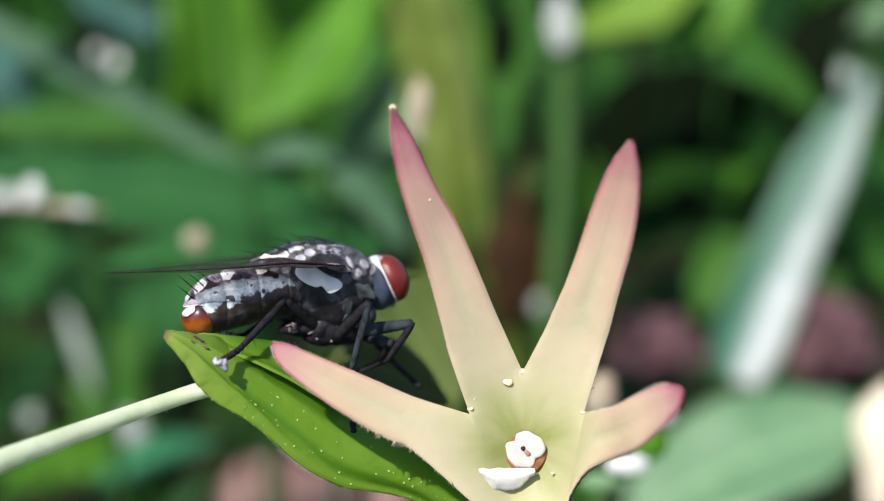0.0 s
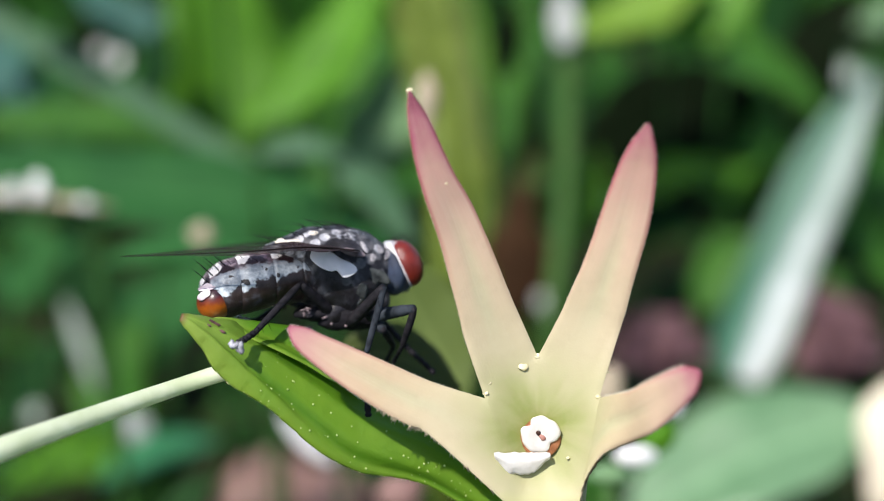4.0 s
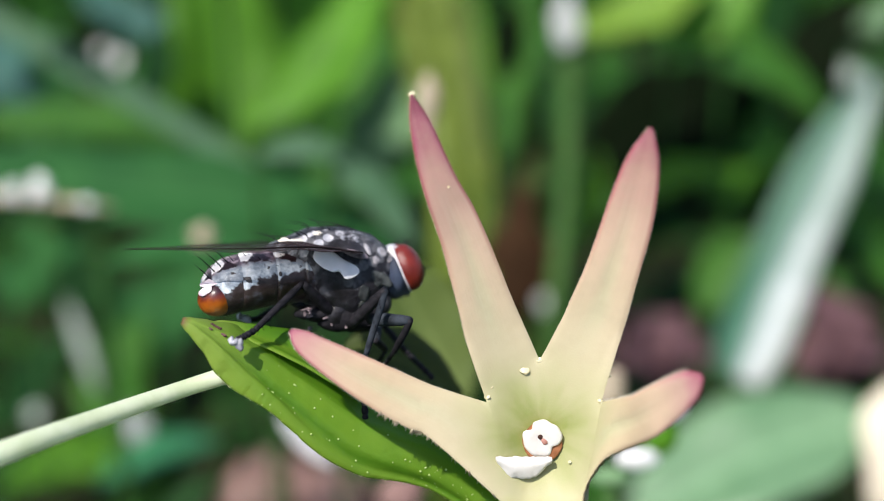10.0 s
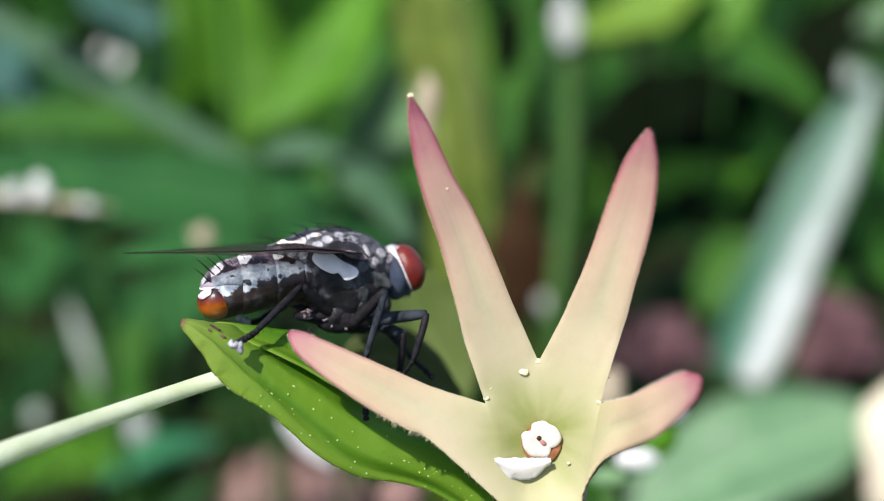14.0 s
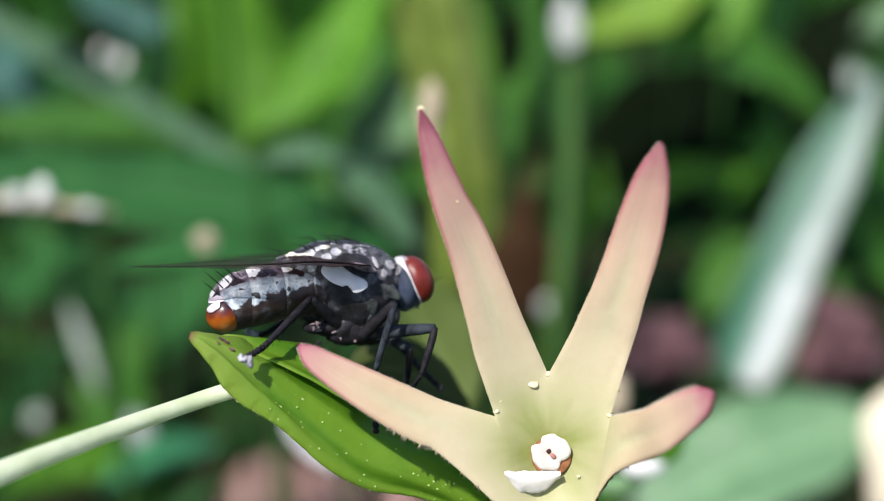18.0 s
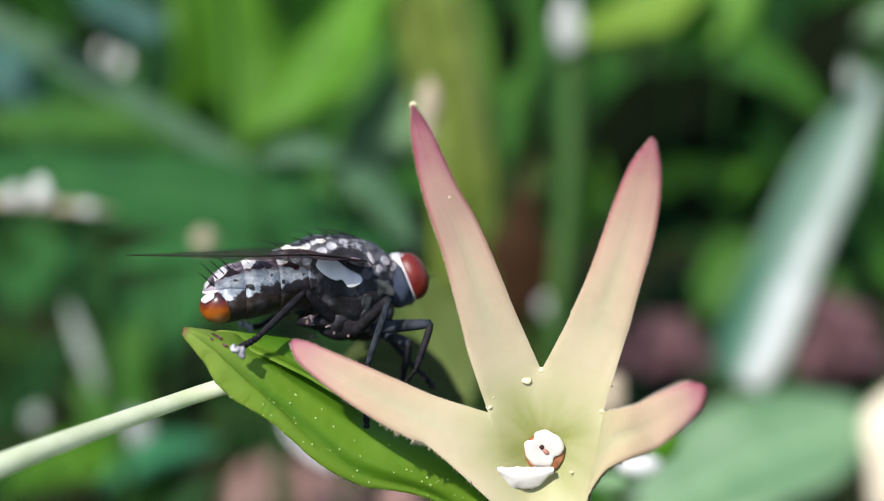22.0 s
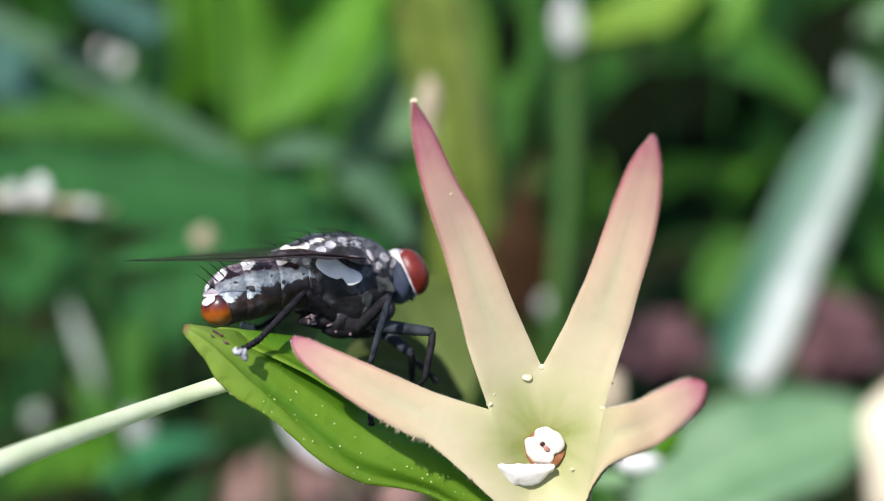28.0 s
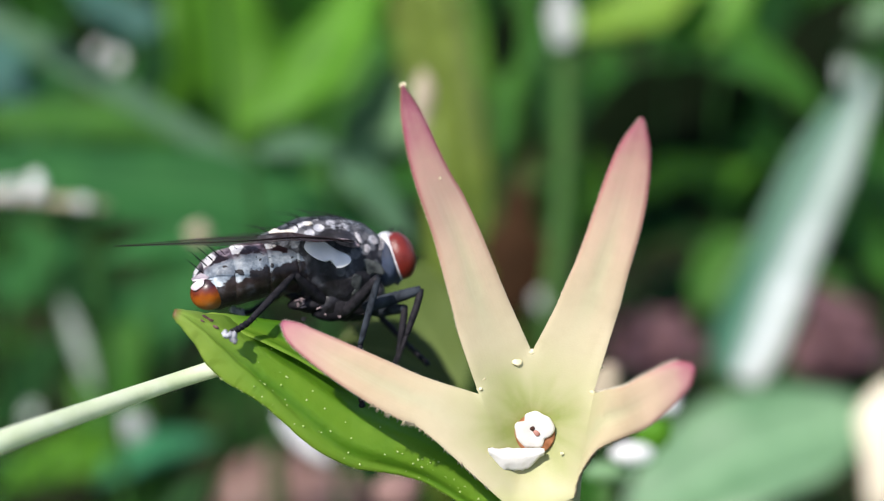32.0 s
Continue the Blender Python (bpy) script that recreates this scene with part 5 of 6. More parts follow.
# ---- the bract under the fly ----
def make_bract():
    o = V((2.85, 64.00, -13.70))
    ob = thing("green_bract", o, "bright green fleshy bract with tiny glands on its edge", "leaf")
    pts = [(-12.53, 59.20, -3.67), (-10.80, 60.10, -4.74), (-9.19, 60.90, -5.82), (-7.49, 61.60, -7.04), (-4.18, 62.50, -9.40), (-0.41, 63.20, -11.05), (2.65, 64.00, -13.10), (4.9, 64.3, -15.2)]
    widths = ((0.0, 0.5), (0.021, 0.85), (0.086, 1.65), (0.171, 2.9), (0.283, 3.7), (0.429, 4.1), (0.531, 4.5), (0.6, 4.4), (0.669, 3.9), (0.754, 3.6), (0.857, 3.6), (1, 3.0))
    n, cols = 186, 24
    line = curve_points([V(q) - o for q in pts], n)
    rings, edge, skin = [], [], []
    for i, q in enumerate(line):
        s = i / (n - 1)
        t = (line[min(i + 1, n - 1)] - line[max(i - 1, 0)]).normalized()
        # the hind part twists to face away from the light
        twist = min(1.0, max(0.0, (s - 0.50) / 0.30))
        twist = twist * twist * (3 - 2 * twist)
        f = V(0.2, -0.7, 0.7).lerp(V(0.38, -0.92, 0.02), twist)
        f = (f - t * f.dot(t)).normalized()
        side = t.cross(f)
        w = interp(widths, s) * (1 - 0.22 * twist)
        full = min(1.0, s / 0.2)
        top, low = [], []
        for j in range(cols + 1):
            a = j / cols
            u = 2 * a - 1
            ragged = 1 + (0.020 * noise.noise(V(30 * s, u * 2, 3)) + 0.022 * noise.noise(V(110 * s, u * 2, 5))) * abs(u) ** 6
            # a keel along the lower third, a shallow ridge above it, the upper half dished
            lift = -0.14 * w * (abs(u) - 0.5)
            keel = min(0.90, 0.60 + 0.467 * s)
            lift -= 0.24 * full * math.exp(-((a - keel) / 0.05) ** 2)
            lift += 0.10 * full * math.exp(-((a - keel - 0.14) / 0.10) ** 2) + 0.10 * full * math.exp(-((a - 0.45) / 0.10) ** 2)
            lift -= 0.35 * full * max(0, a - 0.86) / 0.14 * 0.7
            lift += 0.06 * w * math.sin(14 * s + (2 if u > 0 else 0)) * u * u + 0.05 * noise.noise(V(9 * s, 3 * u, 1))
            th = 0.55 * (1.0 - 0.8 * abs(u) ** 3) * min(1.0, w)
            p = q + side * (u * w / 2 * ragged) + f * lift
            top.append(p + f * th / 2)
            low.append(p - f * th / 2)
        rings.append(top + low[::-1])
        edge.append((top[-1], side, f, t))
        skin.append(top)
    half = cols + 1
    bm = bmesh.new()
    loft(bm, rings, uv=lambda i, j: ((j % (2 * half)) / cols if (j % (2 * half)) < half else (2 * half - 1 - j % (2 * half)) / cols, i / (n - 1)))
    part("blade", bm, BRACT, ob)
    # the second, shorter lobe of the tip, curling behind the first
    bm = bmesh.new()
    blade(bm, [V(q) - o for q in ((-11.35, 61.2, -3.90), (-10.3, 61.4, -4.22), (-9.0, 61.7, -4.70), (-7.3, 62.2, -5.35), (-5.6, 62.8, -6.25), (-3.6, 63.3, -7.4))], ((0, 0.2), (0.06, 0.55), (0.22, 0.95), (0.4, 1.6), (0.6, 2.4), (0.8, 2.9), (1, 2.8)), (0.2, -0.6, 0.8), 0.3, 0.2, n=24, cols=8)
    part("tip_lobe", bm, BRACT, ob, "green curled lobe of the tip")
    rng = random.Random(3)
    for spot, rad in ((0.13, 0.34), (0.155, 0.16), (0.10, 0.10)):
        bm = bmesh.new()
        q = skin[int(spot * 160)][8 if rad > 0.2 else 12]
        for v in ball(bm, q, (rad * 1.2, 0.05, rad * 0.6), Euler((0.5, 0.45, 0)).to_matrix(), 12, 8):
            v.co += (v.co - q) * 0.8 * noise.noise(v.co * 3)
        part("withered_spot", bm, SPOT, ob, "brown withered fleck near the tip")
    bm, bm_hair = bmesh.new(), bmesh.new()
    for k in range(70):
        i = rng.randint(60, 170)
        j = rng.randint(14, 23) if k < 56 else rng.randint(3, 13)
        q = skin[i][j].lerp(skin[i + 1][j], rng.random())
        r = rng.choice((0.022, 0.03, 0.04, 0.055)) * (1 if k < 56 else 0.8)
        ball(bm, q + V(0.2, -0.7, 0.7) * r * 0.5, (r, r, r), None, 7, 5)
    for k in range(150):
        i = rng.randint(24, n - 3)
        p, side, f, t = edge[i]
        q = p.lerp(edge[i + 1][0], rng.random()) - side * 0.04 - f * rng.uniform(0, 0.12)
        r = rng.uniform(0.015, 0.05)
        if k % 6 == 0:
            ball(bm, q, (r, r, r), None, 7, 5)
        else:
            hair(bm_hair, q, (side + t * rng.uniform(-0.5, 0.6) + f * rng.uniform(-0.3, 0.3)) * rng.uniform(0.06, 0.17), r)
    part("edge_hairs", bm_hair, GREENGLAND, ob, "short pale green hairs along the edge", kind="stuff")
    part("glands", bm, GREENGLAND, ob, "tiny pale resin glands", kind="stuff")
    # two larger drops hang where the side stalk joins
    for q, r in (((-10.58, 61.4, -7.02), 0.15), ((-9.82, 61.3, -7.05), 0.10)):
        bm = bmesh.new()
        q = V(q) - o
        ball(bm, q, (r, r, r * 1.3), None, 12, 9)
        tube(bm, [q + V(0.02, 0.05, 0.40), q + V(0, 0, 0.05)], ((0, 0.05), (1, 0.07)), 5, 7)
        part("resin_drop", bm, GLAND, ob, "small pale drop on a short hair")
    return ob


make_bract()


def make_side_stalk():
    pts = [(-9.73, 61.30, -6.27), (-11.05, 61.60, -6.66), (-12.94, 61.20, -7.24), (-16.32, 58.20, -8.29), (-19.84, 54.50, -9.45), (-23.23, 53.00, -10.97), (-31.30, 56.00, -16.01)]
    o = to_ground(pts[-1])
    ob = thing("side_stalk", o, "pale green hairy flower stalk joining the bract", "stem")
    bm = bmesh.new()
    line = tube(bm, [V(p) - o for p in pts] + [(0, 0, 0)], ((0, 0.52), (0.05, 0.46), (0.3, 0.43), (1, 0.8)), 40, 14)
    s = part("stalk", bm, STALK, ob)
    rng = random.Random(9)
    bm = bmesh.new()
    for k in range(500):
        i = rng.randint(0, 22)
        q = line[i].lerp(line[i + 1], rng.random())
        a = rng.uniform(0, math.tau)
        d = V(0.3, math.cos(a), math.sin(a))
        hair(bm, q + d * 0.40, d * rng.uniform(0.06, 0.16), 0.010)
    part("hairs", bm, HAIR, ob, "fine pale hairs", kind="stuff")
    return ob


make_side_stalk()


def make_far_bud():
    o = V((16.46, 104.00, -18.88))
    root = to_ground(o)
    ob = thing("flower_bud", root, "small white and green flower bud, out of focus", "flower")
    d = o - root
    for name, c, r, mat in (("tip", (19.41, 104.00, -13.81), (1.6, 1.2, 1.0), PETAL), ("sepal", (18.82, 105.00, -16.18), (1.8, 1.3, 1.8), LEAF_BRIGHT),
                            ("petal", (16.69, 103.00, -17.88), (1.9, 1.1, 0.95), PETAL), ("base", (14.92, 105.00, -19.79), (2.2, 1.2, 0.9), LEAF_PALE)):
        bm = bmesh.new()
        ball(bm, V(c) - root, r, None, 16, 10)
        part(name, bm, mat, ob)
    bm = bmesh.new()
    tube(bm, [(0, 0, 0), d * 0.5, V((14.67, 105.00, -20.08)) - root], ((0, 0.9), (1, 0.7)), 10, 7)
    part("stalk", bm, STEM_PALE, ob)


make_far_bud()


# ---- the fly ----
FLY_AT, FLY_TURN = V((-5.60, 65.50, -2.01)), (0, -4, 17)
FLY_POSE = pose(*FLY_AT, *FLY_TURN)
RIG_TO_FLY = FLY_POSE.inverted()


def on_fly(p):
    """A place in the resting camera's space, in the fly's own space."""
    return RIG_TO_FLY @ V(p)


HEAD_AT = V(3.57, 0, 0.52)
HIP = {-1: on_fly((-3.64, 64.20, -3.87)), 1: on_fly((-3.47, 66.80, -4.22))}
FEMUR, SHIN, TARSUS = 3.2, 2.5, 2.1


def body_rings(bm, stops, n=20, seg=28, flat=1.0):
    """A lofted body: (x, z centre, half width, half height) stops."""
    rings = []
    for i in range(n):
        s = i / (n - 1)
        x, z, w, h = (interp([(a[0], a[1 + k]) for a in stops], s) for k in range(4))
        rings.append([V(x, w * math.cos(a), z + h * math.sin(a)) for a in (math.tau * j / seg for j in range(seg))])
    loft(bm, rings)


def leg_segment(name, a, b, r0, r1, material, parent, label="", spines=8, seed=0, tail=()):
    """A limb piece from a to b, with spines; tail: further points of a thin foot."""
    bm = bmesh.new()
    a, b = V(a), V(b)
    tube(bm, [a, a.lerp(b, 0.35), a.lerp(b, 0.7), b], ((0, r0 * 0.75), (0.25, r0), (0.75, (r0 + r1) / 2), (1, r1)), 10, 10)
    ob = part(name, bm, material, parent, label)
    if spines:
        rng = random.Random(seed)
        d = (b - a).normalized()
        o = d.orthogonal().normalized()
        bm = bmesh.new()
        for k in range(spines):
            q = Matrix.Rotation(rng.uniform(0, math.tau), 3, d) @ o
            hair(bm, a.lerp(b, rng.uniform(0.1, 0.95)) + q * r1 * 0.7, q * rng.uniform(0.2, 0.5) + d * 0.25, 0.03)
        part("spines", bm, BLACK, ob if parent.name.startswith("flesh") else parent, "short black spines", kind="stuff")
    return ob


def foot_line(pts, r=0.16):
    """A jointed foot as one tapering string of beads."""
    line = curve_points(pts, 26)
    bm = bmesh.new()
    stops = []
    for i in range(26):
        stops.append((i / 25, r * (0.75 + 0.4 * abs(math.sin(i / 25 * 5 * math.pi)))))
    tube(bm, line, stops, 26, 8)
    return bm


def tarsus(parent, pts, material=BLACK, pads=True):
    line = [V(p) for p in pts]
    part("foot", foot_line(line), material, parent)
    e, d = line[-1], (line[-1] - line[-2]).normalized()
    for i, (ox, oz, r) in enumerate(((-0.20, 0.05, 0.17), (0.16, -0.16, 0.19), (-0.02, -0.02, 0.13)) if pads else ()):
        bm = bmesh.new()
        c = e + d * 0.08 + V(ox, -0.05 - 0.05 * i, oz - 0.06)
        for v in ball(bm, c, (r, r * 0.7, r * 1.25), Euler((0, 0.5 * ox / r, 0)).to_matrix(), 14, 10):
            v.co += (v.co - c) * 0.9 * noise.noise(v.co * 5 + V(i, 0, 0))
        part("foot_pad", bm, PAD, parent, "whitish foot pad")


def make_fly():
    fly = thing("flesh_fly", FLY_AT, "grey and black chequered fly with red eyes sitting on a bract", "fly", turn=FLY_TURN)
    rng = random.Random(11)
    # abdomen: overlapping plates
    stops = ((0, -0.6, 0.45, 1.6, 1.35), (0.2, -1.8, 0.52, 1.95, 1.42), (0.45, -3.3, 0.54, 2.05, 1.50), (0.66, -4.7, 0.43, 2.0, 1.58), (0.84, -6.0, 0.18, 1.7, 1.52), (0.94, -6.7, 0.0, 1.3, 1.22), (1, -7.1, -0.1, 0.8, 0.8))
    cuts = (0.0, 0.20, 0.45, 0.71, 0.915, 1.0)
    for k in range(5):
        bm = bmesh.new()
        rings = []
        a, b = cuts[k], min(1.0, cuts[k + 1] + 0.03)
        for i in range(11):
            s = a + (b - a) * i / 10
            x, z, w, h = (interp([(q[0], q[1 + m]) for q in stops], s) for m in range(4))
            g = 0.975 + 0.04 * math.sin(0.5 * math.pi * i / 10) - (0.07 if i == 10 else 0) - (0.05 if i == 0 else 0)
            rings.append([V(x, g * w * math.cos(t), z + g * h * math.sin(t)) for t in (math.tau * j / 48 for j in range(48))])
        loft(bm, rings, uv=lambda i, j, k=k: (k + 0.01 + 0.98 * i / 10, math.sin(math.tau * j / 48)))
        part("abdomen_plate", bm, ABDOMEN, fly, "silvery plate with dark chequers")
    bm = bmesh.new()
    for v in ball(bm, (-6.45, -0.5, -0.30), (0.97, 1.15, 1.0), None, 30, 20):
        v.co.x += 0.10 * max(0, v.co.z + 0.4)
        v.co.z -= 0.10 * max(0.0, -6.9 - v.co.x)
    part("tail_tip", bm, ORANGE, fly, "glossy orange tail tip")
    # a broad pale scale above it; the small lower one stands for a highlight
    for n, u, w, lab in ((V(-0.30, -0.62, 0.86), 0.62, 0.34, "broad pinkish-white scale above the tail tip"), (V(-0.62, -0.72, 0.40), 0.40, 0.27, "small pinkish-white patch standing in for a highlight")):
        n.normalize()
        bm = bmesh.new()
        q = V(-6.45 + 0.98 * n.x, -0.5 + 1.16 * n.y, -0.28 + 1.01 * n.z)
        for v in ball(bm, (0, 0, 0), (u, 0.06, w), None, 22, 10):
            v.co += V(0.22 * u, 0, 0.40 * w) * noise.noise(v.co * 2.4 + n * 4)
            v.co.z += 0.25 * w * math.sin(2.6 * v.co.x / u)
            v.co = q + V(0, -1, 0).rotation_difference(n).to_matrix() @ v.co
        part("tail_scale", bm, PINKPLATE, fly, lab)
    # thorax
    bm = bmesh.new()
    body_rings(bm, ((0, -3.2, 1.75, 0.5, 0.4), (0.1, -2.7, 1.45, 1.2, 1.15), (0.3, -1.3, 0.8, 2.0, 2.3), (0.58, 0.7, 0.42, 2.2, 2.6), (0.8, 2.1, 0.42, 1.8, 2.1), (0.93, 2.65, 0.58, 1.4, 1.45), (1, 3.2, 0.65, 0.9, 0.9)), 24, 36)
    thorax = part("thorax", bm, THORAX, fly, "grey thorax with black stripes")
    bm = bmesh.new()
    ball(bm, (-2.75, 0, 1.95), (0.95, 1.25, 0.55), None, 20, 12)
    part("scutellum", bm, THORAX, fly, "grey shield at the back of the thorax")
    for q, rad in ((V(-2.30, -1.10, 2.36), (0.66, 0.22, 0.12)), (V(-1.05, -1.15, 2.72), (0.30, 0.16, 0.06)), (V(-2.75, -0.55, 2.52), (0.28, 0.14, 0.07))):
        bm = bmesh.new()
        for v in ball(bm, q, rad, Euler((0.7, 0.1, 0)).to_matrix(), 14, 8):
            v.co += (v.co - q) * 0.6 * noise.noise(v.co * 2.5)
        part("pale_plate", bm, CREAMPLATE, fly, "cream-white dusted plate")
    for s in (-1, 1):
        for x, z, r in ((-0.2, -1.5, 0.75), (1.0, -1.6, 0.8), (2.1, -1.2, 0.75)):
            bm = bmesh.new()
            ball(bm, (x, s * 0.85, z), (r, 0.62, r), None, 14, 10)
            part("leg_base", bm, THORAX, fly, "dark leg base")
    for q, rad in (((-1.0, -0.4, -1.45), (1.2, 0.85, 0.55)), ((0.6, -0.5, -1.95), (1.7, 1.0, 0.7))):
        bm = bmesh.new()
        for v in ball(bm, q, rad, None, 20, 12):
            v.co += (v.co - V(q)) * 0.25 * noise.noise(v.co * 1.6)
        part("belly", bm, BLACK, fly, "dark hairy underside")
    bm = bmesh.new()
    for k in range(16):
        q = V(rng.uniform(-2.2, 0.3), -1.0 - rng.uniform(0, 0.3), rng.uniform(-2.35, -1.2))
        for v in ball(bm, q, (rng.uniform(0.05, 0.22), 0.08, rng.uniform(0.04, 0.09)), Euler((0, rng.uniform(-0.4, 0.6), 0)).to_matrix(), 8, 6):
            v.co += (v.co - q) * 0.7 * noise.noise(v.co * 5)
    part("belly_dusting", bm, PINKDUST, fly, "pinkish-grey dusting of the underside", kind="stuff")
    # plates of the side and shoulder
    for x, z, rx, rz, tilt, mat, lab in ((1.95, 0.15, 0.80, 0.36, 0.75, PLEURA, "greenish-grey side plate"), (1.1, -0.55, 0.50, 0.30, 0.6, PLEURA, "greenish-grey side plate"),
                                         (2.15, -0.75, 0.34, 0.12, 0.6, PLEURA, "greenish-grey side plate"), (1.1, -1.1, 0.5, 0.16, 0.2, PLEURA, "greenish-grey side plate"),
                                         (2.35, 1.55, 0.30, 0.26, -0.4, SHOULDER, "grey shoulder plate"), (1.9, 1.15, 0.24, 0.18, -0.6, SHOULDER, "grey shoulder plate"),
                                         (2.75, 1.2, 0.22, 0.30, -0.2, SHOULDER, "grey shoulder plate"), (1.5, 1.75, 0.34, 0.14, -0.5, SHOULDER, "grey shoulder plate")):
        sx = (x + 3.2) / 6.4
        w = interp(((0, 0.5), (0.3, 2.0), (0.61, 2.2), (0.83, 1.8), (0.92, 1.4)), sx)
        h = interp(((0, 0.4), (0.3, 2.3), (0.61, 2.6), (0.83, 2.1), (0.92, 1.45)), sx)
        for s in (-1, 1):
            q = V(x, s * w * math.sqrt(max(0.05, 1 - ((z - 0.45) / h) ** 2)), z)
            n = V(0.1, s * (q.y / w ** 2) * s, (z - 0.45) / h ** 2).normalized()
            bm = bmesh.new()
            turn = V(0, 1, 0).rotation_difference(n).to_matrix() @ Euler((0, tilt, 0)).to_matrix()
            for v in ball(bm, (0, 0, 0), (rx, 0.05, rz), None, 18, 10):
                v.co += V(0.35 * rx, 0, 0.4 * rz) * noise.noise(v.co * 2.0 + q)
                v.co = q + turn @ v.co
            part("body_plate", bm, mat, fly, lab)
    # bristles: long and curved on the back, short between
    bm = bmesh.new()
    for k in range(150):
        a = rng.uniform(0.25, math.pi - 0.25)
        x = rng.uniform(-3.0, 2.7)
        s = (x + 3.2) / 6.4
        w, z0, hh = (interp(q, s) for q in (((0, 0.5), (0.3, 2.0), (0.58, 2.2), (1, 1.0)), ((0, 1.75), (0.3, 0.7), (0.6, 0.35), (1, 0.5)), ((0, 0.4), (0.3, 2.3), (0.58, 2.6), (1, 1.3))))
        if x < 2.2 and abs(math.cos(a)) > 0.72:
            continue
        p = V(x, w * math.cos(a), z0 + hh * math.sin(a))
        n = V(-0.35, math.cos(a), math.sin(a) * 0.8)
        if k % 4 == 0:
            bristle(bm, p, n * rng.uniform(0.8, 1.3), V(-rng.uniform(0.7, 1.3), 0, -0.25), 0.028)
        else:
            bristle(bm, p, n * rng.uniform(0.2, 0.45), V(-0.25, 0, -0.05), 0.020)
    part("bristles", bm, BLACK, thorax, "stiff black bristles", kind="stuff")
    bm = bmesh.new()
    for k in range(70):
        s = 0.8 * rng.random()
        x, z, w, h = (interp([(q[0], q[1 + m]) for q in stops], s) for m in range(4))
        a = rng.uniform(-0.4, math.pi + 0.4)
        p = V(x, w * math.cos(a), z + h * math.sin(a))
        bristle(bm, p, V(-0.5, math.cos(a), math.sin(a)) * rng.uniform(0.12, 0.3), V(-0.15, 0, 0), 0.015)
    for k in range(9):
        x = -4.6 - 0.20 * k
        y = (-1.0, -0.4, 0.5)[k % 3]
        bristle(bm, (x, y, 1.60 - 0.11 * k - 0.25 * abs(y)), V(-0.45, -0.1, 0.80) * rng.uniform(0.8, 1.35), V(-0.25, 0, 0.05), 0.032)
    for k, (x, z) in enumerate(((-5.75, 1.42), (-6.10, 1.22), (-6.45, 0.98), (-6.75, 0.70))):
        bristle(bm, (x, -0.95, z), V(-0.62, -0.15, 0.72) * (1.35, 1.15, 1.3, 1.0)[k], V(-0.20, 0, 0.10), 0.045)
    part("tail_bristles", bm, BLACK, fly, "black bristles on the abdomen", kind="stuff")
    # calypters and wings
    for s in (-1, 1):
        bm = bmesh.new()
        o = V(-0.42, s * 2.55, 1.10)
        tilt = Euler((s * 0.30, 0.42, 0)).to_matrix()
        for v in ball(bm, (0, 0, 0), (1.30, 0.10, 0.52), None, 48, 18):
            e, h = v.co.x / 1.30, v.co.z / 0.52
            # a blunt hind corner, a straight upper edge, a notch before the rounded fore lobe
            v.co.z += 0.16 * max(0, -e) * (1 if h > 0 else -0.2) - 0.22 * math.exp(-((e - 0.62) / 0.30) ** 2) * max(0, -h) + 0.22 * math.exp(-((e - 0.22) / 0.14) ** 2) * max(0, -h)
            v.co.z -= 0.16 * max(0, h) * math.exp(-((e - 0.35) / 0.4) ** 2)
            v.co.y += s * 0.10 * noise.noise(v.co * 1.5)
            v.co = o + tilt @ v.co
        part("calypter", bm, LOBE, fly, "pale lilac-white lobe under the wing base")
        bm = bmesh.new()
        ball(bm, (0.75, s * 2.12, 1.52), (0.70, 0.10, 0.20), Euler((s * 0.3, 0.32, 0)).to_matrix(), 20, 10)
        part("small_calypter", bm, PINKDUST, fly, "small pale lobe at the wing root")
        # wing: flat, swept back and out
        bm = bmesh.new()
        root = on_fly((-4.02, 63.60, -0.38)) if s < 0 else on_fly((-4.48, 67.00, 0.12))
        tip = on_fly((-15.81, 60.60, -0.31)) if s < 0 else on_fly((-15.51, 70.50, -0.16))
        mid = root.lerp(tip, 0.5) + V(0.2, s * 0.8, 0.1)
        # its hind edge hangs a little, so that a narrow band of it shows from the side
        roll = V(0.05, -0.07, 1) if s > 0 else V(0.05, -0.16, 1)
        blade(bm, [root, root.lerp(mid, 0.42) + V(0, 0, 0.22 if s < 0 else 0), mid, tip], ((0, 0.9), (0.12, 2.6), (0.35, 3.5), (0.6, 2.9), (0.85, 1.9), (0.96, 0.9), (1, 0.2)), tuple(roll), 0.03, 0.04, n=30, cols=10, wave=0.02)
        wing = part("wing", bm, WING, fly, "smoky clear wing with brown veins")
        bm = bmesh.new()
        tube(bm, [root, root.lerp(mid, 0.5) + V(0.1, s * 0.75, 0.2 if s < 0 else 0), mid + V(0, s * 1.3, 0.02), tip.lerp(mid, 0.25) + V(0, s * 0.9, 0), tip], ((0, 0.08), (0.3, 0.045), (0.6, 0.028), (0.9, 0.018), (1, 0.008)), 22, 7)
        part("front_vein", bm, VEIN, wing, "thick dark front vein")
        bm = bmesh.new()
        tube(bm, [root, root.lerp(mid, 0.42) + V(0, 0, 0.22 if s < 0 else 0), mid], ((0, 0.07), (0.5, 0.03), (1, 0.012)), 12, 6)
        part("middle_vein", bm, VEIN, wing, "dark middle vein")
    # head
    bm = bmesh.new()
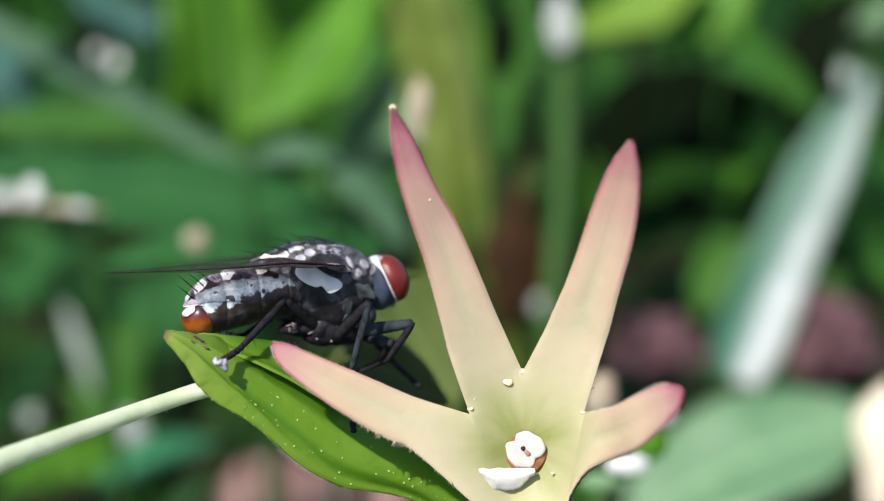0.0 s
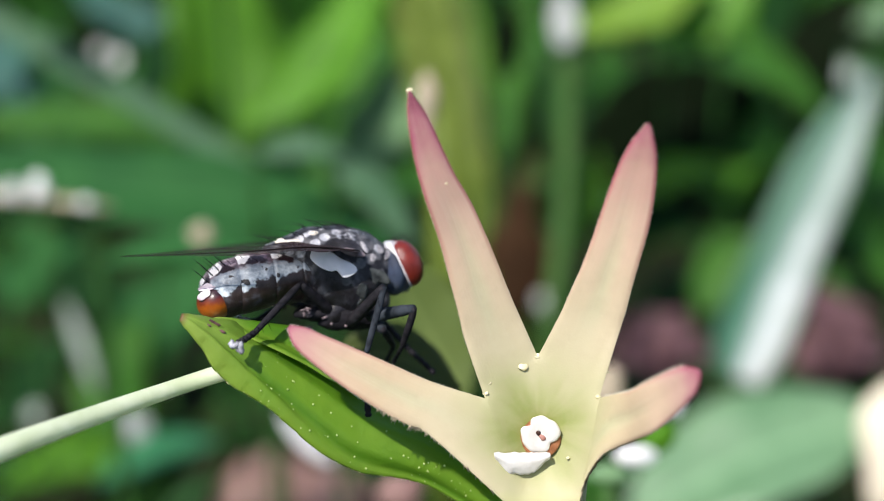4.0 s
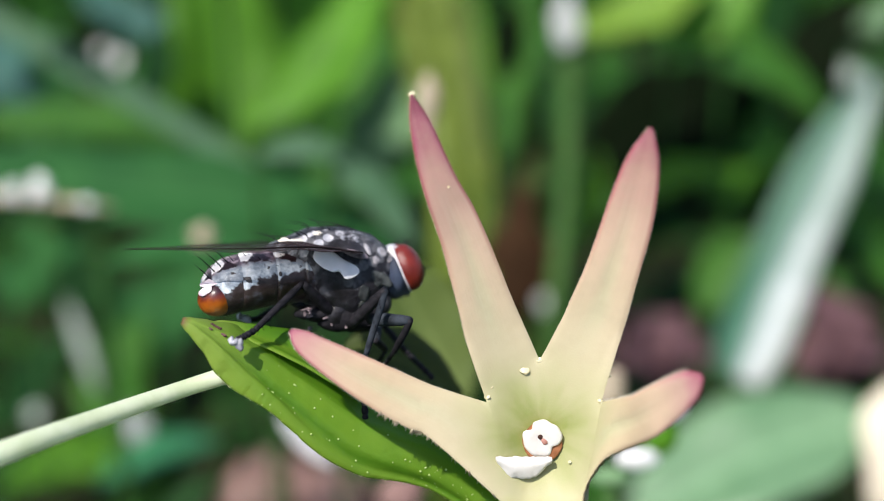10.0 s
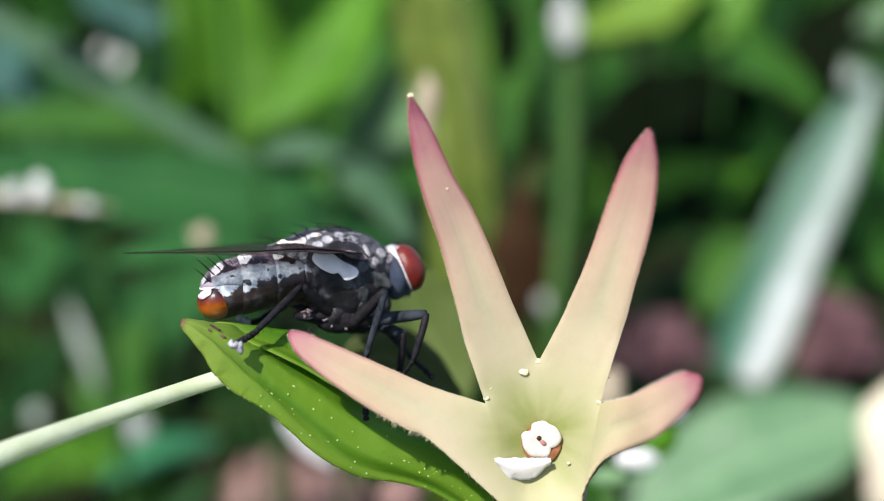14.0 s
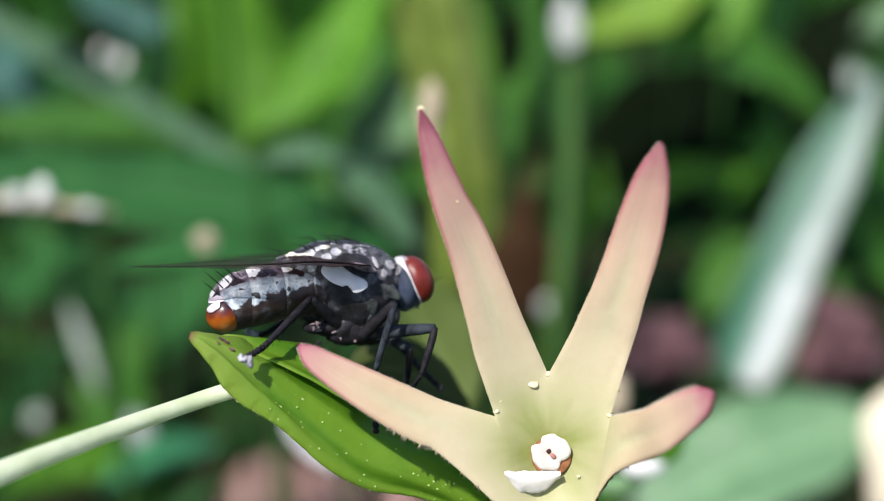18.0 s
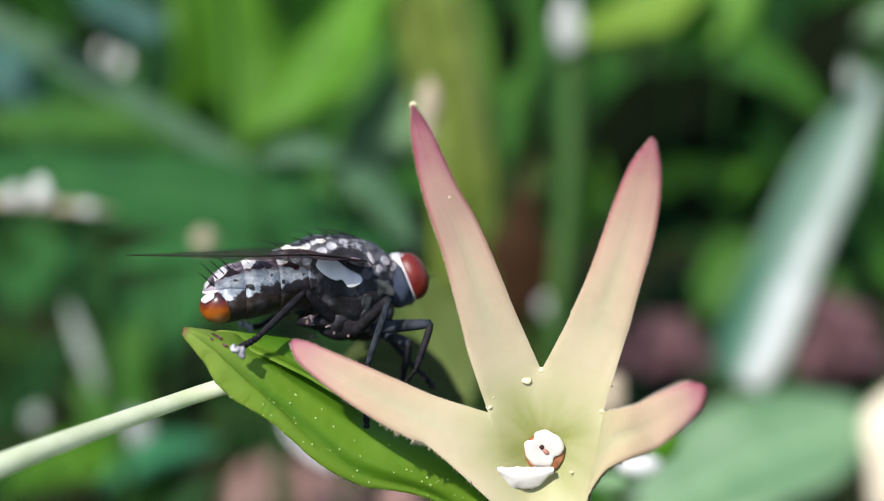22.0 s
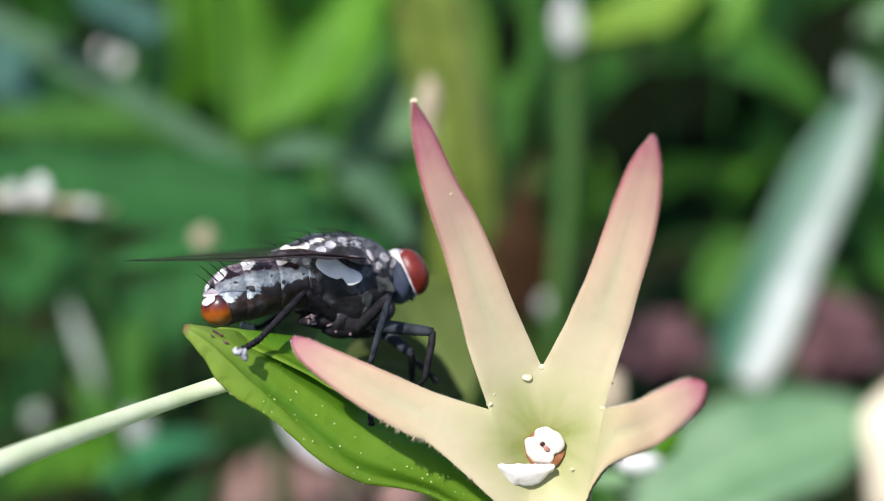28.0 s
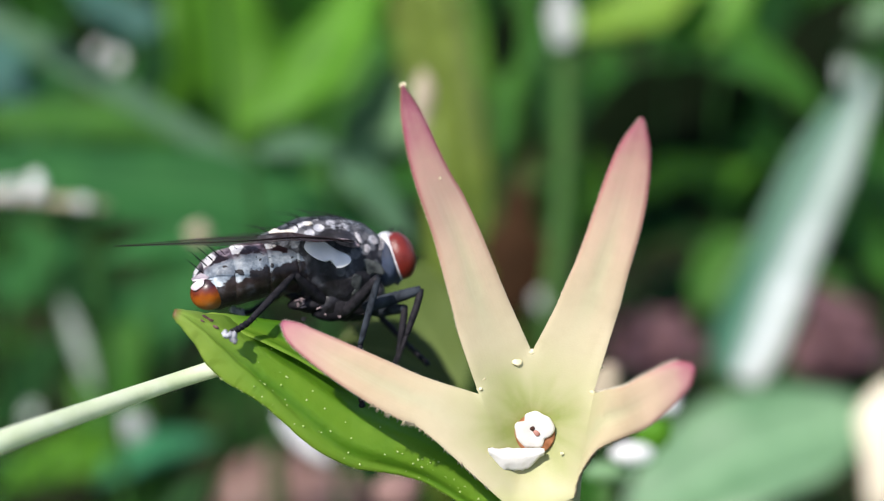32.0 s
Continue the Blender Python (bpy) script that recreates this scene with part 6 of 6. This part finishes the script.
    for v in ball(bm, HEAD_AT + V(-0.30, 0, -0.12), (1.02, 1.62, 1.52), None, 28, 18):
        if v.co.x < HEAD_AT.x:
            v.co.x = HEAD_AT.x + (v.co.x - HEAD_AT.x) * 0.85
    head = part("head", bm, OCCIPUT, fly, "grey dusted head", at=HEAD_AT)
    for s in (-1, 1):
        bm = bmesh.new()
        turn = Euler((0, -0.33, s * 0.25)).to_matrix()
        c, rad = V(0.32, s * 0.84, 0.10), (0.90, 1.0, 1.32)
        for v in ball(bm, (0, 0, 0), rad, None, 32, 22):
            v.co.x = max(v.co.x, -0.28 * rad[0])
            v.co = c + turn @ v.co
        part("eye", bm, EYE, head, "dark red compound eye")
        # broad over the crown, thinning down the cheek
        bm = bmesh.new()
        rings = []
        for j in range(60):
            a = math.tau * j / 60
            high = max(0.0, math.cos(a - (1.45 if s < 0 else 1.69)))
            broad = 0.04 + 0.50 * high ** 2.5 * (1 + 0.35 * noise.noise(V(4 * math.cos(a), 4 * math.sin(a), s)))
            edge = c + turn @ V(-0.28 * rad[0], rad[1] * 1.0 * math.cos(a), rad[2] * 1.0 * math.sin(a))
            hind = c + turn @ V(-0.28 * rad[0] - broad, rad[1] * 0.99 * math.cos(a), rad[2] * 0.99 * math.sin(a))
            core = c + turn @ V(-0.28 * rad[0], rad[1] * 0.90 * math.cos(a), rad[2] * 0.90 * math.sin(a))
            bulge = c + turn @ V(-0.28 * rad[0] + 0.05, rad[1] * 1.0 * math.cos(a), rad[2] * 1.0 * math.sin(a))
            rings.append([core, bulge, edge, edge.lerp(hind, 0.6), hind, hind.lerp(core, 0.5)])
        rings.append(rings[0])
        loft(bm, rings)
        bmesh.ops.recalc_face_normals(bm, faces=bm.faces)
        part("eye_rim", bm, SILVER, head, "silvery-white rim of the eye")
        bm = bmesh.new()
        tube(bm, [(1.0, s * 0.18, 0.2), (1.3, s * 0.25, 0.05), (1.38, s * 0.28, -0.45)], ((0, 0.1), (0.6, 0.16), (1, 0.08)), 8, 7)
        hair(bm, V(1.35, s * 0.28, -0.1), V(0.75, s * 0.3, 0.2), 0.035)
        part("antenna", bm, BLACK, head, "short black antenna")
    for s in (-1, 1):
        for q, rad, turn in ((V(-0.10, s * 0.72, 1.20), (0.34, 0.42, 0.10), -0.35), (V(-0.28, s * 1.18, 0.72), (0.22, 0.12, 0.30), -0.2), (V(-0.62, s * 0.55, 1.00), (0.20, 0.24, 0.10), -0.7)):
            bm = bmesh.new()
            for v in ball(bm, q, rad, Euler((0, turn, 0)).to_matrix(), 16, 10):
                v.co += (v.co - q) * 0.6 * noise.noise(v.co * 3)
            part("head_dusting", bm, SILVER, head, "whitish dusted patch behind the eye")
    bm = bmesh.new()
    ball(bm, (0.78, 0, -0.2), (0.35, 0.45, 1.0), None, 16, 12)
    part("face", bm, SILVER, head, "silvery face")
    bm = bmesh.new()
    tube(bm, [(0.35, 0, -1.0), (0.42, 0, -1.25), (0.5, 0, -1.42)], ((0, 0.4), (0.6, 0.3), (1, 0.16)), 8, 10)
    for k in range(60):
        a = rng.uniform(0, math.tau)
        hair(bm, (0.1 + 0.3 * math.cos(a), 0.6 * math.sin(a), -1.25), (rng.uniform(-0.2, 0.3), 0.3 * math.sin(a), -rng.uniform(0.2, 0.5)), 0.02)
    part("mouthparts", bm, OCCIPUT, head, "grey hairy mouthparts")
    bm = bmesh.new()
    for k in range(34):
        a = rng.uniform(0.3, math.pi - 0.3)
        hair(bm, (rng.uniform(-0.3, 0.7), 0.9 * math.cos(a), 0.9 + 0.5 * math.sin(a)), (rng.uniform(-0.2, 0.4), 0.3 * math.cos(a), rng.uniform(0.2, 0.5)), 0.022)
    part("head_bristles", bm, BLACK, head, "short black bristles", kind="stuff")
    # standing legs
    def leg(name, hip, knee, ankle, toes, mat, seed, label):
        hip, knee, ankle = on_fly(hip), on_fly(knee), on_fly(ankle)
        f = leg_segment(name, hip, knee, 0.33, 0.22, BLACK, fly, label, seed=seed)
        leg_segment("shin", knee, ankle, 0.20, 0.14, mat, f, seed=seed + 1, spines=16)
        tarsus(f, [ankle] + [on_fly(q) for q in toes], pads=name == "hind_leg")
    leg("hind_leg", (-5.52, 64.60, -3.73), (-7.05, 62.60, -1.98), (-9.11, 60.20, -4.28), [(-9.50, 59.50, -4.53), (-9.78, 59.00, -4.68)], BLACK, 21, "black hind leg braced on the bract")
    leg("middle_leg", (-4.64, 64.00, -4.19), (-2.71, 62.20, -2.25), (-3.71, 61.90, -5.63), [(-3.86, 62.10, -7.09), (-3.72, 62.10, -8.39), (-3.68, 62.00, -8.87)], GREYLEG, 31, "grey-dusted middle leg reaching behind the sepal")
    leg("hind_leg", (-5.68, 66.50, -4.04), (-8.33, 68.00, -3.03), (-9.94, 66.50, -4.04), [(-10.23, 66.00, -4.08), (-10.46, 65.50, -3.92)], BLACK, 41, "black hind leg on the far side")
    leg("middle_leg", (-4.47, 66.80, -4.53), (-3.25, 68.60, -4.27), (-1.64, 68.00, -6.06), [(-1.00, 67.50, -6.61), (-0.28, 67.20, -7.30)], BLACK, 51, "black middle leg on the far side")
    # forelegs that rub: thigh along x from the hip, shin along x from the knee
    fore = []
    for s in (-1, 1):
        f = leg_segment("foreleg", (0, 0, 0), (FEMUR, 0, 0), 0.36, 0.22, GREYLEG, fly, "dusted grey foreleg", seed=61 + s, spines=14)
        f.location = HIP[s] * MM
        bm = bmesh.new()
        tube(bm, [(-0.05, 0, 0), (SHIN * 0.3, 0, 0.04), (SHIN * 0.7, 0, 0.02), (SHIN + 0.03, 0, 0)], ((0, 0.15), (0.15, 0.20), (0.6, 0.19), (0.92, 0.15), (1, 0.11)), 16, 10)
        legrng = random.Random(71 + s)
        for k in range(18):
            q = Matrix.Rotation(legrng.uniform(0, math.tau), 3, "X") @ V(0, 0, 1)
            hair(bm, V(legrng.uniform(0.2, SHIN), 0, 0) + q * 0.12, q * legrng.uniform(0.12, 0.30) + V(0.18, 0, 0), 0.018)
        sh = part("shin", bm, BLACK, f, "black bristly shin")
        bm = bmesh.new()
        tube(bm, [(0, 0, 0), (TARSUS * 0.4, 0, -0.03), (TARSUS * 0.75, 0, -0.08), (TARSUS, 0, -0.05)], [(i / 20, 0.085 + 0.045 * abs(math.sin(i / 20 * 5 * math.pi))) for i in range(21)], 21, 8)
        for c in (-1, 1):
            hair(bm, (TARSUS - 0.05, c * 0.05, -0.05), (0.16, c * 0.10, -0.10), 0.03)
        toe = part("foot", bm, BLACK, f, "slender jointed black foot")
        fore.append((f, sh, toe))
    return fly, head, fore


FLY, HEAD, FORE = make_fly()


# ---- what moves ----
def limb_pose(hip, knee, ankle, toe):
    """Poses of thigh (in the fly's space), shin and foot (in the thigh's) that point the limb at knee, ankle and toe."""
    def reach(a, b, length, sign):
        d = b - a
        flat = math.hypot(d.x, d.z)
        if flat > length:
            d.x, d.z = d.x * length / flat, d.z * length / flat
            flat = length
        d.y = sign * math.sqrt(max(0.0, length ** 2 - flat ** 2)) * 0.8
        return d.normalized()
    u = reach(hip, knee, FEMUR, -1)
    q = V(1, 0, 0).rotation_difference(u).to_matrix()
    k = hip + u * FEMUR
    w = reach(k, ankle, SHIN, 1)
    h = k + w * SHIN
    v = reach(h, toe, TARSUS, 1)
    back = q.inverted()
    r = V(1, 0, 0).rotation_difference(back @ w).to_matrix()
    g = V(1, 0, 0).rotation_difference(back @ v).to_matrix()
    return Matrix.Translation(hip * MM) @ q.to_4x4(), Matrix.Translation((FEMUR * MM, 0, 0)) @ r.to_4x4(), Matrix.Translation(back @ (h - hip) * MM) @ g.to_4x4()


def motions():
    # the whole fly shifts its weight a little: seconds, sideways, up, nose-up degrees
    def stand(dx, dz, tip):
        return RIG @ pose((FLY_AT.x + dx) * MM, FLY_AT.y * MM, (FLY_AT.z + dz) * MM, FLY_TURN[0], FLY_TURN[1] - tip, FLY_TURN[2])
    walk(FLY, [(0.0, stand(-0.02, -0.13, 1.6)), (3.5, stand(-0.05, -0.12, 1.8)), (5.5, stand(0.0, -0.01, 0.0)), (9.0, stand(0, 0.01, -0.5)),
               (10.0, stand(-0.03, 0.01, -0.6)), (12.0, stand(0, 0, 0)), (14.5, stand(0, 0, 0)), (17.0, stand(0.02, -0.02, 0.3)),
               (19.5, stand(0, 0.01, 0)), (20.0, stand(0.06, 0.05, -1.0)), (25.5, stand(0.06, 0.07, -1.4)), (27.5, stand(0.07, 0.0, 0.5)),
               (28.5, stand(0.03, 0.03, 0.8)), (29.0, stand(0.0, 0.17, 2.2)), (32.0, stand(-0.02, 0.16, 1.4))])

    # the head: seconds, turned away, bowed, rolled
    def nod(turn, bow, roll=0.0):
        return pose((HEAD_AT.x - 0.013 * abs(turn)) * MM, HEAD_AT.y * MM, (HEAD_AT.z - 0.004 * bow - 0.007 * abs(roll)) * MM, roll, bow, turn)
    rest = nod(0, 0)
    walk(HEAD, [(0.0, rest), (0.3, nod(14, 20, -25)), (0.5, nod(38, 26, -48)), (0.8, nod(8, 12, -10)), (1.0, nod(0, 8)), (1.3, nod(8, 22)), (1.5, nod(16, 40)), (1.8, nod(6, 12)),
                (2.0, nod(5, 8)), (2.5, nod(0, 5)), (2.8, nod(24, 4, -34)), (3.0, nod(28, 2, -44)), (3.3, nod(3, 3, -10)), (3.5, rest), (5.5, rest), (6.0, rest), (6.3, nod(14, 10, -36)),
                (6.5, nod(38, 16, -52)), (6.8, nod(8, 8, -12)), (7.0, rest), (8.6, rest), (9.0, nod(14, 26, -6)), (9.4, nod(-4, 0)), (9.5, nod(-4, 0)), (10.0, nod(-4, 0)),
                (10.3, nod(18, 0, -20)), (10.5, nod(24, 2, -28)), (11.0, nod(32, 0, -16)), (11.5, nod(34, -6, -8)), (12.0, nod(30, 10, -6)), (12.5, nod(26, 38, -4)), (12.8, nod(8, 8)), (13.0, rest),
                (14.5, rest), (18.0, rest), (19.0, nod(-5, -3)), (19.7, nod(-4, 0)), (20.0, nod(30, 6, -48)), (20.3, nod(4, 4, -10)), (20.5, rest), (25.5, rest), (27.2, nod(12, 6, -30)),
                (27.5, nod(36, 8, -58)), (27.8, nod(6, 4, -12)), (28.0, rest), (31.0, rest), (31.2, nod(8, 10, -12)), (31.4, nod(16, 2, -22)), (31.6, nod(-3, 4)), (32.0, nod(-3, 6))])

    # the forelegs: seconds, knee (sideways, up) in the resting camera's space, ankle from the knee, toe from the ankle
    rub = [
        (0.0, -1.26, -3.46, -0.86, -1.88, -0.90, -0.59),
        (0.5, -2.60, -4.56, 0.39, 1.17, 0.98, 1.76),
        (1.0, -1.44, -4.12, -0.39, -1.48, 2.81, 0.00),
        (1.5, -1.54, -5.46, 0.39, 0.98, 0.70, 0.98),
        (2.0, -1.17, -2.93, 0.12, -1.25, 1.95, -0.27),
        (2.5, -1.09, -3.23, 0.16, -2.03, 2.23, -0.43),
        (3.0, -0.65, -3.33, 0.31, 0.98, 1.17, 0.86),
        (3.5, -2.52, -3.45, 0.12, -1.95, -0.39, -0.98),
        (5.5, -1.41, -3.54, -0.20, -1.25, 2.73, -0.78),
        (6.0, -1.43, -3.37, -0.27, -1.95, 1.76, -1.17),
        (6.5, -2.16, -2.76, 0.59, 0.39, 1.17, 0.00),
        (7.0, -2.03, -4.33, 0.70, -2.34, 0.16, -0.59),
        (7.5, -1.41, -3.80, -0.59, -2.93, -0.08, -0.47),
        (8.0, -1.45, -3.85, -0.47, -2.62, -0.12, -0.59),
        (8.5, -1.48, -3.89, -0.47, -2.62, -0.12, -0.59),
        (9.0, -2.48, -3.46, 0.98, 0.47, 1.64, -0.08),
        (9.5, -1.43, -3.71, -0.20, -1.95, 2.62, -0.78),
        (10.0, -2.66, -3.81, 0.00, -1.56, 0.00, -0.98),
        (10.5, -0.88, -3.24, 0.00, -1.56, 2.54, -1.88),
        (11.0, -1.30, -3.83, 1.37, -0.51, 1.76, -0.20),
        (11.5, -1.95, -3.60, 1.56, -0.20, 1.95, -0.04),
        (12.0, -1.07, -2.88, 0.98, 0.78, 0.78, 0.74),
        (12.5, -0.60, -2.52, 0.59, -1.17, 1.37, -0.16),
        (13.0, -0.97, -2.86, 0.12, -2.15, 2.34, -0.39),
        (13.5, -1.34, -3.40, -0.62, -3.01, -0.20, -0.59),
        (14.0, -1.40, -3.51, -0.62, -3.09, -0.16, -0.59),
        (14.5, -1.31, -3.65, -0.78, -3.01, -0.12, -0.59),
        (16.5, -1.37, -3.42, -0.66, -2.73, -0.12, -0.59),
        (17.0, -1.44, -3.44, -0.66, -2.93, -0.12, -0.59),
        (17.5, -1.47, -3.58, -0.55, -2.93, -0.12, -0.59),
        (18.0, -1.53, -3.60, -0.55, -2.85, -0.12, -0.66),
        (18.5, -0.98, -3.98, -0.16, -2.46, -0.08, -0.59),
        (19.0, -1.01, -3.84, -0.39, -2.62, -0.08, -0.51),
        (19.5, -0.92, -3.87, -0.31, -2.62, -0.08, -0.51),
        (20.0, -0.88, -2.81, 0.27, -1.64, 2.03, 0.20),
        (20.5, -1.21, -3.43, 0.08, -2.07, 2.23, -0.08),
        (21.0, -0.91, -3.41, 0.00, -2.34, 0.35, -0.78),
        (21.5, -1.02, -4.00, 0.12, -2.15, 1.95, -1.09),
        (22.0, -1.23, -3.56, -0.66, -2.93, -0.12, -0.59),
        (22.5, -1.14, -3.80, -0.59, -2.93, -0.16, -0.59),
        (23.0, -1.21, -3.64, -0.74, -3.01, -0.16, -0.59),
        (23.5, -1.23, -3.29, -0.23, -2.54, 1.68, -1.25),
        (24.0, -1.72, -4.26, 0.39, -1.95, 0.20, -0.78),
        (24.5, -1.38, -3.62, -0.16, -2.81, 0.00, -0.70),
        (25.0, -0.95, -3.18, 0.08, -2.54, 2.07, 0.00),
        (25.5, -2.04, -4.13, 0.98, -2.93, 2.34, -0.62),
        (27.5, -1.24, -3.05, -0.39, -1.95, 2.15, -0.66),
        (28.0, -1.16, -4.19, -0.20, -2.54, -0.08, -0.66),
        (28.3, -0.96, -2.79, -0.27, -1.48, 2.15, 0.12),
        (28.6, -1.30, -3.44, -0.59, -1.76, 1.68, -0.59),
        (29.0, -1.12, -3.02, -0.31, -2.54, 0.00, -0.70),
        (29.2, -1.08, -2.50, -0.12, -2.15, 1.99, 0.39),
        (29.4, -0.94, -4.44, 0.70, -2.54, 0.16, -0.66),
        (29.6, -1.01, -3.62, -0.39, -2.73, 2.15, -0.59),
        (29.8, -0.86, -3.23, -0.20, -2.42, 2.34, -0.78),
        (30.0, -1.92, -4.71, 0.98, -2.34, 0.12, -0.59),
        (30.3, -1.12, -3.89, 0.39, -1.95, 0.39, -0.59),
        (30.6, -1.31, -3.32, -0.62, -2.73, 1.68, -1.17),
        (31.0, -1.01, -3.33, -0.51, -3.52, 0.00, -0.66),
        (31.2, -0.32, -2.01, 0.59, 0.98, 0.78, 0.98),
        (31.4, -0.16, -3.35, 0.51, 0.31, 0.66, -0.12),
        (31.6, -2.07, -4.28, 0.39, -1.56, 2.81, -0.98),
        (31.8, -1.00, -3.77, -0.59, -2.15, 3.12, -1.56),
        (32.0, -0.99, -3.02, -1.09, -3.52, -0.27, -0.78),
    ]
    fine = []
    for p, q in zip(rub, rub[1:]):
        steps = max(1, round((q[0] - p[0]) / 0.125))
        for i in range(steps):
            f = i / steps
            f = f * f * (3 - 2 * f)
            fine.append((p[0] + (q[0] - p[0]) * i / steps, *(x + (y - x) * f for x, y in zip(p[1:], q[1:]))))
    fine.append(rub[-1])
    for s, limb in zip((-1, 1), FORE):
        rows = []
        for t, kx, kz, ax, az, tx, tz in fine:
            if s < 0:
                k, a, e = V(kx, 65.0, kz), V(kx + ax, 64.6, kz + az), V(kx + ax + tx, 64.4, kz + az + tz)
            else:
                k, a = V(kx - 1.2, 66.0, kz - 1.0), V(kx + ax - 0.25, 65.6, kz + az - 0.15)
                e = a + V(tx, 0, tz - 0.2)
            rows.append((t, limb_pose(HIP[s], on_fly(k), on_fly(a), on_fly(e))))
        for i in range(3):
            walk(limb[i], [(t, m[i]) for t, m in rows])


motions()
